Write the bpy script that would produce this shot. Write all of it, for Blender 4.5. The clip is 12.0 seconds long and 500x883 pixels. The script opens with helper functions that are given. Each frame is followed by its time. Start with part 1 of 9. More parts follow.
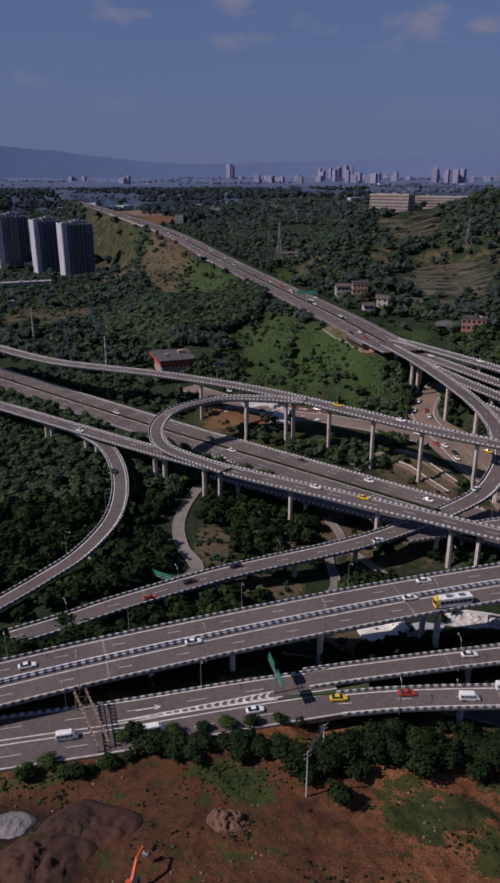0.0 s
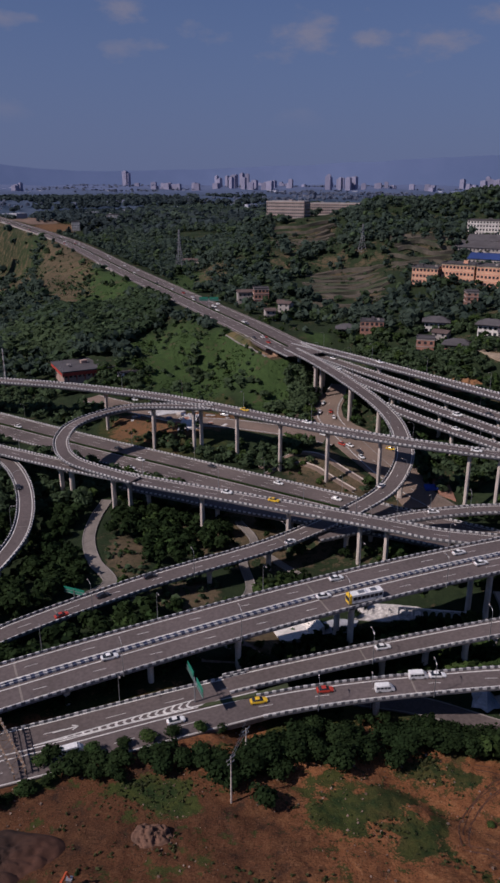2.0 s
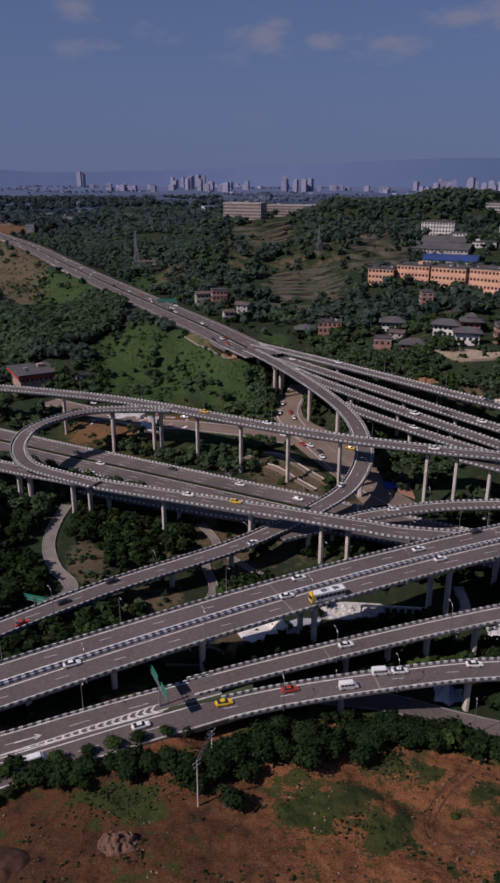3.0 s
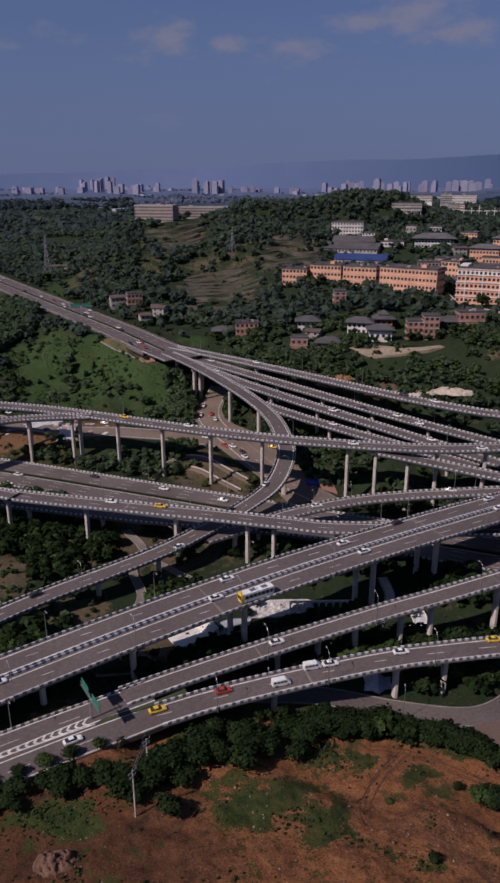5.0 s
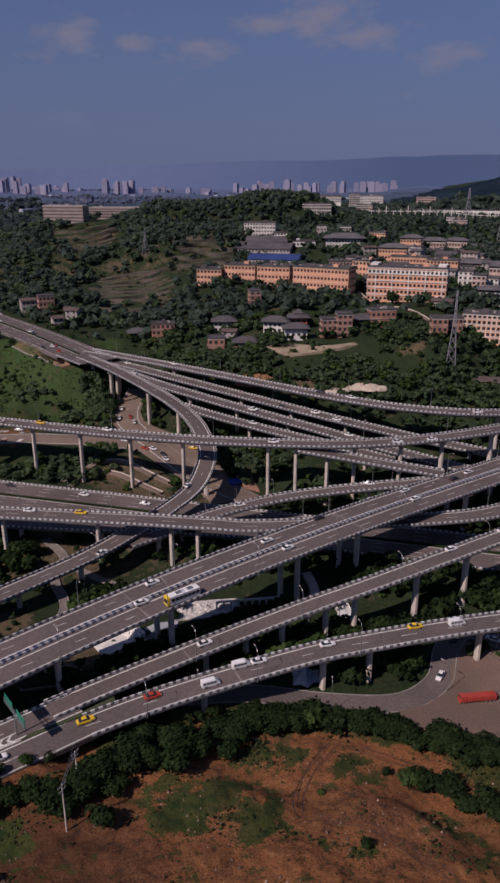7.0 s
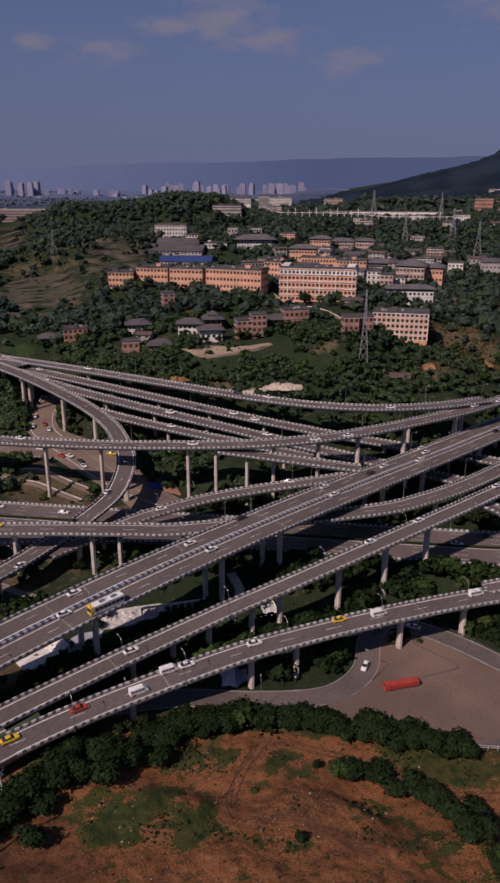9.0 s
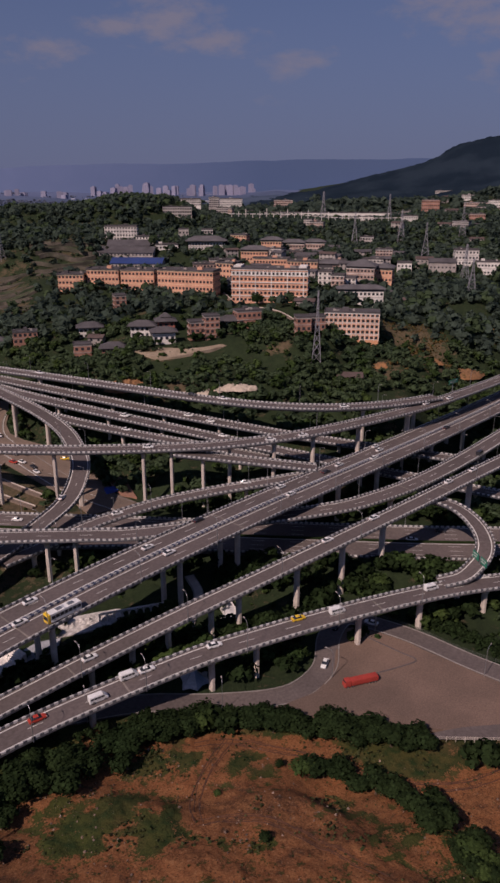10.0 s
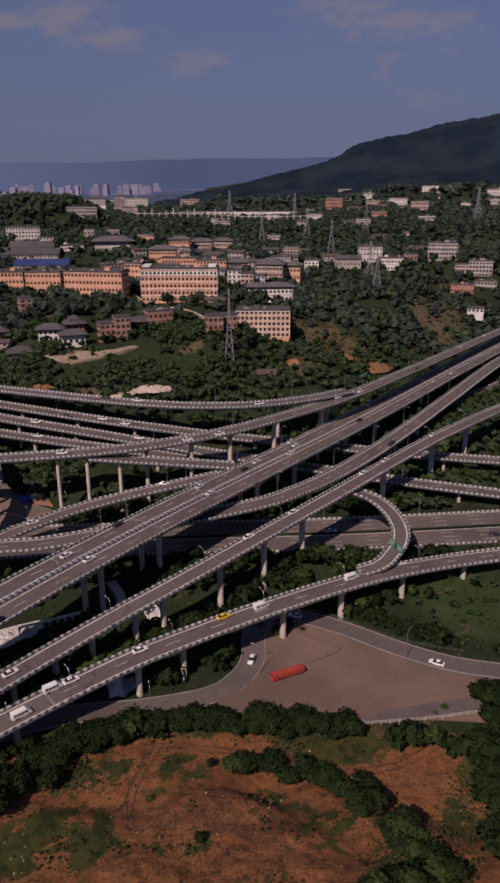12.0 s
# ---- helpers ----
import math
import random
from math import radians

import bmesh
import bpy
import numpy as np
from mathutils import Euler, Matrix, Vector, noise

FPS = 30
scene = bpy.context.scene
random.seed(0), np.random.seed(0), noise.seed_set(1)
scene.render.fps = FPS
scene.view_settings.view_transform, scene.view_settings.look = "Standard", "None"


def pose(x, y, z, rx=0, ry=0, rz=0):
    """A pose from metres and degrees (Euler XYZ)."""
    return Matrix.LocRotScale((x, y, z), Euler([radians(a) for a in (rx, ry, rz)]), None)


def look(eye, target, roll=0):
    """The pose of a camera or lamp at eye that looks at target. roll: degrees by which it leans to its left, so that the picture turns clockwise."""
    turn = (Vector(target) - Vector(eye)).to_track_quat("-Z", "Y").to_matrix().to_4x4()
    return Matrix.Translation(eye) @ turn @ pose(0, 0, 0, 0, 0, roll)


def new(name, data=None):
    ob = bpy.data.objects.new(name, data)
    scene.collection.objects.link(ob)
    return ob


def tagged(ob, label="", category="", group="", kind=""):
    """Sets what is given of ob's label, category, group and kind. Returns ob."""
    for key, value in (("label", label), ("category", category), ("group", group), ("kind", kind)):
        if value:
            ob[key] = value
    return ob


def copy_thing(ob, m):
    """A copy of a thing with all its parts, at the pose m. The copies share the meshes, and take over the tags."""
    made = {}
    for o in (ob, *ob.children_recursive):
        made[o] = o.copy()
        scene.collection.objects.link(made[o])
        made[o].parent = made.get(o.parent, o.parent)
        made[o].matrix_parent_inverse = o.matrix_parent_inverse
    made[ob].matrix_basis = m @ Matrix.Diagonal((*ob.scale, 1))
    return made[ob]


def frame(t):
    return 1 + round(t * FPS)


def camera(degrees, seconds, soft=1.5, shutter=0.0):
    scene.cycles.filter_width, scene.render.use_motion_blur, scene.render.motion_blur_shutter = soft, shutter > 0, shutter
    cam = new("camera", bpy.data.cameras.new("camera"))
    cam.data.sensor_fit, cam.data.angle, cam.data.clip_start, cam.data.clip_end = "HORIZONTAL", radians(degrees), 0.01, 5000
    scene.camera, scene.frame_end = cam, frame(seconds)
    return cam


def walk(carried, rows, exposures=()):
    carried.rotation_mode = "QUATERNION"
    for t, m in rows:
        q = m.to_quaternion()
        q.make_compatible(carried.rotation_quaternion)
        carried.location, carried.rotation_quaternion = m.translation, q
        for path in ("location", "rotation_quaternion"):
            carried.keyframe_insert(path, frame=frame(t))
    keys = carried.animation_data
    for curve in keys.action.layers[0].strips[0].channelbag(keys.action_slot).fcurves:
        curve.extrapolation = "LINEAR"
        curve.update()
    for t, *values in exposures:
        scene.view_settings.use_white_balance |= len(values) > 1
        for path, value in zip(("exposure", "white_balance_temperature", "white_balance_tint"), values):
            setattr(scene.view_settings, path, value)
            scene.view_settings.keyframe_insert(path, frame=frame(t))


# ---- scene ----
# The eye hangs still over the hillside and pans to the right.
EYE = (0.0, 0.0, 135.0)
EXPOSURE, KELVIN, TINT = -0.3, 6000, 17
cam = camera(38.5, 12.0, soft=2.7)
ROWS = [
    (0, 0.00, -20.49, -0.05),
    (0.5, -1.63, -20.31, -0.05),
    (1, -3.67, -20.23, -0.08),
    (1.5, -5.92, -20.12, -0.10),
    (2, -7.77, -19.98, 0.04),
    (2.5, -9.36, -19.96, 0.14),
    (3, -11.11, -19.86, 0.19),
    (5, -17.71, -19.72, -0.11),
    (5.5, -19.61, -19.67, -0.03),
    (6, -21.24, -19.69, 0.03),
    (6.5, -22.74, -19.71, -0.08),
    (7, -24.45, -19.69, 0.07),
    (9, -31.29, -19.55, 0.11),
    (9.5, -33.31, -19.56, 0.08),
    (10, -35.06, -19.44, 0.12),
    (10.5, -36.48, -19.49, -0.08),
    (11, -38.04, -19.56, 0.05),
    (11.5, -40.14, -19.62, -0.13),
    (12, -42.09, -19.51, -0.13),
]
walk(cam, [(t, pose(*EYE, 90 + pitch, 0, yaw) @ pose(0, 0, 0, 0, 0, roll)) for t, yaw, pitch, roll in ROWS],
     exposures=[(0.0, EXPOSURE, KELVIN - 230, TINT - 1), (6.0, EXPOSURE - 0.06, KELVIN - 70, TINT + 3), (12.0, EXPOSURE - 0.12, KELVIN + 560, TINT + 9)])

# ---- light ----
SUN_AZ, SUN_EL = -108.0, 43.0          # degrees, clockwise from the first view's heading; height over the horizon
world = bpy.data.worlds.new("world")
scene.world = world
world.use_nodes = True
wn, wl = world.node_tree.nodes, world.node_tree.links
wn.clear()


def wnode(kind, **sets):
    n = wn.new(kind)
    for k, v in sets.items():
        n.inputs[k].default_value = v
    return n


sky = wn.new("ShaderNodeTexSky")
sky.sky_type, sky.sun_disc = "NISHITA", False
sky.sun_elevation, sky.sun_rotation = radians(SUN_EL), radians(SUN_AZ)
sky.air_density, sky.dust_density, sky.ozone_density, sky.altitude = 1.0, 0.2, 5.0, 300
# thin summer cloud, spread over the whole sky
coords = wn.new("ShaderNodeTexCoord")
stretch = wn.new("ShaderNodeMapping")
stretch.inputs["Scale"].default_value = (1.0, 1.0, 2.2)
wl.new(coords.outputs["Generated"], stretch.inputs["Vector"])
puffs = wnode("ShaderNodeTexNoise", Scale=8.0, Detail=7.0, Roughness=0.5)
wl.new(stretch.outputs["Vector"], puffs.inputs["Vector"])
ramp = wn.new("ShaderNodeValToRGB")
ramp.color_ramp.elements[0].position, ramp.color_ramp.elements[1].position = 0.60, 0.74
ramp.color_ramp.elements[0].color, ramp.color_ramp.elements[1].color = (0, 0, 0, 1), (0.7, 0.7, 0.7, 1)
wl.new(puffs.outputs["Fac"], ramp.inputs["Fac"])
tint = wn.new("ShaderNodeMix")
tint.data_type, tint.blend_type = "RGBA", "MULTIPLY"
tint.inputs["Factor"].default_value = 1.0
tint.inputs["B"].default_value = (0.88, 0.92, 1.05, 1)
wl.new(sky.outputs["Color"], tint.inputs["A"])
veil = wn.new("ShaderNodeMix")
veil.data_type = "RGBA"
veil.inputs["B"].default_value = (5.0, 4.5, 5.0, 1)
# banks of cloud: direction, half width and half height
CLOUDS = [((0.2028, 0.9647, 0.1682), 0.040, 0.022), ((0.2735, 0.9485, 0.1597), 0.026, 0.010), ((0.3499, 0.9239, 0.1550), 0.044, 0.016), ((0.4844, 0.8537, 0.1911), 0.052, 0.030), ((0.4238, 0.8871, 0.1828), 0.042, 0.013),
          ((0.7410, 0.6411, 0.1996), 0.075, 0.018), ((0.7794, 0.5982, 0.1859), 0.094, 0.018), ((-0.0190, 0.9814, 0.1912), 0.030, 0.012), ((0.5297, 0.8313, 0.1687), 0.055, 0.014), ((-0.4, 0.88, 0.25), 0.08, 0.03), ((0.95, 0.2, 0.24), 0.09, 0.03), ((-0.8, 0.5, 0.33), 0.1, 0.04), ((0.3, -0.9, 0.3), 0.12, 0.04)]


def vmath(kind, a, b):
    m = wn.new("ShaderNodeVectorMath")
    m.operation = kind
    for k, v in enumerate((a, b)):
        if isinstance(v, tuple):
            m.inputs[k].default_value = v
        elif v is not None:
            wl.new(v, m.inputs[k])
    return m


def smath(kind, a, b):
    m = wn.new("ShaderNodeMath")
    m.operation = kind
    for k, v in enumerate((a, b)):
        if isinstance(v, float):
            m.inputs[k].default_value = v
        else:
            wl.new(v, m.inputs[k])
    return m.outputs[0]


banks = None
for middle, half_w, half_h in CLOUDS:
    c = Vector(middle).normalized()
    across = c.cross(Vector((0, 0, 1))).normalized()
    up = across.cross(c)
    off = vmath("SUBTRACT", coords.outputs["Generated"], tuple(c)).outputs["Vector"]
    joined = wn.new("ShaderNodeCombineXYZ")
    for k, axis_v in enumerate((across / half_w, up / half_h, c * 3)):
        wl.new(vmath("DOT_PRODUCT", off, tuple(axis_v)).outputs["Value"], joined.inputs[k])
    near_it = smath("SUBTRACT", 1.0, vmath("LENGTH", joined.outputs["Vector"], None).outputs["Value"])
    banks = near_it if banks is None else smath("MAXIMUM", banks, near_it)
billow = wnode("ShaderNodeTexNoise", Scale=26.0, Detail=7.0, Roughness=0.6)
wl.new(stretch.outputs["Vector"], billow.inputs["Vector"])
billows = smath("MULTIPLY", smath("SUBTRACT", billow.outputs["Fac"], 0.5), 3.2)
shape = wn.new("ShaderNodeMapRange")
shape.interpolation_type = "SMOOTHSTEP"
for k, v in (("From Min", -0.3), ("From Max", 1.25), ("To Min", 0.0), ("To Max", 0.6)):
    shape.inputs[k].default_value = v
wl.new(smath("ADD", smath("MAXIMUM", banks, -3.0), billows), shape.inputs["Value"])
# the cloud sinks into the haze low down
low_cloud = wn.new("ShaderNodeMapRange")
low_cloud.interpolation_type = "SMOOTHSTEP"
low_cloud.inputs["From Min"].default_value, low_cloud.inputs["From Max"].default_value = 0.05, 0.15
cloud_share = wn.new("ShaderNodeMath")
cloud_share.operation = "MULTIPLY"
wl.new(smath("MAXIMUM", ramp.outputs["Color"], shape.outputs["Result"]), cloud_share.inputs[0]), wl.new(low_cloud.outputs["Result"], cloud_share.inputs[1])
wl.new(cloud_share.outputs[0], veil.inputs["Factor"])
# summer haze, thickest at the horizon
axis = wn.new("ShaderNodeSeparateXYZ")
wl.new(coords.outputs["Generated"], axis.inputs["Vector"])
thick = wn.new("ShaderNodeMapRange")
thick.interpolation_type = "SMOOTHSTEP"
for k, v in (("From Min", -0.02), ("From Max", 0.36), ("To Min", 0.94), ("To Max", 0.25)):
    thick.inputs[k].default_value = v
wl.new(axis.outputs["Z"], thick.inputs["Value"]), wl.new(axis.outputs["Z"], low_cloud.inputs["Value"])
haze = wn.new("ShaderNodeMix")
haze.data_type = "RGBA"
haze.inputs["B"].default_value = (2.45, 2.95, 4.85, 1)
wl.new(thick.outputs["Result"], haze.inputs["Factor"])
wl.new(tint.outputs["Result"], haze.inputs["A"])
wl.new(haze.outputs["Result"], veil.inputs["A"])
back = wnode("ShaderNodeBackground", Strength=0.057)
wl.new(veil.outputs["Result"], back.inputs["Color"])
wout = wn.new("ShaderNodeOutputWorld")
wl.new(back.outputs["Background"], wout.inputs["Surface"])

sun = new("sun", bpy.data.lights.new("sun", "SUN"))
sun.data.energy, sun.data.angle, sun.data.color = 5.0, radians(0.6), (1.0, 0.845, 0.70)
toward = Vector((math.sin(radians(SUN_AZ)) * math.cos(radians(SUN_EL)), math.cos(radians(SUN_AZ)) * math.cos(radians(SUN_EL)), math.sin(radians(SUN_EL))))
sun.matrix_world = look(toward * 300, (0, 0, 0))


# ---- materials ----
def material(name, colour, rough=0.85, metal=0.0, other=None, scale=0.3, fine=4.0, amount=0.5, bump=0.3, each=0.0, island=0.0, spec=0.3):
    """A surface of two colours in patches of 1/scale metres, with fine grain, relief and a tone of its own for each piece."""
    mat = bpy.data.materials.new(name)
    mat.use_nodes = True
    n, l = mat.node_tree.nodes, mat.node_tree.links
    b = n["Principled BSDF"]
    b.inputs["Roughness"].default_value, b.inputs["Metallic"].default_value = rough, metal
    b.inputs["Specular IOR Level"].default_value = spec
    geo = n.new("ShaderNodeNewGeometry")
    big, small = n.new("ShaderNodeTexNoise"), n.new("ShaderNodeTexNoise")
    for node, s, d in ((big, scale, 4.0), (small, fine, 3.0)):
        node.inputs["Scale"].default_value, node.inputs["Detail"].default_value = s, d
        l.new(geo.outputs["Position"], node.inputs["Vector"])
    ramp = n.new("ShaderNodeMapRange")
    ramp.inputs["From Min"].default_value, ramp.inputs["From Max"].default_value = 0.35, 0.65
    l.new(big.outputs["Fac"], ramp.inputs["Value"])
    mix = n.new("ShaderNodeMix")
    mix.data_type = "RGBA"
    second = other or tuple(c * (1 - amount) for c in colour)
    mix.inputs["A"].default_value, mix.inputs["B"].default_value = (*colour, 1), (*second, 1)
    l.new(ramp.outputs["Result"], mix.inputs["Factor"])
    grain = n.new("ShaderNodeMapRange")
    grain.inputs["From Min"].default_value, grain.inputs["From Max"].default_value = 0.25, 0.75
    grain.inputs["To Min"].default_value, grain.inputs["To Max"].default_value = 0.75, 1.22
    l.new(small.outputs["Fac"], grain.inputs["Value"])
    value = grain.outputs["Result"]
    for source, span in (("object", each), ("island", island)):
        if span:
            info = n.new("ShaderNodeObjectInfo") if source == "object" else geo
            own = n.new("ShaderNodeMapRange")
            own.inputs["To Min"].default_value, own.inputs["To Max"].default_value = 1 - span, 1 + span
            l.new(info.outputs["Random" if source == "object" else "Random Per Island"], own.inputs["Value"])
            times = n.new("ShaderNodeMath")
            times.operation = "MULTIPLY"
            l.new(value, times.inputs[0]), l.new(own.outputs["Result"], times.inputs[1])
            value = times.outputs[0]
    hsv = n.new("ShaderNodeHueSaturation")
    l.new(mix.outputs["Result"], hsv.inputs["Color"]), l.new(value, hsv.inputs["Value"])
    l.new(hsv.outputs["Color"], b.inputs["Base Color"])
    if bump:
        bm = n.new("ShaderNodeBump")
        bm.inputs["Strength"].default_value, bm.inputs["Distance"].default_value = bump, 0.1
        l.new(small.outputs["Fac"], bm.inputs["Height"]), l.new(bm.outputs["Normal"], b.inputs["Normal"])
    return mat


def leafy(mat, share=0.35):
    """Lets part of the light through, as thin leaves do."""
    n, l = mat.node_tree.nodes, mat.node_tree.links
    b, out = n["Principled BSDF"], n["Material Output"]
    tr, mix = n.new("ShaderNodeBsdfTranslucent"), n.new("ShaderNodeMixShader")
    l.new(b.inputs["Base Color"].links[0].from_socket, tr.inputs["Color"])
    mix.inputs["Fac"].default_value = share
    l.new(b.outputs["BSDF"], mix.inputs[1]), l.new(tr.outputs["BSDF"], mix.inputs[2])
    l.new(mix.outputs["Shader"], out.inputs["Surface"])
    return mat


ASPHALT = material("asphalt", (0.122, 0.099, 0.096), 0.85, other=(0.098, 0.080, 0.077), scale=0.06, fine=1.1, bump=0.08)
ASPHALT_OLD = material("worn_asphalt", (0.142, 0.115, 0.109), 0.88, other=(0.100, 0.082, 0.078), scale=0.05, fine=1.2, bump=0.1)
CONCRETE = material("concrete", (0.29, 0.265, 0.25), 0.9, other=(0.20, 0.18, 0.168), scale=0.25, fine=3.0)
CONCRETE_PALE = material("pale_concrete", (0.60, 0.53, 0.47), 0.9, other=(0.44, 0.385, 0.345), scale=0.2, fine=3.0)
PAINT_WHITE = material("white_paint", (0.58, 0.57, 0.56), 0.6, amount=0.25, scale=0.6, each=0.0, island=0.1)
PAINT_DARK = material("dark_parapet_paint", (0.11, 0.11, 0.125), 0.6, amount=0.3, scale=0.4)
PAINT_BLUE = material("blue_grey_parapet_paint", (0.10, 0.115, 0.19), 0.6, amount=0.3, scale=0.4)
LINE = material("road_line_paint", (0.72, 0.70, 0.67), 0.7, amount=0.3, scale=0.5)
STEEL = material("galvanised_steel", (0.42, 0.43, 0.45), 0.45, 0.8, amount=0.2)
LEAF = material("leaves", (0.062, 0.094, 0.029), 0.9, other=(0.039, 0.071, 0.024), scale=0.05, fine=0.6, island=0.35, bump=0, spec=0.05)
LEAF_DARK = material("dark_leaves", (0.028, 0.046, 0.017), 0.9, other=(0.019, 0.034, 0.013), scale=0.04, fine=0.5, island=0.4, bump=0, spec=0.05)
# far and hillside leaves: haze painted in as paler, bluer colour
LEAF_FAR = material("far_leaves_haze_tint", (0.086, 0.120, 0.092), 0.9, other=(0.064, 0.094, 0.077), scale=0.012, fine=0.12, island=0.14, bump=0, spec=0.1)
LEAF_MID = material("hillside_leaves_haze_lift", (0.080, 0.118, 0.058), 0.85, other=(0.057, 0.090, 0.048), scale=0.02, fine=0.2, island=0.2, bump=0, spec=0.15)
for leaf_mat, through_share in ((LEAF, 0.38), (LEAF_DARK, 0.35), (LEAF_FAR, 0.5), (LEAF_MID, 0.45)):
    leafy(leaf_mat, through_share)
BARK = material("bark", (0.12, 0.085, 0.06), 0.9)
BRICK_ORANGE = material("orange_wall_tile", (0.68, 0.365, 0.245), 0.75, other=(0.55, 0.295, 0.20), scale=0.12, fine=1.5)
BRICK_RED = material("red_brick_wall", (0.40, 0.205, 0.150), 0.85, other=(0.26, 0.14, 0.105), scale=0.15, fine=1.5)
PLASTER = material("white_plaster", (0.74, 0.70, 0.66), 0.8, amount=0.22, scale=0.15, fine=1.5)
PLASTER_GREY = material("grey_plaster", (0.40, 0.36, 0.34), 0.85, amount=0.3, scale=0.15, fine=1.5)
PLASTER_CREAM = material("cream_plaster", (0.72, 0.56, 0.38), 0.8, amount=0.2, scale=0.15, fine=1.5)
GLASS = material("window_glass", (0.035, 0.04, 0.05), 0.12, amount=0.4, scale=0.4, bump=0, spec=0.5)
ROOF_GREY = material("grey_roof", (0.095, 0.088, 0.094), 0.8, amount=0.35, scale=0.12)
ROOF_BLUE = material("blue_sheet_roof", (0.035, 0.060, 0.19), 0.5, amount=0.25, scale=0.1)
ROOF_TILE = material("brown_tile_roof", (0.115, 0.082, 0.075), 0.85, amount=0.3, scale=0.2)
RED_PAINT = material("red_sheet_paint", (0.42, 0.06, 0.045), 0.55, amount=0.25, scale=0.3)
DIRT = material("red_earth", (0.075, 0.034, 0.022), 0.95, other=(0.036, 0.020, 0.015), scale=0.05, fine=0.8, bump=0.6)
LANE_GREY = material("worn_concrete_lane", (0.23, 0.20, 0.178), 0.92, other=(0.155, 0.137, 0.122), scale=0.12, fine=1.6, bump=0.15)
JUNCTION_TAN = material("dusty_road_surface", (0.22, 0.162, 0.128), 0.92, other=(0.15, 0.115, 0.094), scale=0.06, fine=1.6, bump=0.12)
PAVING = material("dusty_paving", (0.190, 0.128, 0.100), 0.92, other=(0.128, 0.090, 0.072), scale=0.045, fine=2.6, bump=0.15)


# ---- mesh building ----
def mesh_object(name, verts, faces, mat, parent=None, label="", smooth=False, mats=None, slots=None):
    data = bpy.data.meshes.new(name)
    data.from_pydata([tuple(v) for v in verts], [], [tuple(f) for f in faces])
    for m in mats or [mat]:
        data.materials.append(m)
    if slots is not None:
        data.polygons.foreach_set("material_index", slots)
    if smooth:
        data.polygons.foreach_set("use_smooth", [True] * len(data.polygons))
    ob = new(name, data)
    ob.parent = parent
    if label:
        ob["label"] = label
    return ob


def big_mesh(name, verts, quads, mat, parent=None, label="", normals=None):
    """A mesh from arrays: vertices (n, 3) and faces (m, 3 or 4), flat shaded unless it has normals of its own."""
    data = bpy.data.meshes.new(name)
    verts, quads = np.asarray(verts, np.float32), np.asarray(quads, np.int32)
    k = quads.shape[1]
    data.vertices.add(len(verts)), data.loops.add(quads.size), data.polygons.add(len(quads))
    data.vertices.foreach_set("co", verts.ravel())
    data.loops.foreach_set("vertex_index", quads.ravel())
    data.polygons.foreach_set("loop_start", np.arange(0, quads.size, k, dtype=np.int32))
    data.polygons.foreach_set("loop_total", np.full(len(quads), k, np.int32))
    data.materials.append(mat)
    data.polygons.foreach_set("use_smooth", np.full(len(quads), normals is not None))
    data.update(calc_edges=True)
    if normals is not None:
        layer = data.attributes.new("custom_normal", "FLOAT_VECTOR", "POINT")
        layer.data.foreach_set("vector", np.asarray(normals, np.float32).ravel())
    ob = new(name, data)
    ob.parent = parent
    if label:
        ob["label"] = label
    return ob


BOX_F = np.array([[0, 3, 2, 1], [4, 5, 6, 7], [0, 1, 5, 4], [1, 2, 6, 5], [2, 3, 7, 6], [3, 0, 4, 7]])
BOX_V = np.array([[-1, -1, 0], [1, -1, 0], [1, 1, 0], [-1, 1, 0], [-1, -1, 2], [1, -1, 2], [1, 1, 2], [-1, 1, 2]], float) / 2


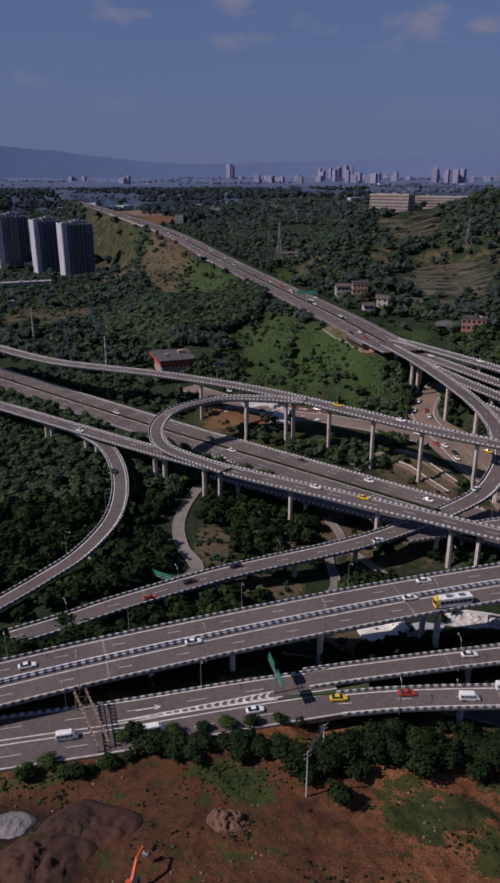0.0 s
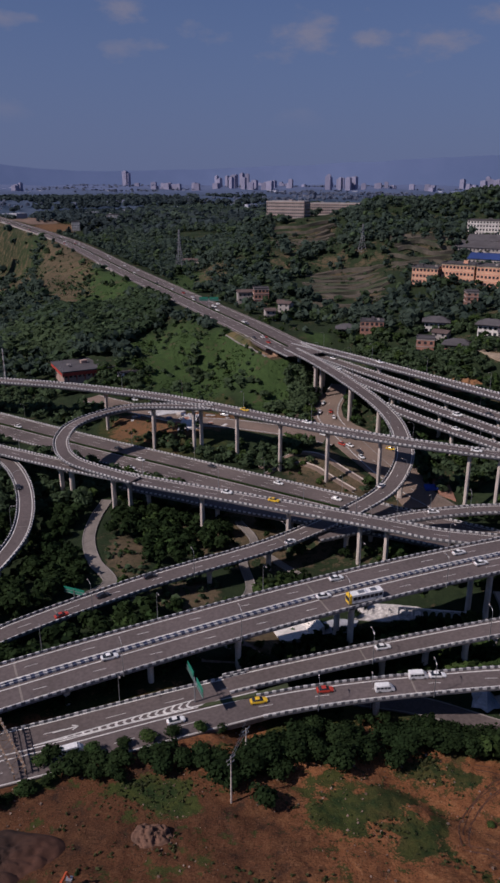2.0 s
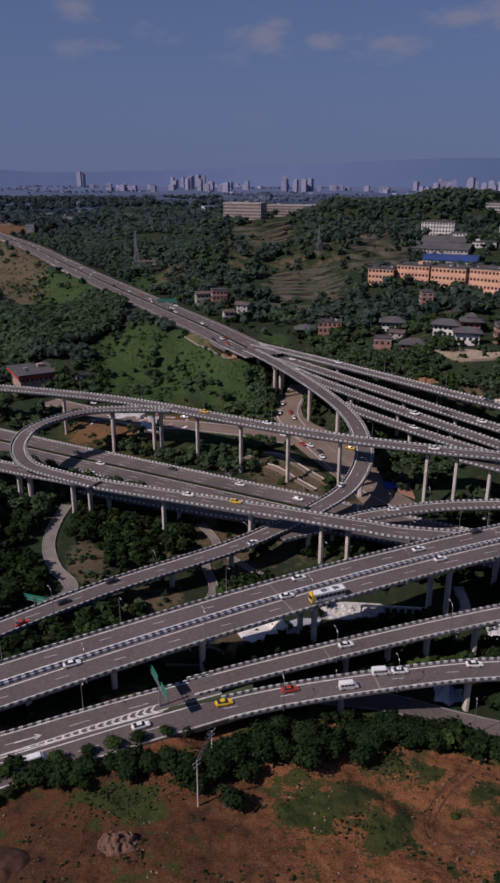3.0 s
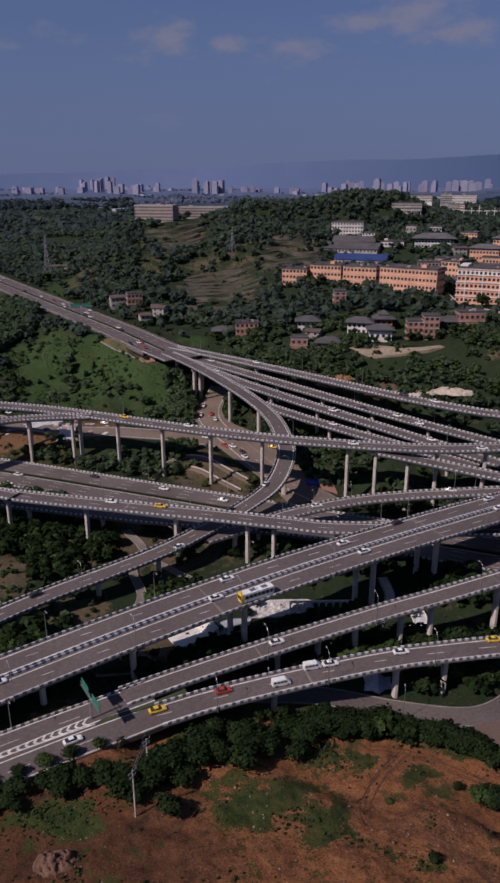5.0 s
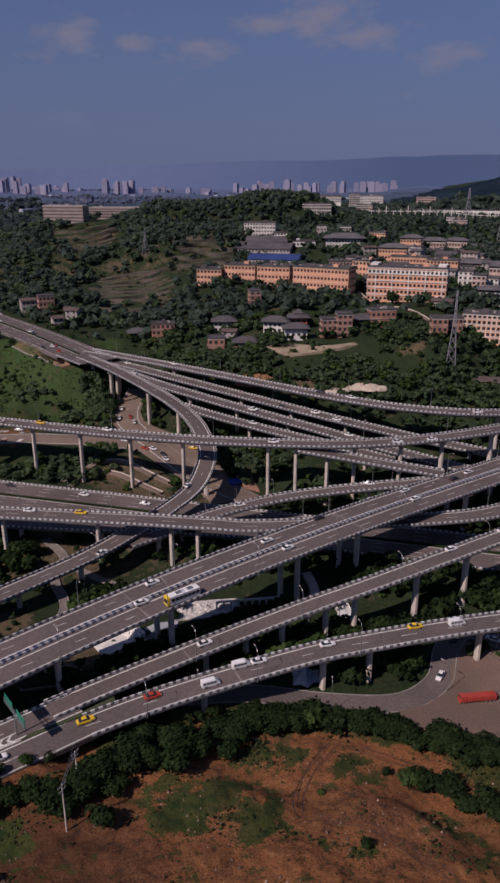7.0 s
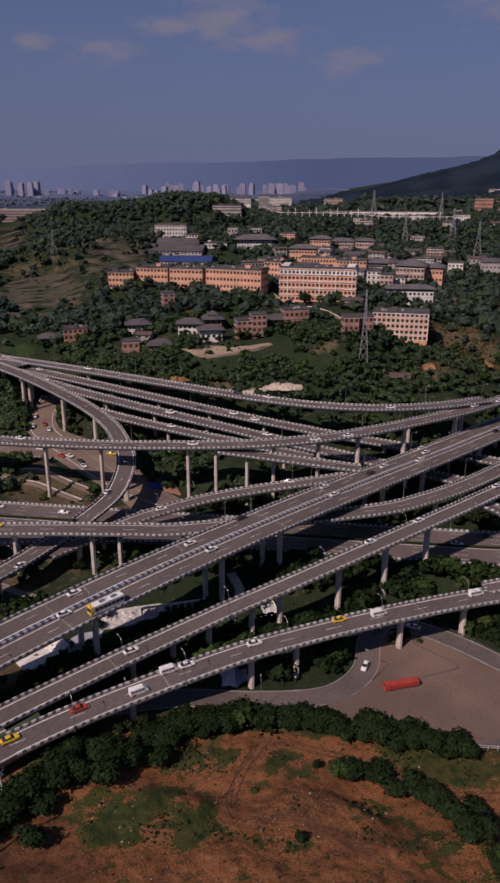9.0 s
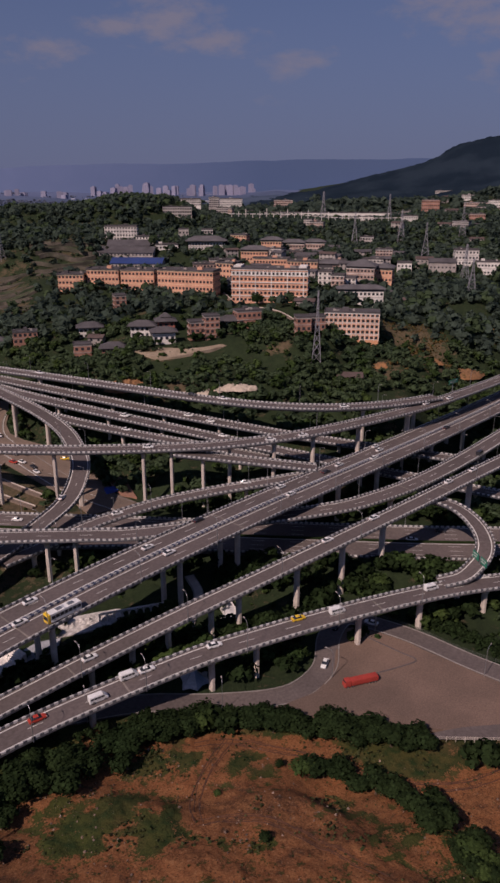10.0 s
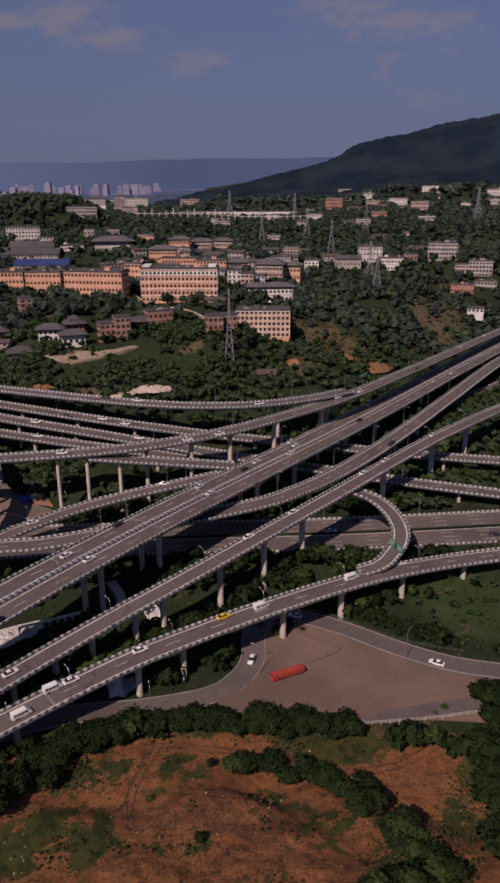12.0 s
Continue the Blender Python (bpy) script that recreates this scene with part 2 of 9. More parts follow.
class Pile:
    """Boxes and other solids gathered into one mesh."""

    def __init__(self):
        self.v, self.f = [], []

    def box(self, x, y, z, sx, sy, sz, turn=0.0, taper=1.0):
        """A box standing on z, centred at x, y, turned by degrees."""
        c, s = math.cos(radians(turn)), math.sin(radians(turn))
        k = len(self.v)
        for px, py, pz in BOX_V:
            m = taper if pz > 0.5 else 1.0
            a, b = px * sx * m, py * sy * m
            self.v.append((x + a * c - b * s, y + a * s + b * c, z + pz * sz))
        self.f += [tuple(int(q) + k for q in row) for row in BOX_F]
        return self

    def ring(self, outline, z0, z1, grow=1.0):
        """A prism over an outline of (x, y)."""
        k, n = len(self.v), len(outline)
        cx, cy = sum(p[0] for p in outline) / n, sum(p[1] for p in outline) / n
        self.v += [(x, y, z0) for x, y in outline] + [(cx + (x - cx) * grow, cy + (y - cy) * grow, z1) for x, y in outline]
        self.f += [tuple(range(k + n - 1, k - 1, -1)), tuple(range(k + n, k + 2 * n))]
        self.f += [(k + i, k + (i + 1) % n, k + n + (i + 1) % n, k + n + i) for i in range(n)]
        return self

    def rod(self, a, b, r0, r1=None, sides=6):
        """A tapered rod from a to b."""
        a, b = Vector(a), Vector(b)
        r1 = r0 if r1 is None else r1
        d = (b - a).normalized()
        u = d.orthogonal().normalized()
        w = d.cross(u)
        k = len(self.v)
        for p, r in ((a, r0), (b, r1)):
            self.v += [tuple(p + (u * math.cos(q) + w * math.sin(q)) * r) for q in (2 * math.pi * i / sides for i in range(sides))]
        self.f += [(k + i, k + (i + 1) % sides, k + sides + (i + 1) % sides, k + sides + i) for i in range(sides)]
        self.f += [tuple(range(k + sides - 1, k - 1, -1)), tuple(range(k + sides, k + 2 * sides))]
        return self

    def tube(self, points, r, sides=4):
        """One bent rod through several points."""
        pts = [Vector(p) for p in points]
        k = len(self.v)
        for i, p in enumerate(pts):
            d = (pts[min(i + 1, len(pts) - 1)] - pts[max(i - 1, 0)]).normalized()
            u = d.cross(Vector((0.3, 1, 0.2))).normalized()
            w = d.cross(u)
            self.v += [tuple(p + (u * math.cos(q) + w * math.sin(q)) * r) for q in (2 * math.pi * j / sides for j in range(sides))]
        for i in range(len(pts) - 1):
            a = k + i * sides
            self.f += [(a + j, a + (j + 1) % sides, a + sides + (j + 1) % sides, a + sides + j) for j in range(sides)]
        self.f += [tuple(range(k + sides - 1, k - 1, -1)), tuple(range(k + (len(pts) - 1) * sides, k + len(pts) * sides))]
        return self

    def make(self, name, mat, parent=None, label="", smooth=False):
        return mesh_object(name, self.v, self.f, mat, parent, label, smooth)


def thing(name, label, category, group="", at=(0, 0, 0), turn=0.0):
    """The Empty at a thing's base, which parents its parts."""
    ob = new(name)
    ob.matrix_basis = pose(*at, 0, 0, turn)
    ob.empty_display_size = 0.5
    return tagged(ob, label, category, group)


# ---- the ground ----
# heading (degrees right of the first view), distance and height of the land's main forms
NEAR_HILL = [(-30, 60, 20), (0, 60, 20), (30, 60, 20), (60, 60, 22), (80, 60, 24), (-30, 90, 15), (-10, 90, 14), (10, 90, 13), (30, 90, 13), (50, 90, 15), (70, 90, 18), (-30, 115, 11), (-12, 115, 10.5), (5, 115, 9.5), (22, 115, 8), (40, 115, 7), (58, 115, 6), (75, 115, 12)]
VALLEY = [(-30, 137, 9.7), (-15, 137, 9.6), (0, 137, 9.2), (12, 137, 6.5), (28, 137, 3), (45, 137, 0.5), (60, 137, 0), (75, 137, 2), (-30, 165, 9), (-14, 165, 8), (0, 165, 6.5), (16, 165, 3), (34, 165, 0), (52, 165, 0), (70, 165, 1), (-28, 200, 8), (-14, 200, 5), (0, 200, 3), (16, 200, 0), (34, 200, 0), (52, 200, 0.5), (70, 200, 2), (-26, 240, 6), (-12, 240, 3), (2, 240, 1), (16, 240, 0), (32, 240, 0), (48, 240, 1), (62, 240, 3)]
SLOPES = [(-24, 290, 4), (-12, 290, 3), (0, 290, 1), (12, 290, 0), (24, 290, 2), (36, 290, 4), (48, 290, 5), (62, 290, 4), (-110, 300, 40), (-70, 300, 20), (110, 300, 60), (180, 300, 80), (-24, 330, 3), (-12, 330, 3), (-2, 330, 2), (8, 330, 3), (18, 330, 7), (28, 330, 14), (38, 330, 18), (48, 330, 8), (60, 330, 6), (-24, 380, 3), (-12, 380, 3), (0, 380, 4), (10, 380, 11), (18, 380, 18), (26, 380, 33), (36, 380, 38), (46, 380, 30), (52, 380, 10), (60, 380, 10)]
PLATEAU = [(-24, 430, 4), (-10, 430, 8), (2, 430, 14), (9, 430, 22), (14, 430, 26), (20, 430, 36), (28, 430, 48), (38, 430, 52), (48, 430, 38), (55, 430, 18), (62, 430, 12), (-24, 500, 5), (-12, 500, 10), (-2, 500, 24), (5, 500, 35), (12, 500, 38), (20, 500, 48), (28, 500, 58), (40, 500, 59), (52, 500, 46), (60, 500, 18), (66, 500, 20), (62, 560, 22), (-24, 620, 6), (-14, 620, 14), (-5, 620, 28), (3, 620, 40), (12, 620, 50), (24, 620, 64), (38, 620, 64), (52, 620, 54), (60, 620, 40), (66, 620, 40)]
RIDGE = [(-24, 800, 4), (-14, 800, 9), (-5, 800, 34), (1, 800, 44), (10, 800, 70), (20, 800, 88), (30, 800, 84), (44, 800, 70), (60, 800, 72), (-26, 950, -5), (-14, 950, -4), (-4, 950, 42), (3, 950, 55), (12, 950, 94), (20, 950, 110), (27, 950, 122), (34, 950, 92), (46, 950, 86), (62, 950, 92)]
BEYOND = [(-110, 1200, 60), (-70, 1200, 20), (110, 1200, 120), (180, 1200, 120), (-28, 1220, -20), (-16, 1220, -30), (-9, 1220, -16), (-4, 1220, 48), (6, 1220, 62), (16, 1220, 80), (28, 1220, 92), (42, 1220, 92), (54, 1220, 100), (70, 1220, 110), (-28, 1650, 20), (-15, 1650, 34), (-7, 1650, 58), (6, 1650, 66), (20, 1650, 72), (34, 1650, 84), (46, 1650, 106), (56, 1650, 130), (70, 1650, 140)]
FAR_LAND = [(-28, 2500, 72), (-12, 2500, 72), (4, 2500, 74), (20, 2500, 74), (36, 2500, 78), (42, 2500, 110), (46, 2500, 172), (50, 2500, 238), (55, 2500, 276), (60, 2500, 292), (70, 2500, 310), (-28, 3400, 86), (0, 3400, 84), (25, 3400, 84), (45, 3400, 110), (58, 3400, 260), (-110, 3500, 100), (-70, 3500, 90), (110, 3500, 200), (180, 3500, 150), (-28, 4500, 98), (0, 4500, 98), (25, 4500, 98), (55, 4500, 200)]
LAND_PTS = np.array(NEAR_HILL + VALLEY + SLOPES + PLATEAU + RIDGE + BEYOND + FAR_LAND, float)
LAND_UV = np.stack([LAND_PTS[:, 0] / 9.0, np.log(LAND_PTS[:, 1]) / 0.16], -1)


def land(x, y):
    """Height of the smooth land at arrays of x, y."""
    x, y = np.asarray(x, float), np.asarray(y, float)
    az, r = np.degrees(np.arctan2(x, y)), np.maximum(np.hypot(x, y), 30.0)
    u, v = az.ravel() / 9.0, np.log(r).ravel() / 0.16
    d2 = (u[:, None] - LAND_UV[:, 0]) ** 2 + (v[:, None] - LAND_UV[:, 1]) ** 2
    w = 1.0 / (d2 + 0.12) ** 2.6
    z = ((w * LAND_PTS[:, 2]).sum(1) / w.sum(1)).reshape(x.shape)
    # the near hillside falls evenly
    slope = np.interp(r, [0, 45, 70, 95, 118, 145], [22.5, 21, 18, 14, 9.5, 5]) - 0.045 * np.clip(az, -40, 75) * np.clip((r - 60) / 60, 0, 1) + 1.2
    t = np.clip((r - 94) / 46, 0, 1)
    t = t * t * (3 - 2 * t)
    return slope * (1 - t) + z * t


def ground_z(x, y):
    return float(land(np.array([x]), np.array([y]))[0])

# ---- roads: plan ----
def spline(points, step=2.5):
    """Points every step metres along a smooth line through the given ones."""
    p = np.array(points, float)
    keep = [0]
    for i in range(1, len(p)):
        if np.linalg.norm(p[i, :2] - p[keep[-1], :2]) > 4:
            keep.append(i)
    p = p[keep]
    e = np.vstack([2 * p[0] - p[1], p, 2 * p[-1] - p[-2]])
    out = []
    for i in range(1, len(e) - 2):
        n = max(2, int(np.linalg.norm(e[i + 1] - e[i]) / 1.0))
        t = np.linspace(0, 1, n, endpoint=False)[:, None]
        a, b, c, d = e[i - 1], e[i], e[i + 1], e[i + 2]
        out.append(0.5 * (2 * b + (c - a) * t + (2 * a - 5 * b + 4 * c - d) * t**2 + (3 * b - a - 3 * c + d) * t**3))
    line = np.vstack(out + [p[-1:]])
    s = np.r_[0, np.cumsum(np.linalg.norm(np.diff(line, axis=0), axis=1))]
    n = max(2, int(s[-1] / step))
    at = np.linspace(0, s[-1], n + 1)
    return np.stack([np.interp(at, s, line[:, k]) for k in range(3)], -1)


def sides(line):
    """The unit way to the left at each point of a line."""
    d = np.gradient(line[:, :2], axis=0)
    d /= np.linalg.norm(d, axis=1, keepdims=True)
    return np.stack([-d[:, 1], d[:, 0]], -1)


def sweep(line, profile, closed=True):
    """Vertices and quads of a profile of (offset to the left, height) drawn along a line."""
    n = sides(line)
    k = len(profile)
    v = np.concatenate([np.stack([line[:, 0] + o * n[:, 0], line[:, 1] + o * n[:, 1], line[:, 2] + h], -1)[:, None] for o, h in profile], 1)
    m = k if closed else k - 1
    i, j = np.meshgrid(np.arange(len(line) - 1), np.arange(m), indexing="ij")
    a, b = i * k + j, i * k + (j + 1) % k
    f = np.stack([a, b, b + k, a + k], -1).reshape(-1, 4)
    return v.reshape(-1, 3), f


def along(line, every, start=0.0, end=0.0):
    """Places at even steps along a line, with the heading in degrees."""
    s = np.r_[0, np.cumsum(np.linalg.norm(np.diff(line, axis=0), axis=1))]
    at = np.arange(start, s[-1] - end, every)
    p = np.stack([np.interp(at, s, line[:, k]) for k in range(3)], -1)
    d = np.gradient(line[:, :2], axis=0)
    a = np.unwrap(np.arctan2(d[:, 1], d[:, 0]))
    return p, np.interp(at, s, a)


def boxes_at(p, heading, sx, sy, sz, dz=0.0):
    """Arrays of boxes of one size at places and headings."""
    c, s = np.cos(heading)[:, None], np.sin(heading)[:, None]
    bx, by, bz = BOX_V[:, 0] * sx, BOX_V[:, 1] * sy, BOX_V[:, 2] * sz
    v = np.stack([p[:, :1] + bx * c - by * s, p[:, 1:2] + bx * s + by * c, p[:, 2:3] + bz + dz + 0 * c], -1)
    f = (np.arange(len(p)) * 8)[:, None, None] + BOX_F
    return v.reshape(-1, 3), f.reshape(-1, 4)


def stack(parts):
    vs, fs, k = [], [], 0
    for v, f in parts:
        vs.append(v), fs.append(f + k)
        k += len(v)
    return np.vstack(vs), np.vstack(fs)


# centre lines (x, y, height of the deck) and widths
ROADS = {}
ROADS["highway_apron"] = (25, [(81, 436, 38.45), (84, 425, 38.35), (87, 416, 38.2), (89, 410, 38.0)])
ROADS["main_viaduct"] = (18.5, [(-77.3, 141.3, 15.1), (-62.6, 146.7, 15.6), (-37.3, 155.1, 16.7), (-0.8, 165.2, 18.7), (34.3, 173.3, 21.1), (69.3, 180.9, 22.9), (104.4, 188.1, 23.8), (142.9, 195.9, 24), (181.9, 203.2, 24), (214.3, 209, 24), (252.3, 216.1, 24), (311.7, 228.1, 24), (399, 247.4, 24), (496.3, 267.3, 24), (589.5, 284.1, 24)])
ROADS["long_ramp"] = (9, [(-162.9, 394, 15), (-139.1, 378.1, 15.1), (-114.5, 359.5, 15.5), (-68.4, 322.9, 16.5), (-36.2, 298.1, 17.3), (-0.5, 272.5, 18.3), (33.9, 250.9, 18.8), (62.1, 233.8, 19), (84.2, 219.5, 19.2), (102.4, 209.5, 19.2), (165.4, 187.8, 19.5), (193.9, 184.2, 19.8), (224.7, 186.6, 20.1), (269.1, 195.6, 20.5), (332.2, 211.9, 20.9), (418.4, 235.3, 21.3), (458.6, 245.3, 21.5), (553.8, 265.6, 21.8)])
ROADS["high_ramp"] = (8.7, [(-196.2, 488.6, 28), (-164.3, 461.4, 28.1), (-138.8, 439.3, 28.2), (-113.8, 421.4, 28.4), (-80.3, 405.9, 28.7), (-46.9, 390.9, 29), (-3.2, 364.8, 29.4), (26.6, 341.3, 29.6), (54.2, 316.8, 29.7), (76.2, 297.7, 29.9), (103.9, 276.4, 30.2), (142.7, 251, 31.1), (169.7, 237.8, 32.1), (202.1, 229.9, 33.1), (246.6, 227.3, 34.1), (287, 230.6, 34.2), (355.1, 244, 33.2), (410.1, 256.1, 32.1), (512.5, 277.7, 30.4), (615.6, 298, 28.9)])
ROADS["high_branch"] = (8, [(137.7, 251.6, 29.4), (162.7, 230.4, 26.8), (184.1, 213.1, 24.4)])
ROADS["loop_ramp"] = (7.2, [(-10.4, 276.4, 19), (-33.7, 296.1, 19.5), (-41.1, 305.6, 20.5), (-44.2, 316.5, 21.5), (-44.2, 326.3, 22.5), (-40.9, 337.4, 23.7), (-31.1, 346.3, 25.3), (-12.7, 352.9, 27), (7.4, 346.8, 28.7), (26.7, 338.1, 30)])
ROADS["curved_exit"] = (7.2, [(-112.6, 358.4, 14.6), (-85.6, 337.5, 14.4), (-69.1, 318.3, 13.8), (-58.9, 294.2, 13), (-53.8, 270.3, 12), (-52.9, 249.8, 11), (-56, 234.6, 10), (-61.5, 220.8, 9), (-68.3, 210.8, 8.2), (-74.7, 202, 7.5), (-83, 192.2, 6.5)])
ROADS["climbing_ramp"] = (8.6, [(-70.6, 177.9, 6.6), (-55.7, 185.7, 7.2), (-43.2, 192.7, 8), (-21.2, 204.5, 8.5), (-1.2, 213.5, 9.2), (36.2, 227.4, 10.5), (58.9, 239.3, 11.5), (78.4, 251.3, 13), (92.1, 261, 15), (101.7, 272.7, 17.5), (109.6, 288.4, 20), (113.7, 307.5, 23), (114, 322.4, 26), (109.9, 340.5, 30), (101.8, 367.2, 34), (93.2, 392, 37), (87, 411, 38.1), (83, 424, 38.4)])
ROADS["low_branch"] = (7.5, [(57.3, 233.6, 10.2), (77.7, 237.4, 11.2), (96.7, 240.5, 12.6), (121.3, 237.9, 15.2), (141, 230.4, 17.9), (156, 222.3, 20.3), (176.7, 211, 23.5)])
ROADS["rising_ramp"] = (7.6, [(14.9, 154.9, 10.2), (30.4, 157.7, 10.6), (64.2, 161.4, 12.6), (91.7, 162.1, 15.5), (114.9, 161.1, 18.6), (143.4, 160.8, 22), (166.1, 161.5, 24), (191, 163.2, 25.4), (233.8, 168.6, 26.3), (277.2, 174.3, 26.2), (331.1, 179, 25.4), (378.6, 180.4, 25)])
ROADS["near_ramp"] = (8.4, [(22.5, 145.5, 10.1), (36.5, 146.6, 10.6), (56.2, 146.6, 11.4), (82.6, 144.9, 12.8), (99.7, 142.4, 13.5), (126, 138, 13.7), (158, 131.9, 13.1), (180.4, 126, 12.3), (201.4, 117.9, 11.5), (217.6, 109.9, 11.1), (232.7, 100.8, 11), (246.9, 91, 11)])
ROADS["service_road"] = (17.5, [(-72.7, 128.4, 10.5), (-58.5, 132.1, 10.4), (-31.8, 137.7, 10.3), (-15.8, 141.6, 10.3), (-0.9, 145.3, 10.2), (22.6, 150.6, 10.1)])
ROADS["hook_ramp"] = (6.6, [(197.9, 165.1, 25), (203.5, 158.5, 23), (204.5, 152.1, 21.5), (201.8, 143.9, 20), (197, 137, 18.3), (191.7, 133.2, 16.7), (186.2, 131.6, 15.2), (178, 130.4, 14), (170.1, 133, 13.2)])
ROADS["upper_ramp"] = (8.3, [(89.9, 440.3, 38.4), (114, 400.2, 38.3), (139.5, 355.2, 38.1), (168.7, 301.2, 38), (182.2, 279, 38), (197.8, 260.4, 37.7), (221.6, 244.4, 36.9), (250.9, 235.4, 36), (279.1, 232.1, 35.6)])
ROADS["far_highway"] = (30, [(-592.6, 2306.1, 70), (-414.6, 1878.1, 66), (-280.2, 1521.9, 62), (-122.3, 1106.6, 54), (-27.8, 789.1, 47), (25, 622.9, 42.5), (60.9, 510, 40), (80.2, 439, 38.5), (82.4, 431, 38.4)])
ROADS["fan_ramp_a"] = (8.6, [(95.3, 421.9, 36), (112.6, 390, 34.5), (137.8, 348.8, 31.6), (166.7, 305.9, 27.7), (190.5, 274.9, 24.4), (210.9, 251.3, 21.7), (269.3, 187.4, 15.5), (295.9, 155.7, 14.1), (311.4, 135.9, 14)])
ROADS["fan_ramp_b"] = (8.6, [(93.2, 413.1, 34.6), (109.6, 372.7, 32.4), (132, 334.3, 29.1), (160.2, 293.3, 24.7), (179.3, 267.6, 21.4), (203.3, 235.1, 17.6), (243.3, 174.5, 13.1), (265.3, 137.8, 12.1), (276.8, 118.6, 12)])
ROADS["fan_ramp_c"] = (7.8, [(115.3, 340.5, 26.9), (129.5, 318.9, 24.8), (148.9, 293.5, 22.1), (164.7, 274.7, 20.1), (185.1, 249.1, 17.6)])
ROADS["ground_highway"] = (27, [(-221.3, 514.4, 6), (-169.4, 469.7, 5.9), (-98.8, 409.4, 5.5), (-36.2, 357.7, 4.9), (-2.4, 331, 4.8), (69.4, 271.9, 5.1), (178.7, 179.6, 6.2), (213.6, 151.5, 6.6), (246.7, 126.7, 6.9), (270.2, 110, 7)])
ROADS["lower_ramp"] = (7.5, [(-15.8, 289.4, 11.7), (-1.5, 282.1, 10.9), (22.3, 269.4, 9.6), (46.4, 257.1, 8.8), (64.1, 248.5, 8.5), (89.6, 234.2, 8.3), (108.8, 222.5, 8.1), (127.4, 212, 8)])
ROADS["side_road"] = (7, [(339.3, 223.2, 13.3), (364.5, 224.5, 13.4), (390.6, 225.9, 13.5), (437.6, 229, 13.6)])
ROADS["junction_road"] = (11, [(113, 414, 17.6), (105, 398, 16.0), (97, 381, 14.3), (93.5, 362, 12.4), (99, 333, 9.5), (105, 304, 6.6), (112, 284, 4.6), (121, 266.5, 2.9)])
ROADS["yard_road"] = (15, [(-40, 428, 11.1), (-6, 396, 11.0), (19.5, 375, 11.2), (40, 366.3, 11.4), (56, 357.6, 11.4), (76, 347.5, 10.75), (91, 336, 9.65)])
ROADS["valley_lane"] = (5, [(-23.5, 296, 2), (-27.5, 277.2, 2.4), (-28.8, 257.7, 2.9), (-25.4, 239, 3.1), (-19, 223.8, 2.9), (-27.7, 211.4, 4.2), (-35.3, 197.7, 5.4)])
ROADS["ring_road"] = (7.5, [(171.5, 77.9, 2.8), (163.4, 92.3, 2), (158.3, 109, 1.4), (153.7, 128, 1.4), (147.4, 142.2, 1.5), (141.5, 148.2, 1.6), (131.3, 143.5, 1.3), (121.2, 133.5, 1.2), (110.6, 129.7, 1), (100.4, 131.1, 0.9), (85.1, 139.2, 0.9), (67.7, 147.7, 3), (49.1, 153.6, 3.9)])
ROADS["garden_path"] = (3.4, [(31.5, 265.6, 2.4), (35.7, 249.5, 1.7), (29.5, 235.4, 1.6), (29.7, 216.1, 2.0), (25, 203, 2.8)])
ROADS["branch_path"] = (3.0, [(36.5, 242, 1.6), (46.9, 224.3, 1.3), (56, 212, 1.1)])
ROADS["stair_lane"] = (3.6, [(113.5, 200, 2.6), (111.1, 189.4, 1.5), (104.5, 182, 0.9), (97, 173, 0.7)])
# where the piers stand, in metres along each line
PIERS = {}
PIERS["high_ramp"] = [203, 233, 263, 285, 310, 335, 360, 390, 410, 435, 455, 478, 503, 535]
PIERS["long_ramp"] = [70, 110, 150, 188, 223, 260, 288, 298, 321, 361, 396, 416, 443, 491, 528]
PIERS["main_viaduct"] = [53, 75, 100, 135, 183, 218, 243, 268, 295, 335, 370, 428]
PIERS["rising_ramp"] = [45, 58, 70, 85, 95, 118, 138, 158, 186, 213, 261, 291]
PIERS["near_ramp"] = [35, 45, 58, 80, 115, 138, 163, 188, 213]
PIERS["upper_ramp"] = [70, 110, 140, 163, 185, 205, 228, 253, 283]

LINES = {name: spline(points) for name, (width, points) in ROADS.items()}
WIDTH = {name: width for name, (width, points) in ROADS.items()}
AT_GRADE = ("ground_highway", "service_road", "far_highway", "junction_road", "ring_road", "valley_lane", "yard_road", "side_road", "garden_path", "branch_path", "stair_lane")


def distance_to(line, x, y, reach):
    """The distance of points to a line and the line's height there (inf beyond reach)."""
    best, height = np.full(x.shape, np.inf), np.zeros(x.shape)
    for p in line[::2]:
        near = (np.abs(x - p[0]) < reach) & (np.abs(y - p[1]) < reach)
        if near.any():
            d = np.hypot(x[near] - p[0], y[near] - p[1])
            b, h = best[near], height[near]
            closer = d < b
            b[closer], h[closer] = d[closer], p[2]
            best[near], height[near] = b, h
    return best, height


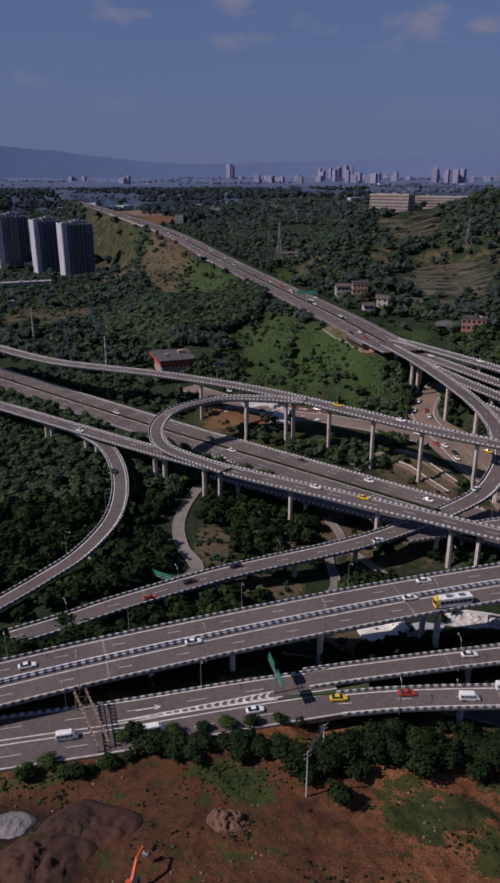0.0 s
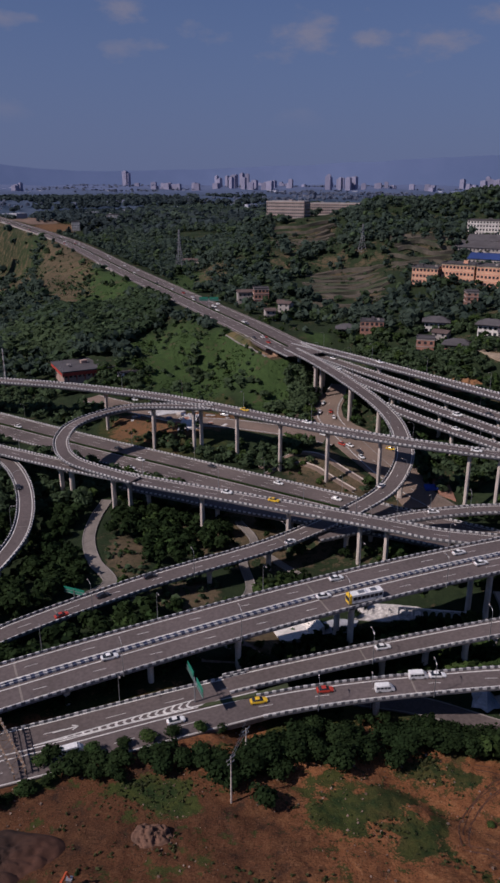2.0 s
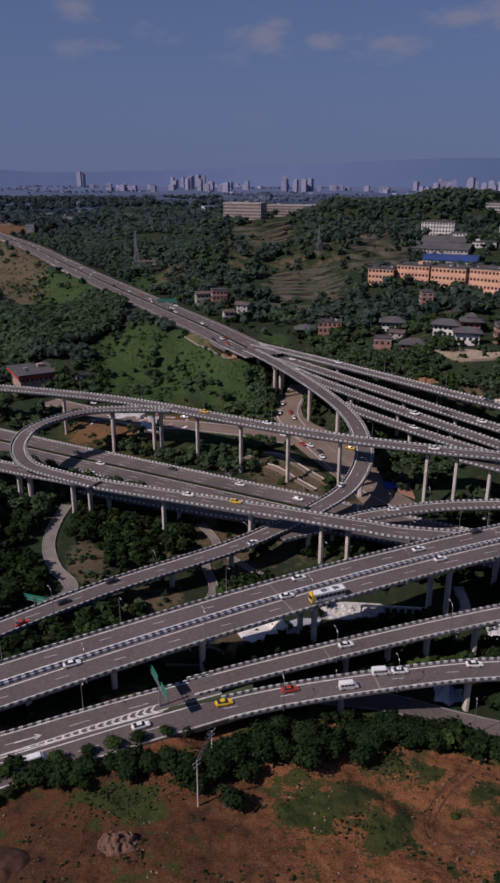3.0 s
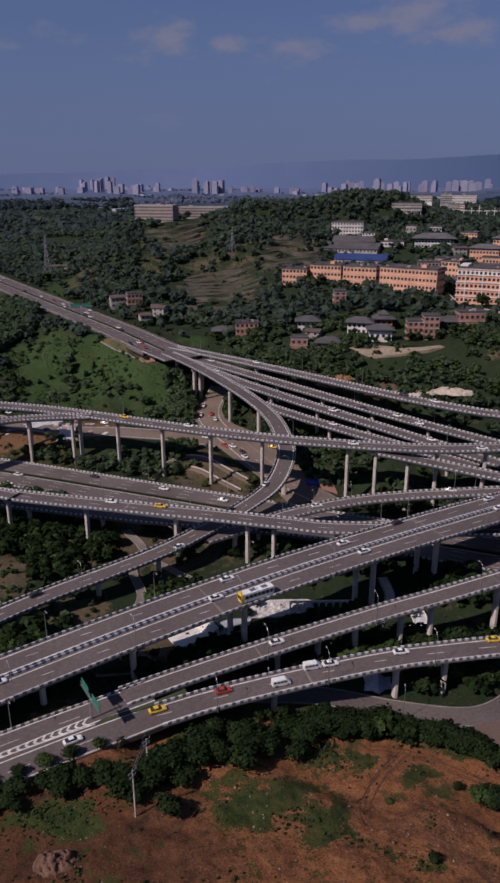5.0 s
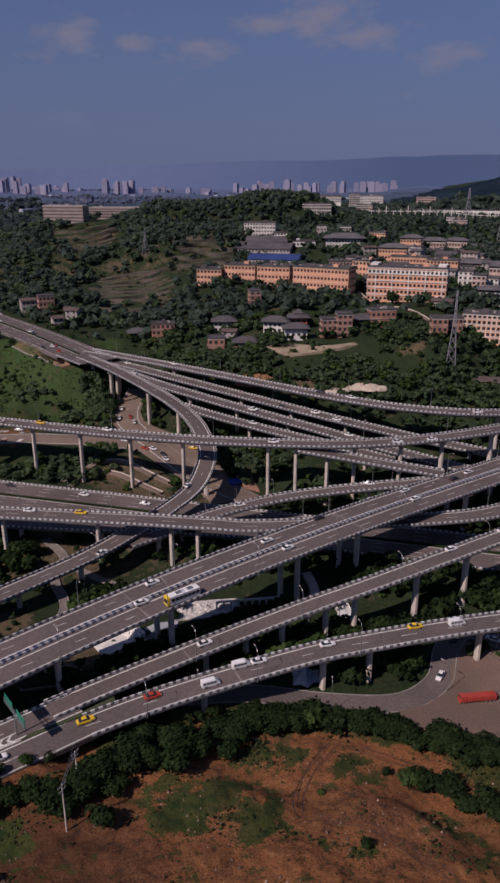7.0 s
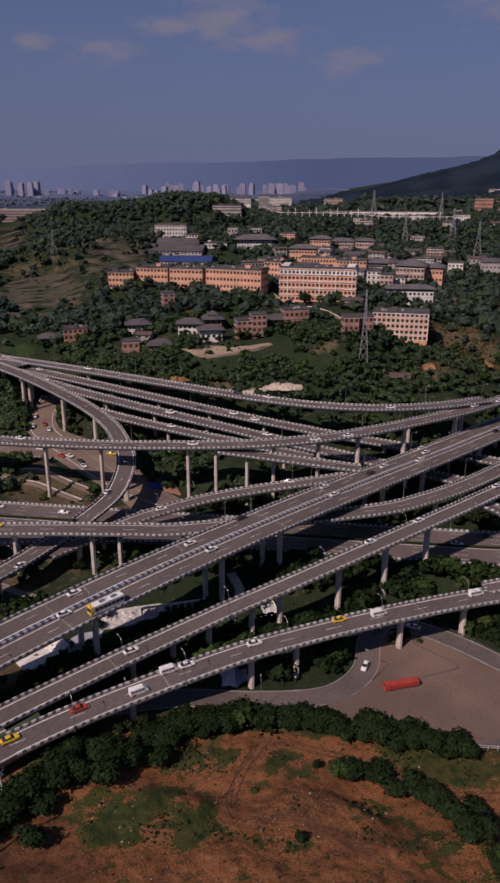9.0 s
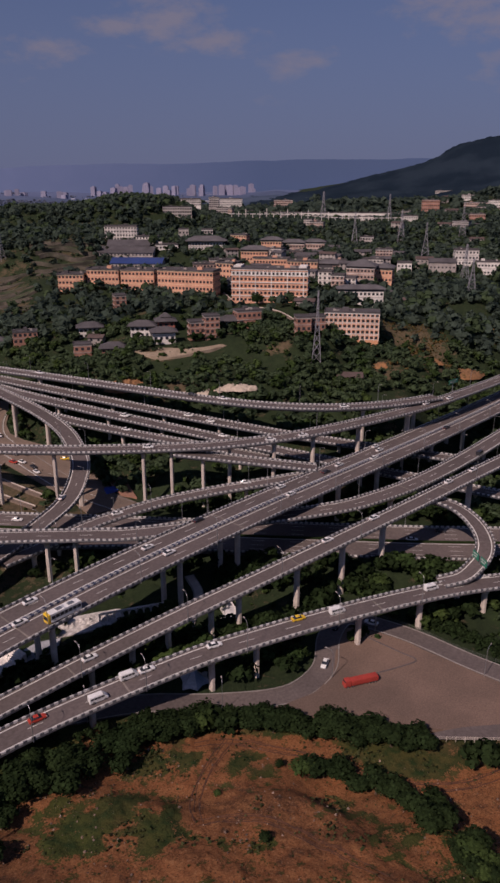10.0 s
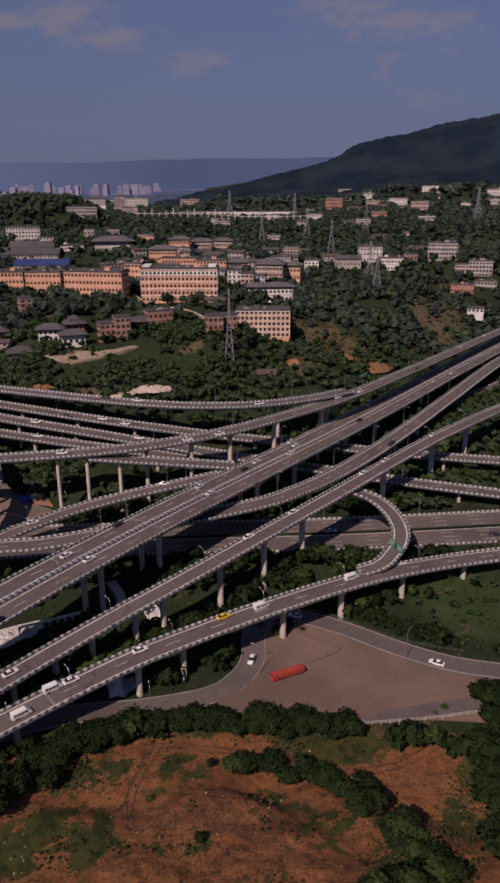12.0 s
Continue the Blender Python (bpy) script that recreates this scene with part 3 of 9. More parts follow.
# open slopes: heading, distance, half sizes, share of bare soil
SOIL = [(-10.5, 1449, 2.2, 366, 0.40), (-6.4, 912, 2.2, 271, 0.80), (-10.3, 984, 1.6, 95, 0.75), (-7.1, 1484, 1.6, 42, 0.98), (-8.8, 1916, 0.6, 262, 0.95), (-10.9, 2083, 1.5, 140, 0.80), (-16.8, 2890, 1.3, 357, 0.80), (-14.5, 668, 2.2, 50, 0.70), (-17.6, 718, 1.7, 46, 0.60), (-8.8, 538, 2.7, 17, 0.45), (8.5, 470, 1.6, 13, 0.75), (10.4, 459, 0.8, 7, 0.90), (9.4, 441, 1.3, 15, 0.95), (15.7, 652, 2.6, 52, 0.42), (10.4, 756, 1.4, 81, 0.36), (12.9, 859, 1.3, 17, 0.50), (4.9, 729, 1.2, 62, 0.50), (17.0, 562, 1.1, 30, 0.50), (56.7, 576, 2.0, 55, 0.95), (47.6, 478, 2.0, 24, 0.70), (49.2, 448, 2.0, 26, 0.80), (45.9, 414, 1.3, 12, 0.70), (28.4, 414, 2.0, 6, 0.90), (37.4, 410, 1.1, 4, 0.70), (12.4, 819, 2.1, 68, 0.30), (14.9, 695, 2.6, 38, 0.42), (21.1, 744, 1.7, 56, 0.42), (19.7, 681, 2.6, 50, 0.28), (-3.2, 243, 1.9, 17, 0.95), (1.8, 214, 3.2, 9, 0.95), (10.0, 236, 2.5, 10, 0.60), (7.4, 185, 2.0, 8, 0.95), (9.7, 244, 2.0, 8, 0.80), (13.5, 193, 2.5, 6, 0.70)]
# meadows, lush and treeless
DRY_BANK = [(47.8, 478, 2.4, 26, 0.9), (49.4, 448, 2.3, 28, 1.0), (46.0, 414, 1.5, 14, 0.7), (51.4, 440, 1.2, 12, 0.8), (55.3, 505, 1.6, 26, 0.8)]
MEADOW = [(10.3, 407, 3.2, 20, 1.00), (61.5, 224, 4.5, 16, 0.70), (-4.0, 701, 3.5, 74, 1.00), (-5.4, 806, 1.8, 73, 1.00), (0.1, 499, 2.3, 38, 1.00), (1.3, 481, 2.8, 54, 1.00), (5.8, 455, 4.2, 41, 1.00), (-15.3, 812, 2.5, 83, 0.60), (3.1, 706, 1.4, 60, 0.80), (12.9, 476, 1.2, 8, 0.80), (8.6, 433, 2.8, 26, 1.00), (3.4, 436, 3.0, 26, 1.00), (8.5, 470, 1.6, 13, 0.20), (-9.2, 1020, 1.6, 235, 0.30), (-6.4, 912, 2.2, 271, 0.10)]

YARD = [(122, 124, 0), (138, 130, 0), (146, 112, 0), (152, 94, 0), (166, 76, 0), (190, 50, 0), (214, 30, 0)]       # the middle of the dusty yard inside the ring road


YARD_LINE = spline(YARD)
JUNCTION_TOP = spline([(112, 410, 0), (102, 392, 0), (94, 368, 0), (97, 345, 0)])
JUNCTION = spline([(98, 345, 0), (108, 320, 0), (112, 296, 0), (115, 272, 0)])


def shaped(x, y, rough=True):
    """The land's height with the roads laid into it."""
    z = land(x, y)
    r = np.hypot(x, y)
    if rough:
        wob = np.array([noise.fractal((a * 0.022, b * 0.022, 3.1), 0.9, 2.1, 5) for a, b in zip(x.ravel(), y.ravel())]).reshape(x.shape)
        near = r < 175
        if near.any():
            # tipped and scraped earth: lumps, hummocks and runnels
            lumps = np.array([noise.fractal((a * 0.09, b * 0.09, 8.3), 0.75, 2.2, 5) + 0.35 * abs(noise.noise((a * 0.05, b * 0.11, 2.2))) for a, b in zip(x[near].ravel(), y[near].ravel())])
            z[near] += lumps * 0.75 * np.clip((150 - r[near]) / 20, 0.15, 1)
        z = z + wob * np.clip((r - 80) / 200, 0.12, 1.5) * 1.6 * np.where(np.abs(z) < 2.5, 0.35, 1.0)
    for name in AT_GRADE:
        if name not in LINES:
            continue
        half = WIDTH[name] / 2
        d, h = distance_to(LINES[name], x, y, half + 45)
        reach, shoulder = (26, 3) if name != "junction_road" else (9, 2)
        if name == "far_highway":
            # a steep bank near its end, easing farther off
            reach, shoulder = 15 + 25 * np.clip((y - 490) / 110, 0, 1), 1 + 2 * np.clip((y - 490) / 110, 0, 1)
        t = np.clip((d - half - shoulder) / reach, 0, 1)
        t = t * t * (3 - 2 * t)
        inside = np.isfinite(d)
        z = np.where(inside, (h - 0.35) * (1 - t) + z * t, z)
    d, h = distance_to(YARD_LINE, x, y, 70)
    z = np.where(np.isfinite(d), np.minimum(z, 0.55 + np.clip(d - 23, 0, 60) * 0.45), z)
    d, h = distance_to(JUNCTION, x, y, 40)
    z = np.where(np.isfinite(d), np.minimum(z, 2.2 + (y - 267) * 0.1 + np.clip(d - 17, 0, 60) * 0.5), z)
    d, h = distance_to(JUNCTION_TOP, x, y, 30)
    z = np.where(np.isfinite(d), np.minimum(z, 2.2 + (y - 267) * 0.1 + np.clip(d - 8.5, 0, 60) * 0.9), z)
    for name, line in LINES.items():
        if name in AT_GRADE:
            continue
        half = WIDTH[name] / 2
        d, h = distance_to(line, x, y, half + 40)
        cap = h - 4.6 + np.clip(d - half - 3, 0, 60) * 0.55
        z = np.where(np.isfinite(d), np.minimum(z, cap), z)
    return z


def site_z(x, y):
    """Height of the ground as built, roads and banks included."""
    return float(shaped(np.array([x]), np.array([y]))[0])


# ---- ground sheet ----
def ground_sheet():
    """One sheet from under the eye to the horizon, finer near by."""
    radii = np.concatenate([np.linspace(0.02, 70, 14), np.geomspace(73, 165, 130), np.geomspace(166.5, 620, 130), np.geomspace(640, 4800, 90)])
    heads = np.radians(np.concatenate([np.linspace(-34, 76, 500), np.linspace(78, 324, 60)]))
    a, r = np.meshgrid(heads, radii, indexing="ij")
    x, y = r * np.sin(a) + 0.4, r * np.cos(a) - 0.7
    z = shaped(x, y)
    n, m = a.shape
    i, j = np.meshgrid(np.arange(n), np.arange(m - 1), indexing="ij")
    i2 = (i + 1) % n
    faces = np.stack([i * m + j, i * m + j + 1, i2 * m + j + 1, i2 * m + j], -1).reshape(-1, 4)
    ob = big_mesh("ground", np.stack([x, y, z], -1).reshape(-1, 3), faces, GROUND)
    ob.data.polygons.foreach_set("use_smooth", np.ones(len(faces), bool))
    # how bare the earth is, by place
    bare = np.zeros(x.shape)
    for cx, cy, rx, ry, k in BARE:
        d = ((x - cx) / rx) ** 2 + ((y - cy) / ry) ** 2
        bare = np.maximum(bare, k * np.clip(1.6 - d, 0, 1))
    # the tipped hillside under the eye: bare but for patches of grass
    head = np.degrees(a)
    near = np.clip((150 - r + 9 * np.sin(head * 0.35)) / 8, 0, 1) * np.clip((80 - np.abs(head - 20)) / 12, 0, 1) * np.clip((r - 20) / 40, 0, 1) * 0.93
    worn = np.ones(x.shape)
    close = (r > 80) & (r < 170)
    worn[close] = [min(1.3, max(0.0, 0.62 + 1.5 * noise.fractal((p * 0.10, q * 0.16, 4.4), 0.8, 2.1, 3))) for p, q in zip(x[close], y[close])]
    for az, rr, da, dr, k in GRASSY:
        d = ((head - az) / da) ** 2 + ((r - rr) / dr) ** 2
        near = near - k * worn * np.clip(1.5 - d, 0, 1)
    bare = np.maximum(bare, np.clip(near, 0, 1))
    # darkening by place: dark soil, and lens falloff painted into the earth
    dim_soil = np.zeros(x.shape)
    for az, rr, da, dr, k in DIM_SOIL:
        d = ((head - az) / da) ** 2 + ((r - rr) / dr) ** 2
        dim_soil = np.maximum(dim_soil, k * np.clip(1.5 - d, 0, 1))
    lush, tan = np.zeros(x.shape), np.clip((r - 152) / 12, 0, 1)
    tan = np.where(np.hypot(x - 9, y - 377) < 42, 0.5, tan)
    for az, rr, da, dr, k in SOIL:
        d = ((head - az) / da) ** 2 + ((r - rr) / dr) ** 2
        bare = np.maximum(bare, k * np.clip(1.6 - d, 0, 1))
        tan = np.where((k > 0.97) & (d < 2), 0.55, tan)
    for az, rr, da, dr, k in MEADOW:
        d = ((head - az) / da) ** 2 + ((r - rr) / dr) ** 2
        lush = np.maximum(lush, k * np.clip(1.6 - d, 0, 1))
    for line in TRACKS:
        d, _ = distance_to(spline([(p, q, 0) for p, q in line], 1.0), x, y, 8)
        bare = np.maximum(bare, np.clip((4.5 - d) / 2.5, 0, 1))
    for key, values in (("bare", bare), ("dim_soil", dim_soil), ("lush", lush), ("tan", tan)):
        layer = ob.data.attributes.new(key, "FLOAT", "POINT")
        layer.data.foreach_set("value", values.ravel().astype(np.float32))
    return tagged(ob, "hilly green ground with patches of bare red earth", "ground", kind="structure")


# patches of bare earth: x, y, half sizes, strength
BARE = [(9, 377, 32, 18, 1.0), (78, 300, 17, 26, 0.85), (190, 330, 18, 8, 0.9), (40, 250, 14, 10, 0.7), (60, 240, 40, 14, 0.5), (24, 262, 16, 30, 0.6), (96, 262, 22, 12, 0.5), (30, 182, 14, 10, 0.8)]


# patches of grass, and of dark soil with lens falloff painted in: heading, distance, half sizes, strength
GRASSY = [(-1.6, 121.4, 6.3, 6.5, 1.00), (-19.2, 133.6, 8.3, 4.9, 1.00), (20.4, 121.4, 4.1, 9.0, 0.35), (23.3, 141.3, 2.3, 5.2, 0.34), (10.8, 131.0, 5.6, 5.2, 0.75), (24.9, 140.2, 4.1, 5.1, 0.42), (24.3, 117.2, 4.3, 9.2, 0.33), (16.8, 121.9, 3.5, 7.0, 0.42), (36.0, 140.8, 2.1, 10.5, 0.20), (7.0, 130.5, 6.5, 5.0, 0.80), (24.5, 139.1, 4.2, 5.1, 0.34), (26.2, 117.6, 3.5, 13.4, 0.31), (34.8, 139.6, 2.3, 6.3, 0.34), (31.0, 153.7, 11.1, 4.4, 0.39), (13.7, 121.4, 3.3, 8.5, 0.34), (23.1, 118.1, 6.3, 9.8, 0.36), (25.5, 139.6, 4.3, 4.0, 0.34), (47.3, 145.3, 4.5, 5.3, 0.39), (35.9, 139.6, 3.4, 4.5, 0.28), (51.3, 127.4, 7.4, 8.9, 0.51), (42.8, 122.4, 2.3, 8.1, 0.28), (38.3, 153.7, 5.6, 2.5, 0.45), (64.1, 134.7, 3.0, 19.0, 1.00), (59.3, 110.3, 5.7, 8.2, 1.00), (36.8, 110.3, 1.8, 3.6, 0.51), (29.7, 110.3, 3.5, 2.2, 0.34)]
DIM_SOIL = [(-12.0, 98.0, 26.0, 44.0, 0.60), (-26.0, 108.0, 11.0, 22.0, 0.95), (-23.6, 106.4, 5.4, 7.0, 0.85), (-16.6, 102.7, 3.5, 6.8, 0.70), (-7.5, 98.7, 1.6, 6.5, 0.50), (-13.9, 112.1, 1.1, 5.5, 0.60), (-0.3, 108.2, 0.8, 3.1, 0.70), (7.6, 108.2, 1.6, 4.9, 0.50), (-6.6, 111.7, 2.1, 4.1, 0.30), (47.5, 114.8, 6.2, 2.3, 0.35)]
# worn tracks over the slope
TRACKS = [[(81.4, 125.3), (74.8, 120.6), (69.7, 117.2), (65.0, 113.1), (60.5, 107.5), (58.0, 101.2)],
          [(72.5, 127.3), (80.7, 124.4), (88.0, 116.4), (94.7, 108.0), (100.2, 97.3), (108.3, 87.2), (118.0, 80.9), (128.2, 78.1), (137.6, 76.5)],
          [(58.0, 101.2), (65.3, 97.8), (71.3, 91.2), (75.8, 79.6), (79.2, 67.3)]]


def ground_material():
    mat = bpy.data.materials.new("grass_and_earth")
    mat.use_nodes = True
    n, l = mat.node_tree.nodes, mat.node_tree.links
    b = n["Principled BSDF"]
    b.inputs["Roughness"].default_value, b.inputs["Specular IOR Level"].default_value = 0.95, 0.1
    geo, att = n.new("ShaderNodeNewGeometry"), n.new("ShaderNodeAttribute")
    att.attribute_name = "bare"

    def tex(scale, detail=5.0):
        t = n.new("ShaderNodeTexNoise")
        t.inputs["Scale"].default_value, t.inputs["Detail"].default_value = scale, detail
        l.new(geo.outputs["Position"], t.inputs["Vector"])
        return t

    def mix(f, a, c):
        m = n.new("ShaderNodeMix")
        m.data_type = "RGBA"
        for slot, v in (("A", a), ("B", c)):
            if isinstance(v, tuple):
                m.inputs[slot].default_value = (*v, 1)
            else:
                l.new(v, m.inputs[slot])
        l.new(f, m.inputs["Factor"])
        return m.outputs["Result"]

    def span(value, lo, hi, to=(0, 1)):
        m = n.new("ShaderNodeMapRange")
        m.inputs["From Min"].default_value, m.inputs["From Max"].default_value = lo, hi
        m.inputs["To Min"].default_value, m.inputs["To Max"].default_value = to
        l.new(value, m.inputs["Value"])
        return m.outputs["Result"]

    dimmed = n.new("ShaderNodeAttribute")
    dimmed.attribute_name = "dim_soil"
    broad, mid, small, fine = tex(0.018), tex(0.075, 10.0), tex(0.33, 10.0), tex(2.2, 8.0)
    for t_node in (mid, small, fine):
        t_node.inputs["Roughness"].default_value = 0.62
    grass = mix(span(broad.outputs["Fac"], 0.38, 0.62), (0.046, 0.056, 0.015), (0.066, 0.058, 0.020))
    grass = mix(span(small.outputs["Fac"], 0.42, 0.62), grass, (0.020, 0.036, 0.012))
    grass = mix(span(mid.outputs["Fac"], 0.50, 0.66), grass, (0.095, 0.068, 0.028))
    dry = n.new("ShaderNodeAttribute")
    dry.attribute_name = "tan"
    grass = mix(dry.outputs["Fac"], grass, mix(span(small.outputs["Fac"], 0.40, 0.62), (0.025, 0.037, 0.017), (0.017, 0.027, 0.013)))
    rich = n.new("ShaderNodeAttribute")
    rich.attribute_name = "lush"
    grass = mix(rich.outputs["Fac"], grass, mix(span(small.outputs["Fac"], 0.36, 0.66), (0.046, 0.076, 0.024), (0.030, 0.054, 0.018)))
    earth = mix(span(mid.outputs["Fac"], 0.36, 0.64), (0.235, 0.090, 0.036), (0.140, 0.062, 0.028))
    earth = mix(span(small.outputs["Fac"], 0.48, 0.70), earth, (0.235, 0.108, 0.046))
    earth = mix(span(small.outputs["Fac"], 0.46, 0.32), earth, (0.050, 0.030, 0.021))
    earth = mix(span(fine.outputs["Fac"], 0.56, 0.70), earth, (0.24, 0.135, 0.075))
    earth = mix(span(fine.outputs["Fac"], 0.45, 0.33), earth, (0.055, 0.030, 0.020))
    # dark soil and painted lens falloff share this near-black
    earth = mix(dimmed.outputs["Fac"], earth, (0.016, 0.011, 0.010))
    earth = mix(dry.outputs["Fac"], earth, mix(span(small.outputs["Fac"], 0.4, 0.65), (0.122, 0.090, 0.056), (0.068, 0.056, 0.034)))
    total = att.outputs["Fac"]
    for source, lo, hi, width in ((mid, 0.32, 0.68, 0.5), (small, 0.3, 0.7, 0.55), (fine, 0.3, 0.7, 0.28)):
        add = n.new("ShaderNodeMath")
        add.operation = "ADD"
        l.new(total, add.inputs[0]), l.new(span(source.outputs["Fac"], lo, hi, (-width, width)), add.inputs[1])
        total = add.outputs[0]
    colour = mix(span(total, 0.36, 0.66), grass, earth)
    hsv = n.new("ShaderNodeHueSaturation")
    l.new(colour, hsv.inputs["Color"])
    l.new(span(fine.outputs["Fac"], 0.25, 0.75, (0.72, 1.28)), hsv.inputs["Value"])
    l.new(hsv.outputs["Color"], b.inputs["Base Color"])
    lift = n.new("ShaderNodeMath")
    lift.operation = "MULTIPLY_ADD"
    l.new(small.outputs["Fac"], lift.inputs[0]), l.new(fine.outputs["Fac"], lift.inputs[2])
    lift.inputs[1].default_value = 2.5
    bm = n.new("ShaderNodeBump")
    bm.inputs["Strength"].default_value, bm.inputs["Distance"].default_value = 0.7, 0.32
    l.new(lift.outputs[0], bm.inputs["Height"]), l.new(bm.outputs["Normal"], b.inputs["Normal"])
    return mat


GROUND = ground_material()
ground = ground_sheet()


# ---- viaducts ----
def lines_on(line, half, lanes, solid=(), dash=(5.0, 10.0)):
    """Painted lines: solid edge lines and dashes between the lanes."""
    parts = []
    lift = line + np.array([0, 0, 0.05])
    for o in solid:
        parts.append(sweep(lift, [(o - 0.17, 0), (o + 0.17, 0)], closed=False))
    n = sides(lift)
    for o in lanes:
        off = lift.copy()
        off[:, :2] += n * o
        p, h = along(off, sum(dash), 2.0, 6.0)
        if len(p):
            parts.append(boxes_at(p, h, dash[0], 0.15, 0.012))
    return stack(parts)


BLOCK = 2.1      # length of one white block and one gap


def parapet(line, offset, parent, paint, up=0.80, name="parapet"):
    """A painted parapet: a dark wall with white blocks along it."""
    v, f = sweep(line, [(offset - 0.17, -0.45), (offset - 0.14, up - 0.12), (offset + 0.14, up - 0.12), (offset + 0.17, -0.45)])
    wall = big_mesh(name, v, f, paint, parent)
    n = sides(line)
    off = line.copy()
    off[:, :2] += n * offset
    p, h = along(off, BLOCK, 0.5)
    v, f = boxes_at(p, h, BLOCK * 0.52, 0.37, up - 0.20, 0.10)
    tagged(big_mesh("parapet_block", v, f, PAINT_WHITE, wall, "white painted parapet blocks"), kind="stuff")
    return wall


def outline(points):
    k = len(points)
    return [points[i] for i in range(k)]


def pier(x, y, z0, z1, heading, parent, wide=1.9, deep=1.5, cap=4.2, two=0.0):
    """A concrete pier: chamfered shaft, flared head and bearings."""
    c, s = math.cos(heading), math.sin(heading)

    def oct_at(cx, cy, a, b):
        k = 0.25
        pts = [(a, b * (1 - 2 * k)), (a * (1 - 2 * k), b), (-a * (1 - 2 * k), b), (-a, b * (1 - 2 * k)), (-a, -b * (1 - 2 * k)), (-a * (1 - 2 * k), -b), (a * (1 - 2 * k), -b), (a, -b * (1 - 2 * k))]
        return [(cx + p * c - q * s, cy + p * s + q * c) for p, q in pts]

    if two:
        for o in (-two, two):
            pier(x - s * o, y + c * o, z0, z1, heading, parent, wide, deep, min(cap, two * 1.4))
        return
    pile = Pile()
    for o in (0.0,):
        px, py = x - s * o, y + c * o
        head = min(1.8, 0.3 * (z1 - z0))
        k, m = len(pile.v), 8
        for zz, half in ((z0 - 1.5, wide / 2), (z1 - head, wide / 2), (z1 - 0.25, cap / 2), (z1 + 0.02, cap / 2)):
            pile.v += [(a, b, zz) for a, b in oct_at(px, py, deep / 2, half)]
        pile.f += [tuple(range(k + m - 1, k - 1, -1)), tuple(range(k + 3 * m, k + 4 * m))]
        pile.f += [(k + r * m + i, k + r * m + (i + 1) % m, k + (r + 1) * m + (i + 1) % m, k + (r + 1) * m + i) for r in range(3) for i in range(m)]
    return pile.make("pier", CONCRETE_PALE, parent)


def blocked(x, y, z_top, me):
    """Whether a pier here would stand on another road's deck."""
    for name, line in LINES.items():
        if name == me or WIDTH[name] == 0:
            continue
        d = np.hypot(line[:, 0] - x, line[:, 1] - y)
        i = int(d.argmin())
        if d[i] < WIDTH[name] / 2 + 1.4 and line[i, 2] < z_top - 2:
            return True
    return False


def viaduct(name, label, paint=None, depth=1.7, spacing=30.0, first=12.0, dual=False, lanes=None, asphalt=None, piers=True, two=0.0, wide=2.2, rails=(True, True), span=None):
    line, w = LINES[name], WIDTH[name]
    if span:
        line = line[span[0]:span[1]]
    top = tagged(new("viaduct"), label, "viaduct", "interchange viaducts")
    half = w / 2
    v, f = sweep(line, [(-half, -0.02), (-half, -0.32), (-half * 0.62, -0.6), (-half * 0.5, -depth), (half * 0.5, -depth), (half * 0.62, -0.6), (half, -0.32), (half, -0.02)])
    big_mesh("deck", v, f, CONCRETE, top)
    v, f = sweep(line, [(-half + 0.3, 0.0), (half - 0.3, 0.0), (half - 0.3, -0.2), (-half + 0.3, -0.2)])
    v[:, 2] += 0.015
    big_mesh("roadway", v, f, asphalt or ASPHALT, top, "grey asphalt roadway")
    paint = paint or PAINT_DARK
    if rails[0]:
        parapet(line, half - 0.16, top, paint)
    if rails[1]:
        parapet(line, -half + 0.16, top, paint)
    if dual:
        parapet(line, 0.42, top, PAINT_BLUE, 0.80, "median_barrier")
        parapet(line, -0.42, top, PAINT_BLUE, 0.80, "median_barrier")
        solid = (-half + 1.1, half - 1.1, -1.6, 1.6)
    else:
        solid = (-half + 1.1, half - 1.1)
    v, f = lines_on(line, half, lanes if lanes is not None else (0.0,), solid)
    tagged(big_mesh("lane_marking", v, f, LINE, top, "white lane markings"), kind="stuff")
    # expansion joints across the deck
    p, h = along(line, spacing * 3, spacing * 1.5, spacing * 0.5)
    for q, a in zip(p, h):
        Pile().box(q[0], q[1], q[2] + 0.02, 0.5, w - 0.8, 0.012, math.degrees(a)).make("expansion_joint", LANE_GREY, top)
    if piers:
        p, h = along(line, spacing, first, 6.0)
        if name in PIERS:
            p, h = along(line, 1.0)
            p, h = p[[k for k in PIERS[name] if k < len(p)]], h[[k for k in PIERS[name] if k < len(h)]]
        for q, a in zip(p, h):
            z0 = float(shaped(np.array([q[0]]), np.array([q[1]]), False)[0])
            for shift in (0, 4, -4, 8, -8):
                x, y = q[0] + math.cos(a) * shift, q[1] + math.sin(a) * shift
                if not blocked(x, y, q[2] - depth, name):
                    break
            else:
                continue
            if q[2] - depth - z0 > 2.0:
                pier(x, y, z0, q[2] - depth, a, top, wide, 1.5, min(w * 0.5, 5.0), two)
    return top


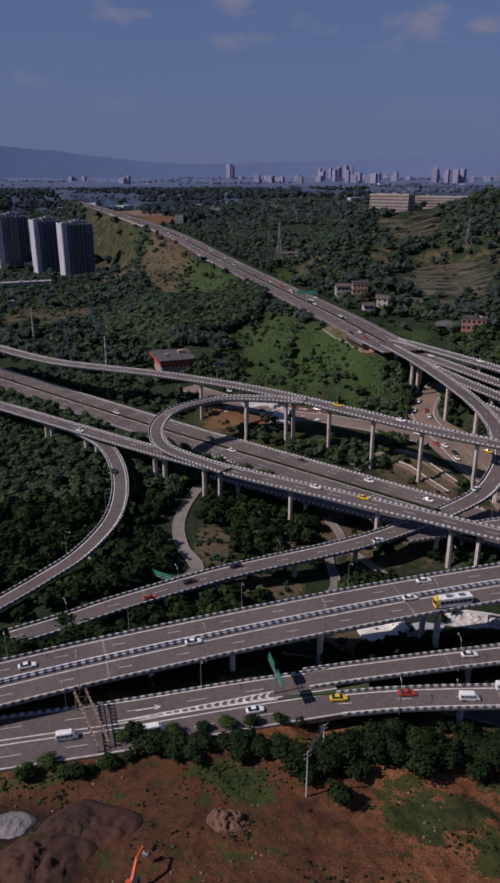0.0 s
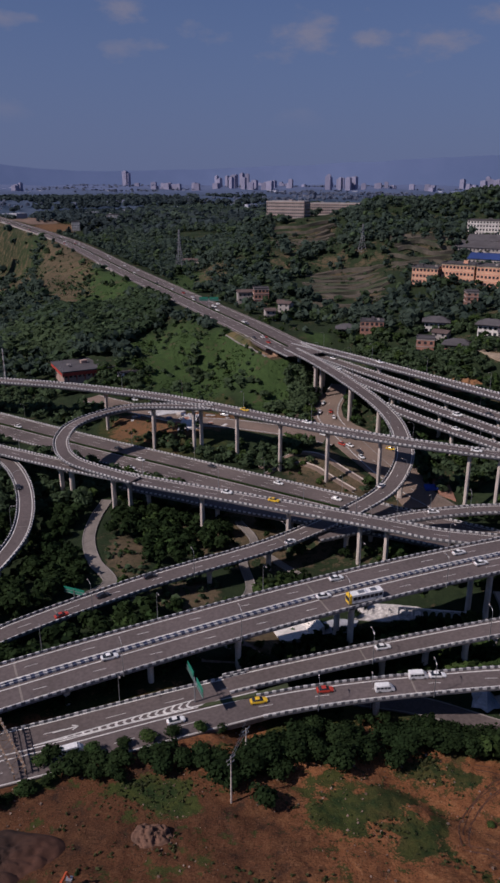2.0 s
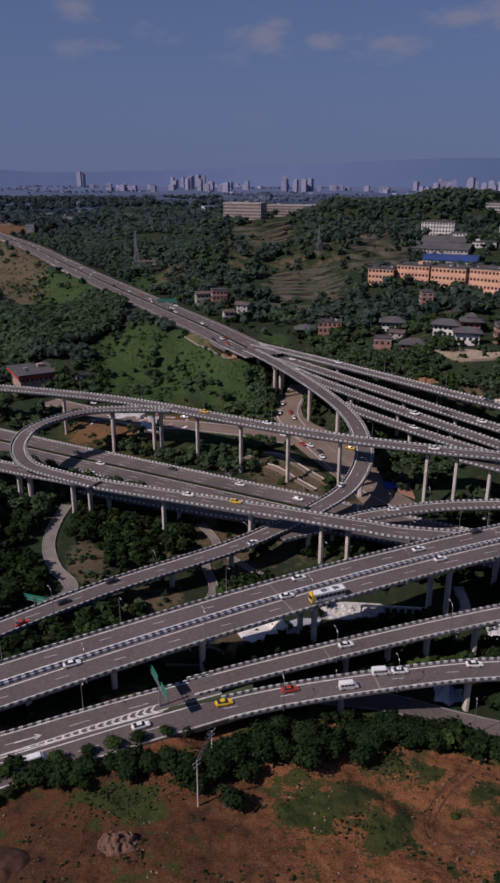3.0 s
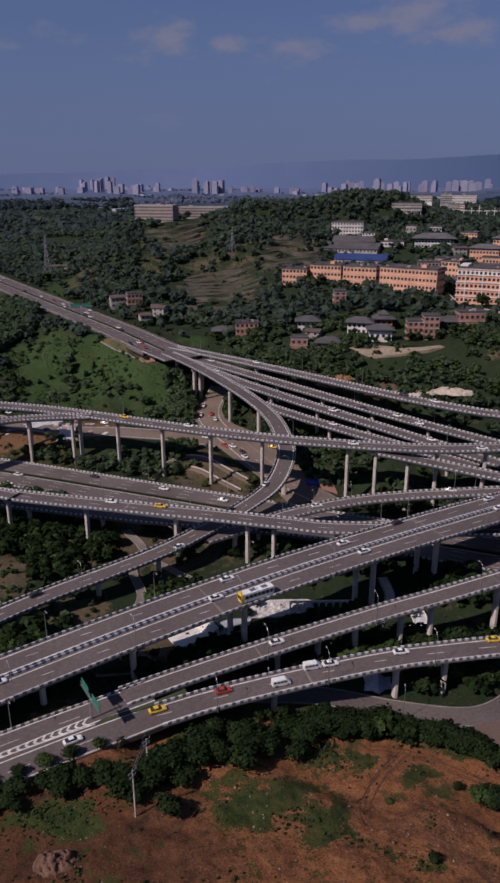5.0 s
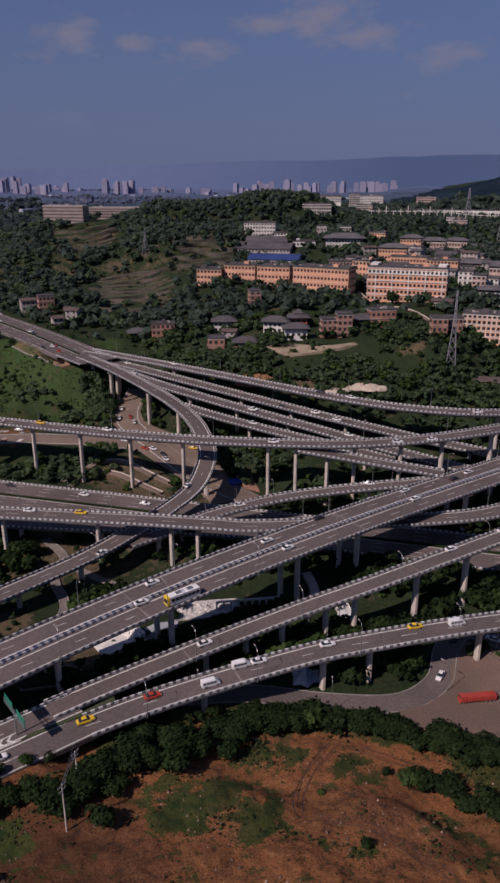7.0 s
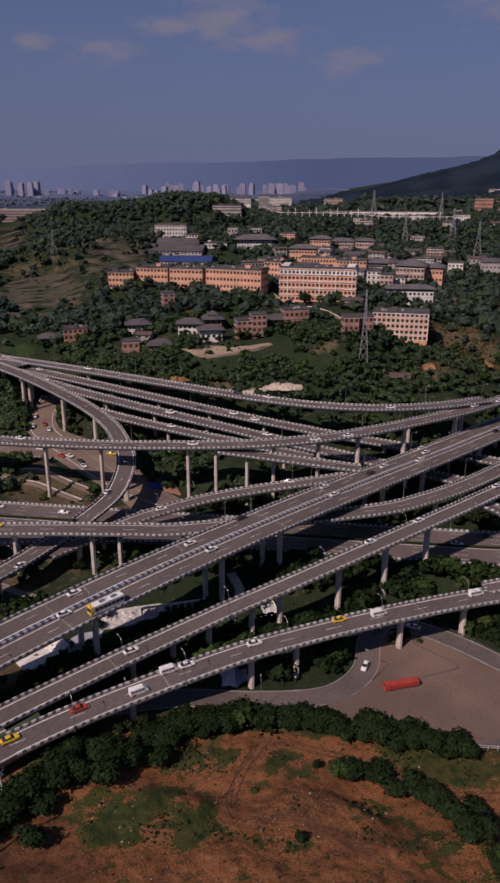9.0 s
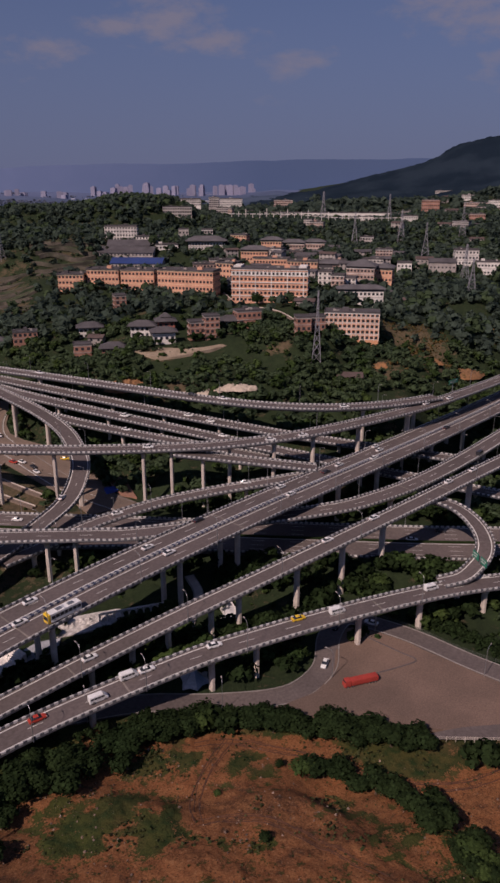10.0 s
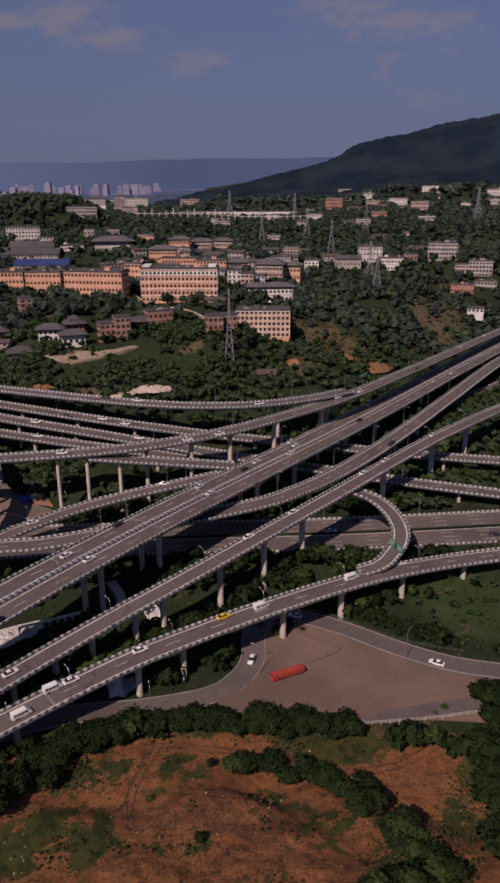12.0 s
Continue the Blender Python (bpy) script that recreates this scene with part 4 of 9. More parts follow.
viaduct("main_viaduct", "broad dual grey viaduct with black and white parapets", dual=True, lanes=(5.0, -5.0), spacing=28, two=4.4, wide=2.0, depth=1.9)
viaduct("long_ramp", "long two-lane viaduct on slim concrete piers", spacing=32)
viaduct("high_ramp", "high two-lane ramp on tall slim piers", spacing=34, first=20)
viaduct("high_branch", "short branch ramp leaving the high ramp", spacing=30)
viaduct("loop_ramp", "tight single-lane loop ramp with striped parapets", lanes=(), spacing=26)
viaduct("curved_exit", "curved single-lane ramp coming down among trees", lanes=(), spacing=28)
viaduct("climbing_ramp", "two-lane ramp climbing in a wide curve", spacing=28)
viaduct("low_branch", "low branch ramp passing under the long viaduct", lanes=(), spacing=30)
viaduct("lower_ramp", "low ramp hidden under the long viaduct", lanes=(), spacing=32)
viaduct("rising_ramp", "single-lane ramp rising beside the main viaduct", lanes=(), spacing=26, first=30)
viaduct("near_ramp", "two-lane ramp with striped parapets on round piers", spacing=27, first=22)
viaduct("hook_ramp", "hooked single-lane ramp joining two others", lanes=(), spacing=22)
viaduct("upper_ramp", "uppermost ramp along the foot of the hillside", spacing=30)
viaduct("highway_apron", "broad deck where the far highway fans out", spacing=24, lanes=(4.0, 8.0, -4.0, -8.0), asphalt=ASPHALT)
viaduct("fan_ramp_a", "ramp fanning out of the far highway", spacing=30)
viaduct("fan_ramp_b", "second ramp fanning out of the far highway", spacing=30)
viaduct("fan_ramp_c", "lowest ramp fanning out of the far highway", lanes=(), spacing=30)


# ---- roads on the ground ----
def road(name, label, asphalt, lanes, solid, thick=0.3, median=0.0, rails=False):
    """A road laid on the ground, with a kerb-high edge."""
    line, half = LINES[name], WIDTH[name] / 2
    top = tagged(new(name), label, "road", kind="structure")
    v, f = sweep(line, [(-half, 0), (-half, -1.2), (half, -1.2), (half, 0)])
    big_mesh("roadway", v, f, asphalt, top)
    if lanes or solid:
        v, f = lines_on(line, half, lanes, solid)
        tagged(big_mesh("lane_marking", v, f, LINE, top, "white lane markings"), kind="stuff")
    for o in (half - 0.2, -half + 0.2):
        if rails is True or rails and (o > 0) == (rails == "left"):
            parapet(line, o, top, PAINT_DARK, 0.8)
        else:
            v, f = sweep(line, [(o - 0.15, -0.2), (o - 0.15, 0.18), (o + 0.15, 0.18), (o + 0.15, -0.2)])
            big_mesh("kerb", v, f, CONCRETE, top)
    if median:
        v, f = sweep(line, [(-median / 2, -0.1), (-median / 2, 0.7), (median / 2, 0.7), (median / 2, -0.1)])
        big_mesh("median_hedge", v, f, LEAF_DARK, top, "clipped dark hedge along the median")
    return top


road("ground_highway", "wide worn ground-level dual highway", ASPHALT_OLD, (3.2, 6.8, 10.2, -3.2, -6.8, -10.2), (1.2, -1.2, 12.6, -12.6), median=0.8, rails=True)
road("service_road", "grey service road at the foot of the viaduct", ASPHALT, (4.6, -4.6), (8.2, -8.2, 0.8, -0.8), rails="left")
road("far_highway", "far six-lane highway running to the horizon", ASPHALT, (4.2, 8.0, -4.2, -8.0), (1.2, -1.2, 12.5, -12.5), median=0.7)
road("junction_road", "local road crossing beneath the ramps", JUNCTION_TAN, (0.0,), (5.8, -5.8))
road("yard_road", "dusty works road beneath the high ramp", JUNCTION_TAN, (), (6.6, -6.6))
road("valley_lane", "narrow concrete lane winding through the trees", LANE_GREY, (), ())
road("ring_road", "narrow road round the dusty yard", ASPHALT_OLD, (), ())
road("garden_path", "pale concrete path crossing the rough grass", LANE_GREY, (), ())
road("branch_path", "pale side path beneath the viaducts", LANE_GREY, (), ())
road("stair_lane", "pale lane falling steeply between the piers", CONCRETE_PALE, (), ())
road("side_road", "side road beyond the rising ramp", ASPHALT_OLD, (), (3.0, -3.0))

# ---- woods ----
def crown_shape(rng, clumps, size, flat=0.85):
    """A crown of many small leaf clumps round several limbs: vertices (clumps * 4, 3), within a unit height."""
    limbs = rng.normal(0, 1, (7, 3))
    limbs /= np.linalg.norm(limbs, axis=1, keepdims=True)
    limbs *= rng.uniform(0.12, 0.30, (7, 1))
    limbs[:, 2] = np.abs(limbs[:, 2]) * 0.9 + 0.45
    k = rng.integers(0, 7, clumps)
    d = rng.normal(0, 1, (clumps, 3))
    d /= np.linalg.norm(d, axis=1, keepdims=True)
    c = limbs[k] + d * rng.uniform(0.10, 0.25, (clumps, 1)) * np.array([1, 1, flat])
    out = d * 0.7 + rng.normal(0, 0.45, (clumps, 3)) + np.array([0, 0, 0.35])
    out /= np.linalg.norm(out, axis=1, keepdims=True)
    u = np.cross(out, rng.normal(0, 1, (clumps, 3)))
    u /= np.linalg.norm(u, axis=1, keepdims=True)
    w = np.cross(out, u)
    s = rng.uniform(0.6, 1.35, (clumps, 1)) * size
    v = np.stack([c - u * s - w * s * 0.7, c + u * s * 0.8 - w * s, c + u * s + w * s * 0.75, c - u * s * 0.7 + w * s], 1).reshape(-1, 3)
    # the leaves of a clump share its outward lean, so that a crown shades as one soft mass
    lean = (c - np.array([0, 0, 0.42])) * np.array([1, 1, 1.15])
    lean = lean / np.linalg.norm(lean, axis=1, keepdims=True) + 0.55 * out + 0.5 * d
    lean /= np.linalg.norm(lean, axis=1, keepdims=True)
    return v, np.repeat(lean, 4, axis=0)


def trunk_shape(sides_n=5):
    pts = []
    for z, r in ((-0.06, 0.040), (0.25, 0.028), (0.62, 0.012)):
        pts += [(math.cos(q) * r, math.sin(q) * r, z) for q in (2 * math.pi * i / sides_n for i in range(sides_n))]
    f = [(a * sides_n + i, a * sides_n + (i + 1) % sides_n, (a + 1) * sides_n + (i + 1) % sides_n, (a + 1) * sides_n + i) for a in range(2) for i in range(sides_n)]
    return np.array(pts), np.array(f)


def woods(name, label, xyz, heights, clumps, leaf, size, mat, seed, trunks=False):
    """Many trees as one object of leaf clumps."""
    rng = np.random.default_rng(seed)
    protos = [crown_shape(rng, clumps, size) for _ in range(6)]
    which = rng.integers(0, 6, len(xyz))
    turn = rng.uniform(0, 2 * math.pi, len(xyz))
    wide = heights * rng.uniform(0.85, 1.35, len(xyz))
    vs, ns = [], []
    for k in range(6):
        m = which == k
        if not m.any():
            continue
        p, q = protos[k]
        c, s = np.cos(turn[m])[:, None], np.sin(turn[m])[:, None]
        x = (p[:, 0] * c - p[:, 1] * s) * wide[m][:, None] + xyz[m, 0:1]
        y = (p[:, 0] * s + p[:, 1] * c) * wide[m][:, None] + xyz[m, 1:2]
        z = p[:, 2] * heights[m][:, None] + xyz[m, 2:3]
        vs.append(np.stack([x, y, z], -1).reshape(-1, 3))
        ns.append(np.stack([q[:, 0] * c - q[:, 1] * s, q[:, 0] * s + q[:, 1] * c, q[:, 2] + 0 * c], -1).reshape(-1, 3))
    v = np.vstack(vs)
    ob = big_mesh(name, v, np.arange(len(v)).reshape(-1, 4), mat, normals=np.vstack(ns))
    return tagged(ob, label, "trees", kind="stuff")


def clear_of_roads(x, y, z, margin=2.5):
    """How high a tree may grow at each place without touching a road."""
    room = np.full(x.shape, 30.0)
    for name, line in LINES.items():
        half = WIDTH[name] / 2 + margin
        d, h = distance_to(line, x, y, half + 2.6)
        inside = d < half + 1.3
        room = np.where(inside, np.minimum(room, h - z - 3.5), room)
    return room


# open ground with few trees: x, y, half sizes
OPEN = [(289, 398, 8, 36), (288, 362, 9, 10), (296, 450, 8, 20), (112, 176, 9, 11), (85, 150, 10, 9), (16, 178, 13, 13), (195, 356, 18, 14), (33, 240, 8, 28), (165, 605, 50, 62), (8, 222, 17, 14), (150, 105, 38, 26), (178, 80, 40, 30), (62, 440, 66, 62), (90, 480, 40, 40), (20, 380, 60, 13), (60, 350, 50, 12), (100, 320, 18, 30), (35, 236, 13, 13), (62, 193, 36, 15), (90, 196, 20, 12), (196, 402, 22, 10),
        (70, 240, 16, 12), (108, 262, 14, 20), (80, 300, 40, 14), (212, 395, 40, 12), (60, 222, 18, 10), (300, 440, 20, 20), (126, 168, 12, 10), (215, 108, 40, 16), (-95, 870, 30, 80), (-255, 1587, 100, 190), (77, 301, 17, 26), (10, 377, 32, 18), (26, 184, 15, 11), (42, 186, 10, 9), (146, 162, 6, 6)]
SITES = []       # x, y and radius of the buildings


def scatter(count, r0, r1, a0, a1, seed):
    rng = np.random.default_rng(seed)
    r = np.sqrt(rng.uniform(r0**2, r1**2, count))
    a = np.radians(rng.uniform(a0, a1, count))
    return r * np.sin(a), r * np.cos(a), rng


def thinned(x, y, rng, keep_open=0.06):
    """Which places bear a tree: patchy, kept off open ground and building sites."""
    keep = np.ones(len(x), bool)
    for cx, cy, rx, ry in OPEN:
        d = ((x - cx) / rx) ** 2 + ((y - cy) / ry) ** 2
        keep &= (d > 1) | (rng.uniform(0, 1, len(x)) < keep_open)
    head, rr = np.degrees(np.arctan2(x, y)), np.hypot(x, y)
    for az, r, da, dr, k in SOIL + MEADOW:
        d = ((head - az) / da) ** 2 + ((rr - r) / dr) ** 2
        keep &= (d > 1) | (rng.uniform(0, 1, len(x)) > 0.42 + 0.55 * k)
    for cx, cy, r in SITES:
        keep &= np.hypot(x - cx, y - cy) > r
    return keep


def plant_woods():
    # near woods under and round the ramps
    x, y, rng = scatter(11000, 150, 470, -34, 68, 11)
    z = shaped(x, y)
    room = clear_of_roads(x, y, z)
    r = np.hypot(x, y)
    h = rng.uniform(4.5, 9.0, len(x)) * np.where(r > 300, 0.9, 1.0)
    patch = np.array([noise.noise((a * 0.02, b * 0.02, 0.7)) for a, b in zip(x, y)])
    keep = thinned(x, y, rng) & (room > 2.5) & (patch > -0.42)
    keep &= ~((r < 200) & (np.degrees(np.arctan2(x, y)) > 34) & (r > 140) & (patch < -0.05))
    h = np.minimum(h, room)
    pts = np.stack([x, y, z - 0.2], -1)
    # left of -6 degrees nearly all dark leaves: shade put into their colour
    dark = rng.uniform(0, 1, len(x)) < np.where(np.degrees(np.arctan2(x, y)) < -6, 0.97, 0.78)
    far = r > 285
    for sel, mat, clumps, size, seed, label in ((~far & dark, LEAF_DARK, 108, 0.076, 1, "dense dark green trees between the ramps"), (~far & ~dark, LEAF, 108, 0.076, 2, "green broadleaf trees between the ramps"),
                                                (far & dark, LEAF_MID, 58, 0.094, 3, "dark woodland beyond the ramps"), (far & ~dark, LEAF, 58, 0.094, 4, "green woodland beyond the ramps")):
        m = sel & keep
        woods("woodland", label, pts[m], h[m], clumps, None, size, mat, seed)
    # hillsides
    x, y, rng = scatter(24000, 470, 1250, -30, 68, 12)
    z = shaped(x, y)
    room = clear_of_roads(x, y, z, 4)
    h = rng.uniform(6, 12, len(x))
    patch = np.array([noise.noise((a * 0.008, b * 0.008, 1.7)) for a, b in zip(x, y)])
    keep = thinned(x, y, rng, 0.1) & (room > 8) & (patch > -0.38 - 0.25 * rng.uniform(0, 1, len(x)))
    dark = rng.uniform(0, 1, len(x)) < 0.8
    pts = np.stack([x, y, z - 0.4], -1)
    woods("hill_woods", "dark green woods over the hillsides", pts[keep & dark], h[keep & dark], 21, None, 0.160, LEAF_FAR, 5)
    woods("hill_woods", "green woods over the hillsides", pts[keep & ~dark], h[keep & ~dark], 21, None, 0.160, LEAF_MID, 6)
    x, y, rng = scatter(9000, 1250, 2700, -26, 66, 13)
    z = shaped(x, y)
    h = rng.uniform(10, 20, len(x))
    patch = np.array([noise.noise((a * 0.004, b * 0.004, 2.7)) for a, b in zip(x, y)])
    keep = thinned(x, y, rng) & (patch > -0.1) & ~((np.hypot(x, y) > 1650) & (x > 0.85 * y)) & (np.hypot(x, y) < 2050) & (clear_of_roads(x, y, z, 6) > 15)
    pts = np.stack([x, y, z - 1], -1)
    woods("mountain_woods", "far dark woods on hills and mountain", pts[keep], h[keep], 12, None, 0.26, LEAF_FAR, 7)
    # trees close about the houses
    rng = np.random.default_rng(21)
    near_house = []
    for sx, sy, sr in SITES:
        dist = math.hypot(sx, sy)
        if 380 < dist < 800 and sr < 22:
            for _ in range(4 if dist < 520 else 3):
                side = rng.uniform(-1.0, 1.0) * sr * 1.2
                back = sr * rng.uniform(0.85, 1.15) + 1.5
                near_house.append((sx - sx / dist * back + sy / dist * side, sy - sy / dist * back - sx / dist * side))
    hx, hy = np.array(near_house).T
    hz = shaped(hx, hy)
    ok = clear_of_roads(hx, hy, hz) > 8
    woods("house_trees", "garden trees close about the village houses", np.stack([hx, hy, hz - 0.3], -1)[ok], rng.uniform(3.6, 7.0, len(hx))[ok], 60, None, 0.095, LEAF_DARK, 22)
    # far copses and hedgerows on the plain
    x, y, rng = scatter(9000, 2000, 4300, -24, 42, 15)
    patch = np.array([noise.noise((a * 0.0022, b * 0.005, 3.7)) for a, b in zip(x, y)])
    keep = (patch > 0.30) & (x < 0.60 * y)
    pts = np.stack([x, y, land(x, y) + 12], -1)
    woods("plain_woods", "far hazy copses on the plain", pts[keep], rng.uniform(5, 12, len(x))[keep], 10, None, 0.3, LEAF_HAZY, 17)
    # the hazy wooded hills before the plain
    x, y, rng = scatter(5200, 1250, 2450, -24, 9, 51)
    r = np.hypot(x, y)
    patch = np.array([noise.noise((a * 0.003, b * 0.003, 7.7)) for a, b in zip(x, y)])
    z = np.where(r > 1950, land(x, y) + 11, shaped(x, y))
    near_road, _ = distance_to(LINES["far_highway"], x, y, 70)
    keep = (patch > -0.30) & (near_road > 34) & ~((x < -235) & (r < 1500))
    for az, rr, da, dr, k in SOIL:
        keep &= ((np.degrees(np.arctan2(x, y)) - az) / da) ** 2 + ((r - rr) / dr) ** 2 > 1.1
    for cx, cy, rr in SITES:
        keep &= np.hypot(x - cx, y - cy) > rr * 1.3
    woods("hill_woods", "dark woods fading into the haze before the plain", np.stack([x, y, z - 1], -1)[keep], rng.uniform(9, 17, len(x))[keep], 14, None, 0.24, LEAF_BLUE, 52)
    # the dense wood between the meadows
    rng = np.random.default_rng(41)
    q, w = np.sqrt(rng.uniform(0, 1, 1500)), rng.uniform(0, 2 * math.pi, 1500)
    head, dist = np.radians(-5.2 + 6.4 * q * np.cos(w)), 588 + 66 * q * np.sin(w)
    x, y = dist * np.sin(head), dist * np.cos(head)
    z = shaped(x, y)
    ok = clear_of_roads(x, y, z, 4) > 8
    for cx, cy, rr in SITES:
        ok &= np.hypot(x - cx, y - cy) > rr
    woods("hill_woods", "dense dark wood between the meadows", np.stack([x, y, z - 0.4], -1)[ok], rng.uniform(6, 11, len(x))[ok], 26, None, 0.15, LEAF_MID, 42)
    # trees on the bank where the climbing ramp leaves the highway
    rng = np.random.default_rng(61)
    q, w = np.sqrt(rng.uniform(0, 1, 170)), rng.uniform(0, 2 * math.pi, 170)
    x, y = np.r_[85 + 9 * q[:110] * np.cos(w[:110]), 78 + 15 * q[110:] * np.cos(w[110:])], np.r_[399 + 14 * q[:110] * np.sin(w[:110]), 385 + 5 * q[110:] * np.sin(w[110:])]
    z = shaped(x, y)
    ok = clear_of_roads(x, y, z, 1.5) > 3
    woods("hill_woods", "dark trees on the bank under the climbing ramp", np.stack([x, y, z - 0.4], -1)[ok], np.minimum(rng.uniform(4, 8, len(x)), clear_of_roads(x, y, z, 1.5))[ok], 70, None, 0.088, LEAF_MID, 62)
    # shrubs along the yard fence
    t = rng.uniform(0, 1, 150)
    x, y = np.interp(t, [0, 0.33, 0.66, 1], [160, 166, 169.5, 174]) + rng.normal(0, 1.6, 150), np.interp(t, [0, 0.33, 0.66, 1], [137, 124, 111, 99]) + rng.normal(0, 1.6, 150)
    z = shaped(x, y)
    ok = clear_of_roads(x, y, z, 1.5) > 3
    woods("scrub", "dark shrubs along the yard fence", np.stack([x, y, z - 0.3], -1)[ok], rng.uniform(1.8, 3.8, 150)[ok], 70, None, 0.088, LEAF_DARK, 63)
    # low scrub on the open banks and the near slope
    x, y, rng = scatter(6500, 150, 560, -30, 64, 14)
    z = shaped(x, y)
    r, az = np.hypot(x, y), np.degrees(np.arctan2(x, y))
    room = clear_of_roads(x, y, z, 0.8)
    patch = np.array([noise.noise((a * 0.03, b * 0.03, 4.7)) + 0.5 * noise.noise((a * 0.11, b * 0.11, 1.7)) for a, b in zip(x, y)])
    keep = (room > 1.5) & (patch > 0.10)
    for cx, cy, rx, ry in OPEN[3:5] + [(62, 193, 36, 13), (88, 194, 16, 8), (108, 305, 22, 40)]:
        keep &= ((x - cx) / rx) ** 2 + ((y - cy) / ry) ** 2 > 0.9
    for cx, cy, rr in SITES:
        keep &= np.hypot(x - cx, y - cy) > rr * 0.8
    h = rng.uniform(0.9, 3.4, len(x)) * (0.6 + 1.2 * np.clip(patch, 0, 0.6))
    woods("scrub", "low green scrub and tall weeds", np.stack([x, y, z - 0.4], -1)[keep], np.minimum(h, room)[keep], 34, None, 0.15, LEAF, 8)
    # rank growth over the meadows and thin growth over the bare banks
    for patches, count, low, high, mat, label, seed in ((MEADOW, 1500, 0.4, 1.3, LEAF_LUSH, "rank green meadow growth", 31), (MEADOW, 60, 2.5, 6.0, LEAF_MID, "dark bushes in the meadows", 32), (SOIL, 260, 1.2, 3.8, LEAF_MID, "thin scrub over the bare banks", 33), (DRY_BANK, 900, 0.6, 2.4, LEAF_OCHRE, "dry ochre scrub on the cut bank", 34)):
        rng = np.random.default_rng(seed)
        px, py = [], []
        for az, rr, da, dr, k in patches:
            if k > 0.99 and patches is SOIL or rr > 1300:
                continue
            m = int(count * min(1.0, max(0.25, k)) * min(1.5, da * dr / 150))
            q, w = np.sqrt(rng.uniform(0, 1.3, m)), rng.uniform(0, 2 * math.pi, m)
            head, dist = np.radians(az + da * q * np.cos(w)), rr + dr * q * np.sin(w)
            px.append(dist * np.sin(head)), py.append(dist * np.cos(head))
        x, y = np.concatenate(px), np.concatenate(py)
        patch = np.array([noise.noise((a * 0.05, b * 0.05, seed)) for a, b in zip(x, y)])
        x, y, patch = x[patch > -0.1], y[patch > -0.1], patch[patch > -0.1]
        z = shaped(x, y)
        room = clear_of_roads(x, y, z, 1.5)
        ok = room > 2
        for cx, cy, rr in SITES:
            ok &= np.hypot(x - cx, y - cy) > rr * 0.9
        h = rng.uniform(low, high, len(x)) * (0.7 + np.clip(patch, 0, 0.6))
        woods("scrub", label, np.stack([x, y, z - 0.4], -1)[ok], np.minimum(h, room)[ok], 11, None, 0.25, mat, seed)
    # weeds and tufts on the tipped hillside, thick on its grassy parts
    x, y, rng = scatter(26000, 88, 152, -30, 66, 16)
    r, az = np.hypot(x, y), np.degrees(np.arctan2(x, y))
    grassy = np.zeros(len(x))
    for ga, gr, da, dr, k in GRASSY:
        grassy = np.maximum(grassy, k * np.clip(1.5 - ((az - ga) / da) ** 2 - ((r - gr) / dr) ** 2, 0, 1))
    patch = np.array([noise.noise((a * 0.09, b * 0.09, 6.1)) for a, b in zip(x, y)])
    keep = rng.uniform(0, 1, len(x)) < np.clip(grassy * 0.75 + patch * 0.6 - 0.12, 0.015, 0.8)
    x, y, r, patch = x[keep], y[keep], r[keep], patch[keep]
    z = shaped(x, y)
    room = clear_of_roads(x, y, z, 0.5)
    for cx, cy, rx, ry in OPEN[3:5]:
        room = np.where(((x - cx) / rx) ** 2 + ((y - cy) / ry) ** 2 < 1, 0, room)
    keep = room > 1
    h = (rng.uniform(0.2, 0.6, len(x)) + 0.5 * np.clip(patch, 0, 1))[keep]
    pts, half = np.stack([x, y, z - 0.12], -1)[keep], rng.uniform(0, 1, int(keep.sum())) < 0.14
    woods("weeds", "tufts of dark weeds on the earth slope", pts[half], h[half], 14, None, 0.24, LEAF_DARK, 18)
    woods("weeds", "tufts of olive grass and weeds on the earth slope", pts[~half], h[~half], 14, None, 0.24, LEAF_DRY, 19)


LEAF_LUSH = leafy(material("meadow_leaves", (0.054, 0.090, 0.028), 0.85, other=(0.038, 0.069, 0.022), scale=0.03, fine=0.3, island=0.3, bump=0, spec=0.15), 0.45)
# the next two leaf colours have far haze painted in
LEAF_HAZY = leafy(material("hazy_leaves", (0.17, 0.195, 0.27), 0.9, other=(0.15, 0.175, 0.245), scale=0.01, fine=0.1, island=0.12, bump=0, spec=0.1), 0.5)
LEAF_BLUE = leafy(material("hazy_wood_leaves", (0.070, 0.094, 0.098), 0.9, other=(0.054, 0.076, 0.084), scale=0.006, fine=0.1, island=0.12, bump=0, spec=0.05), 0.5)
LEAF_OCHRE = leafy(material("ochre_scrub", (0.20, 0.125, 0.045), 0.9, other=(0.105, 0.085, 0.034), scale=0.06, fine=0.5, island=0.4, bump=0))
LEAF_DRY = leafy(material("dry_grass", (0.085, 0.088, 0.034), 0.85, other=(0.050, 0.064, 0.022), scale=0.1, fine=0.8, island=0.4, bump=0))


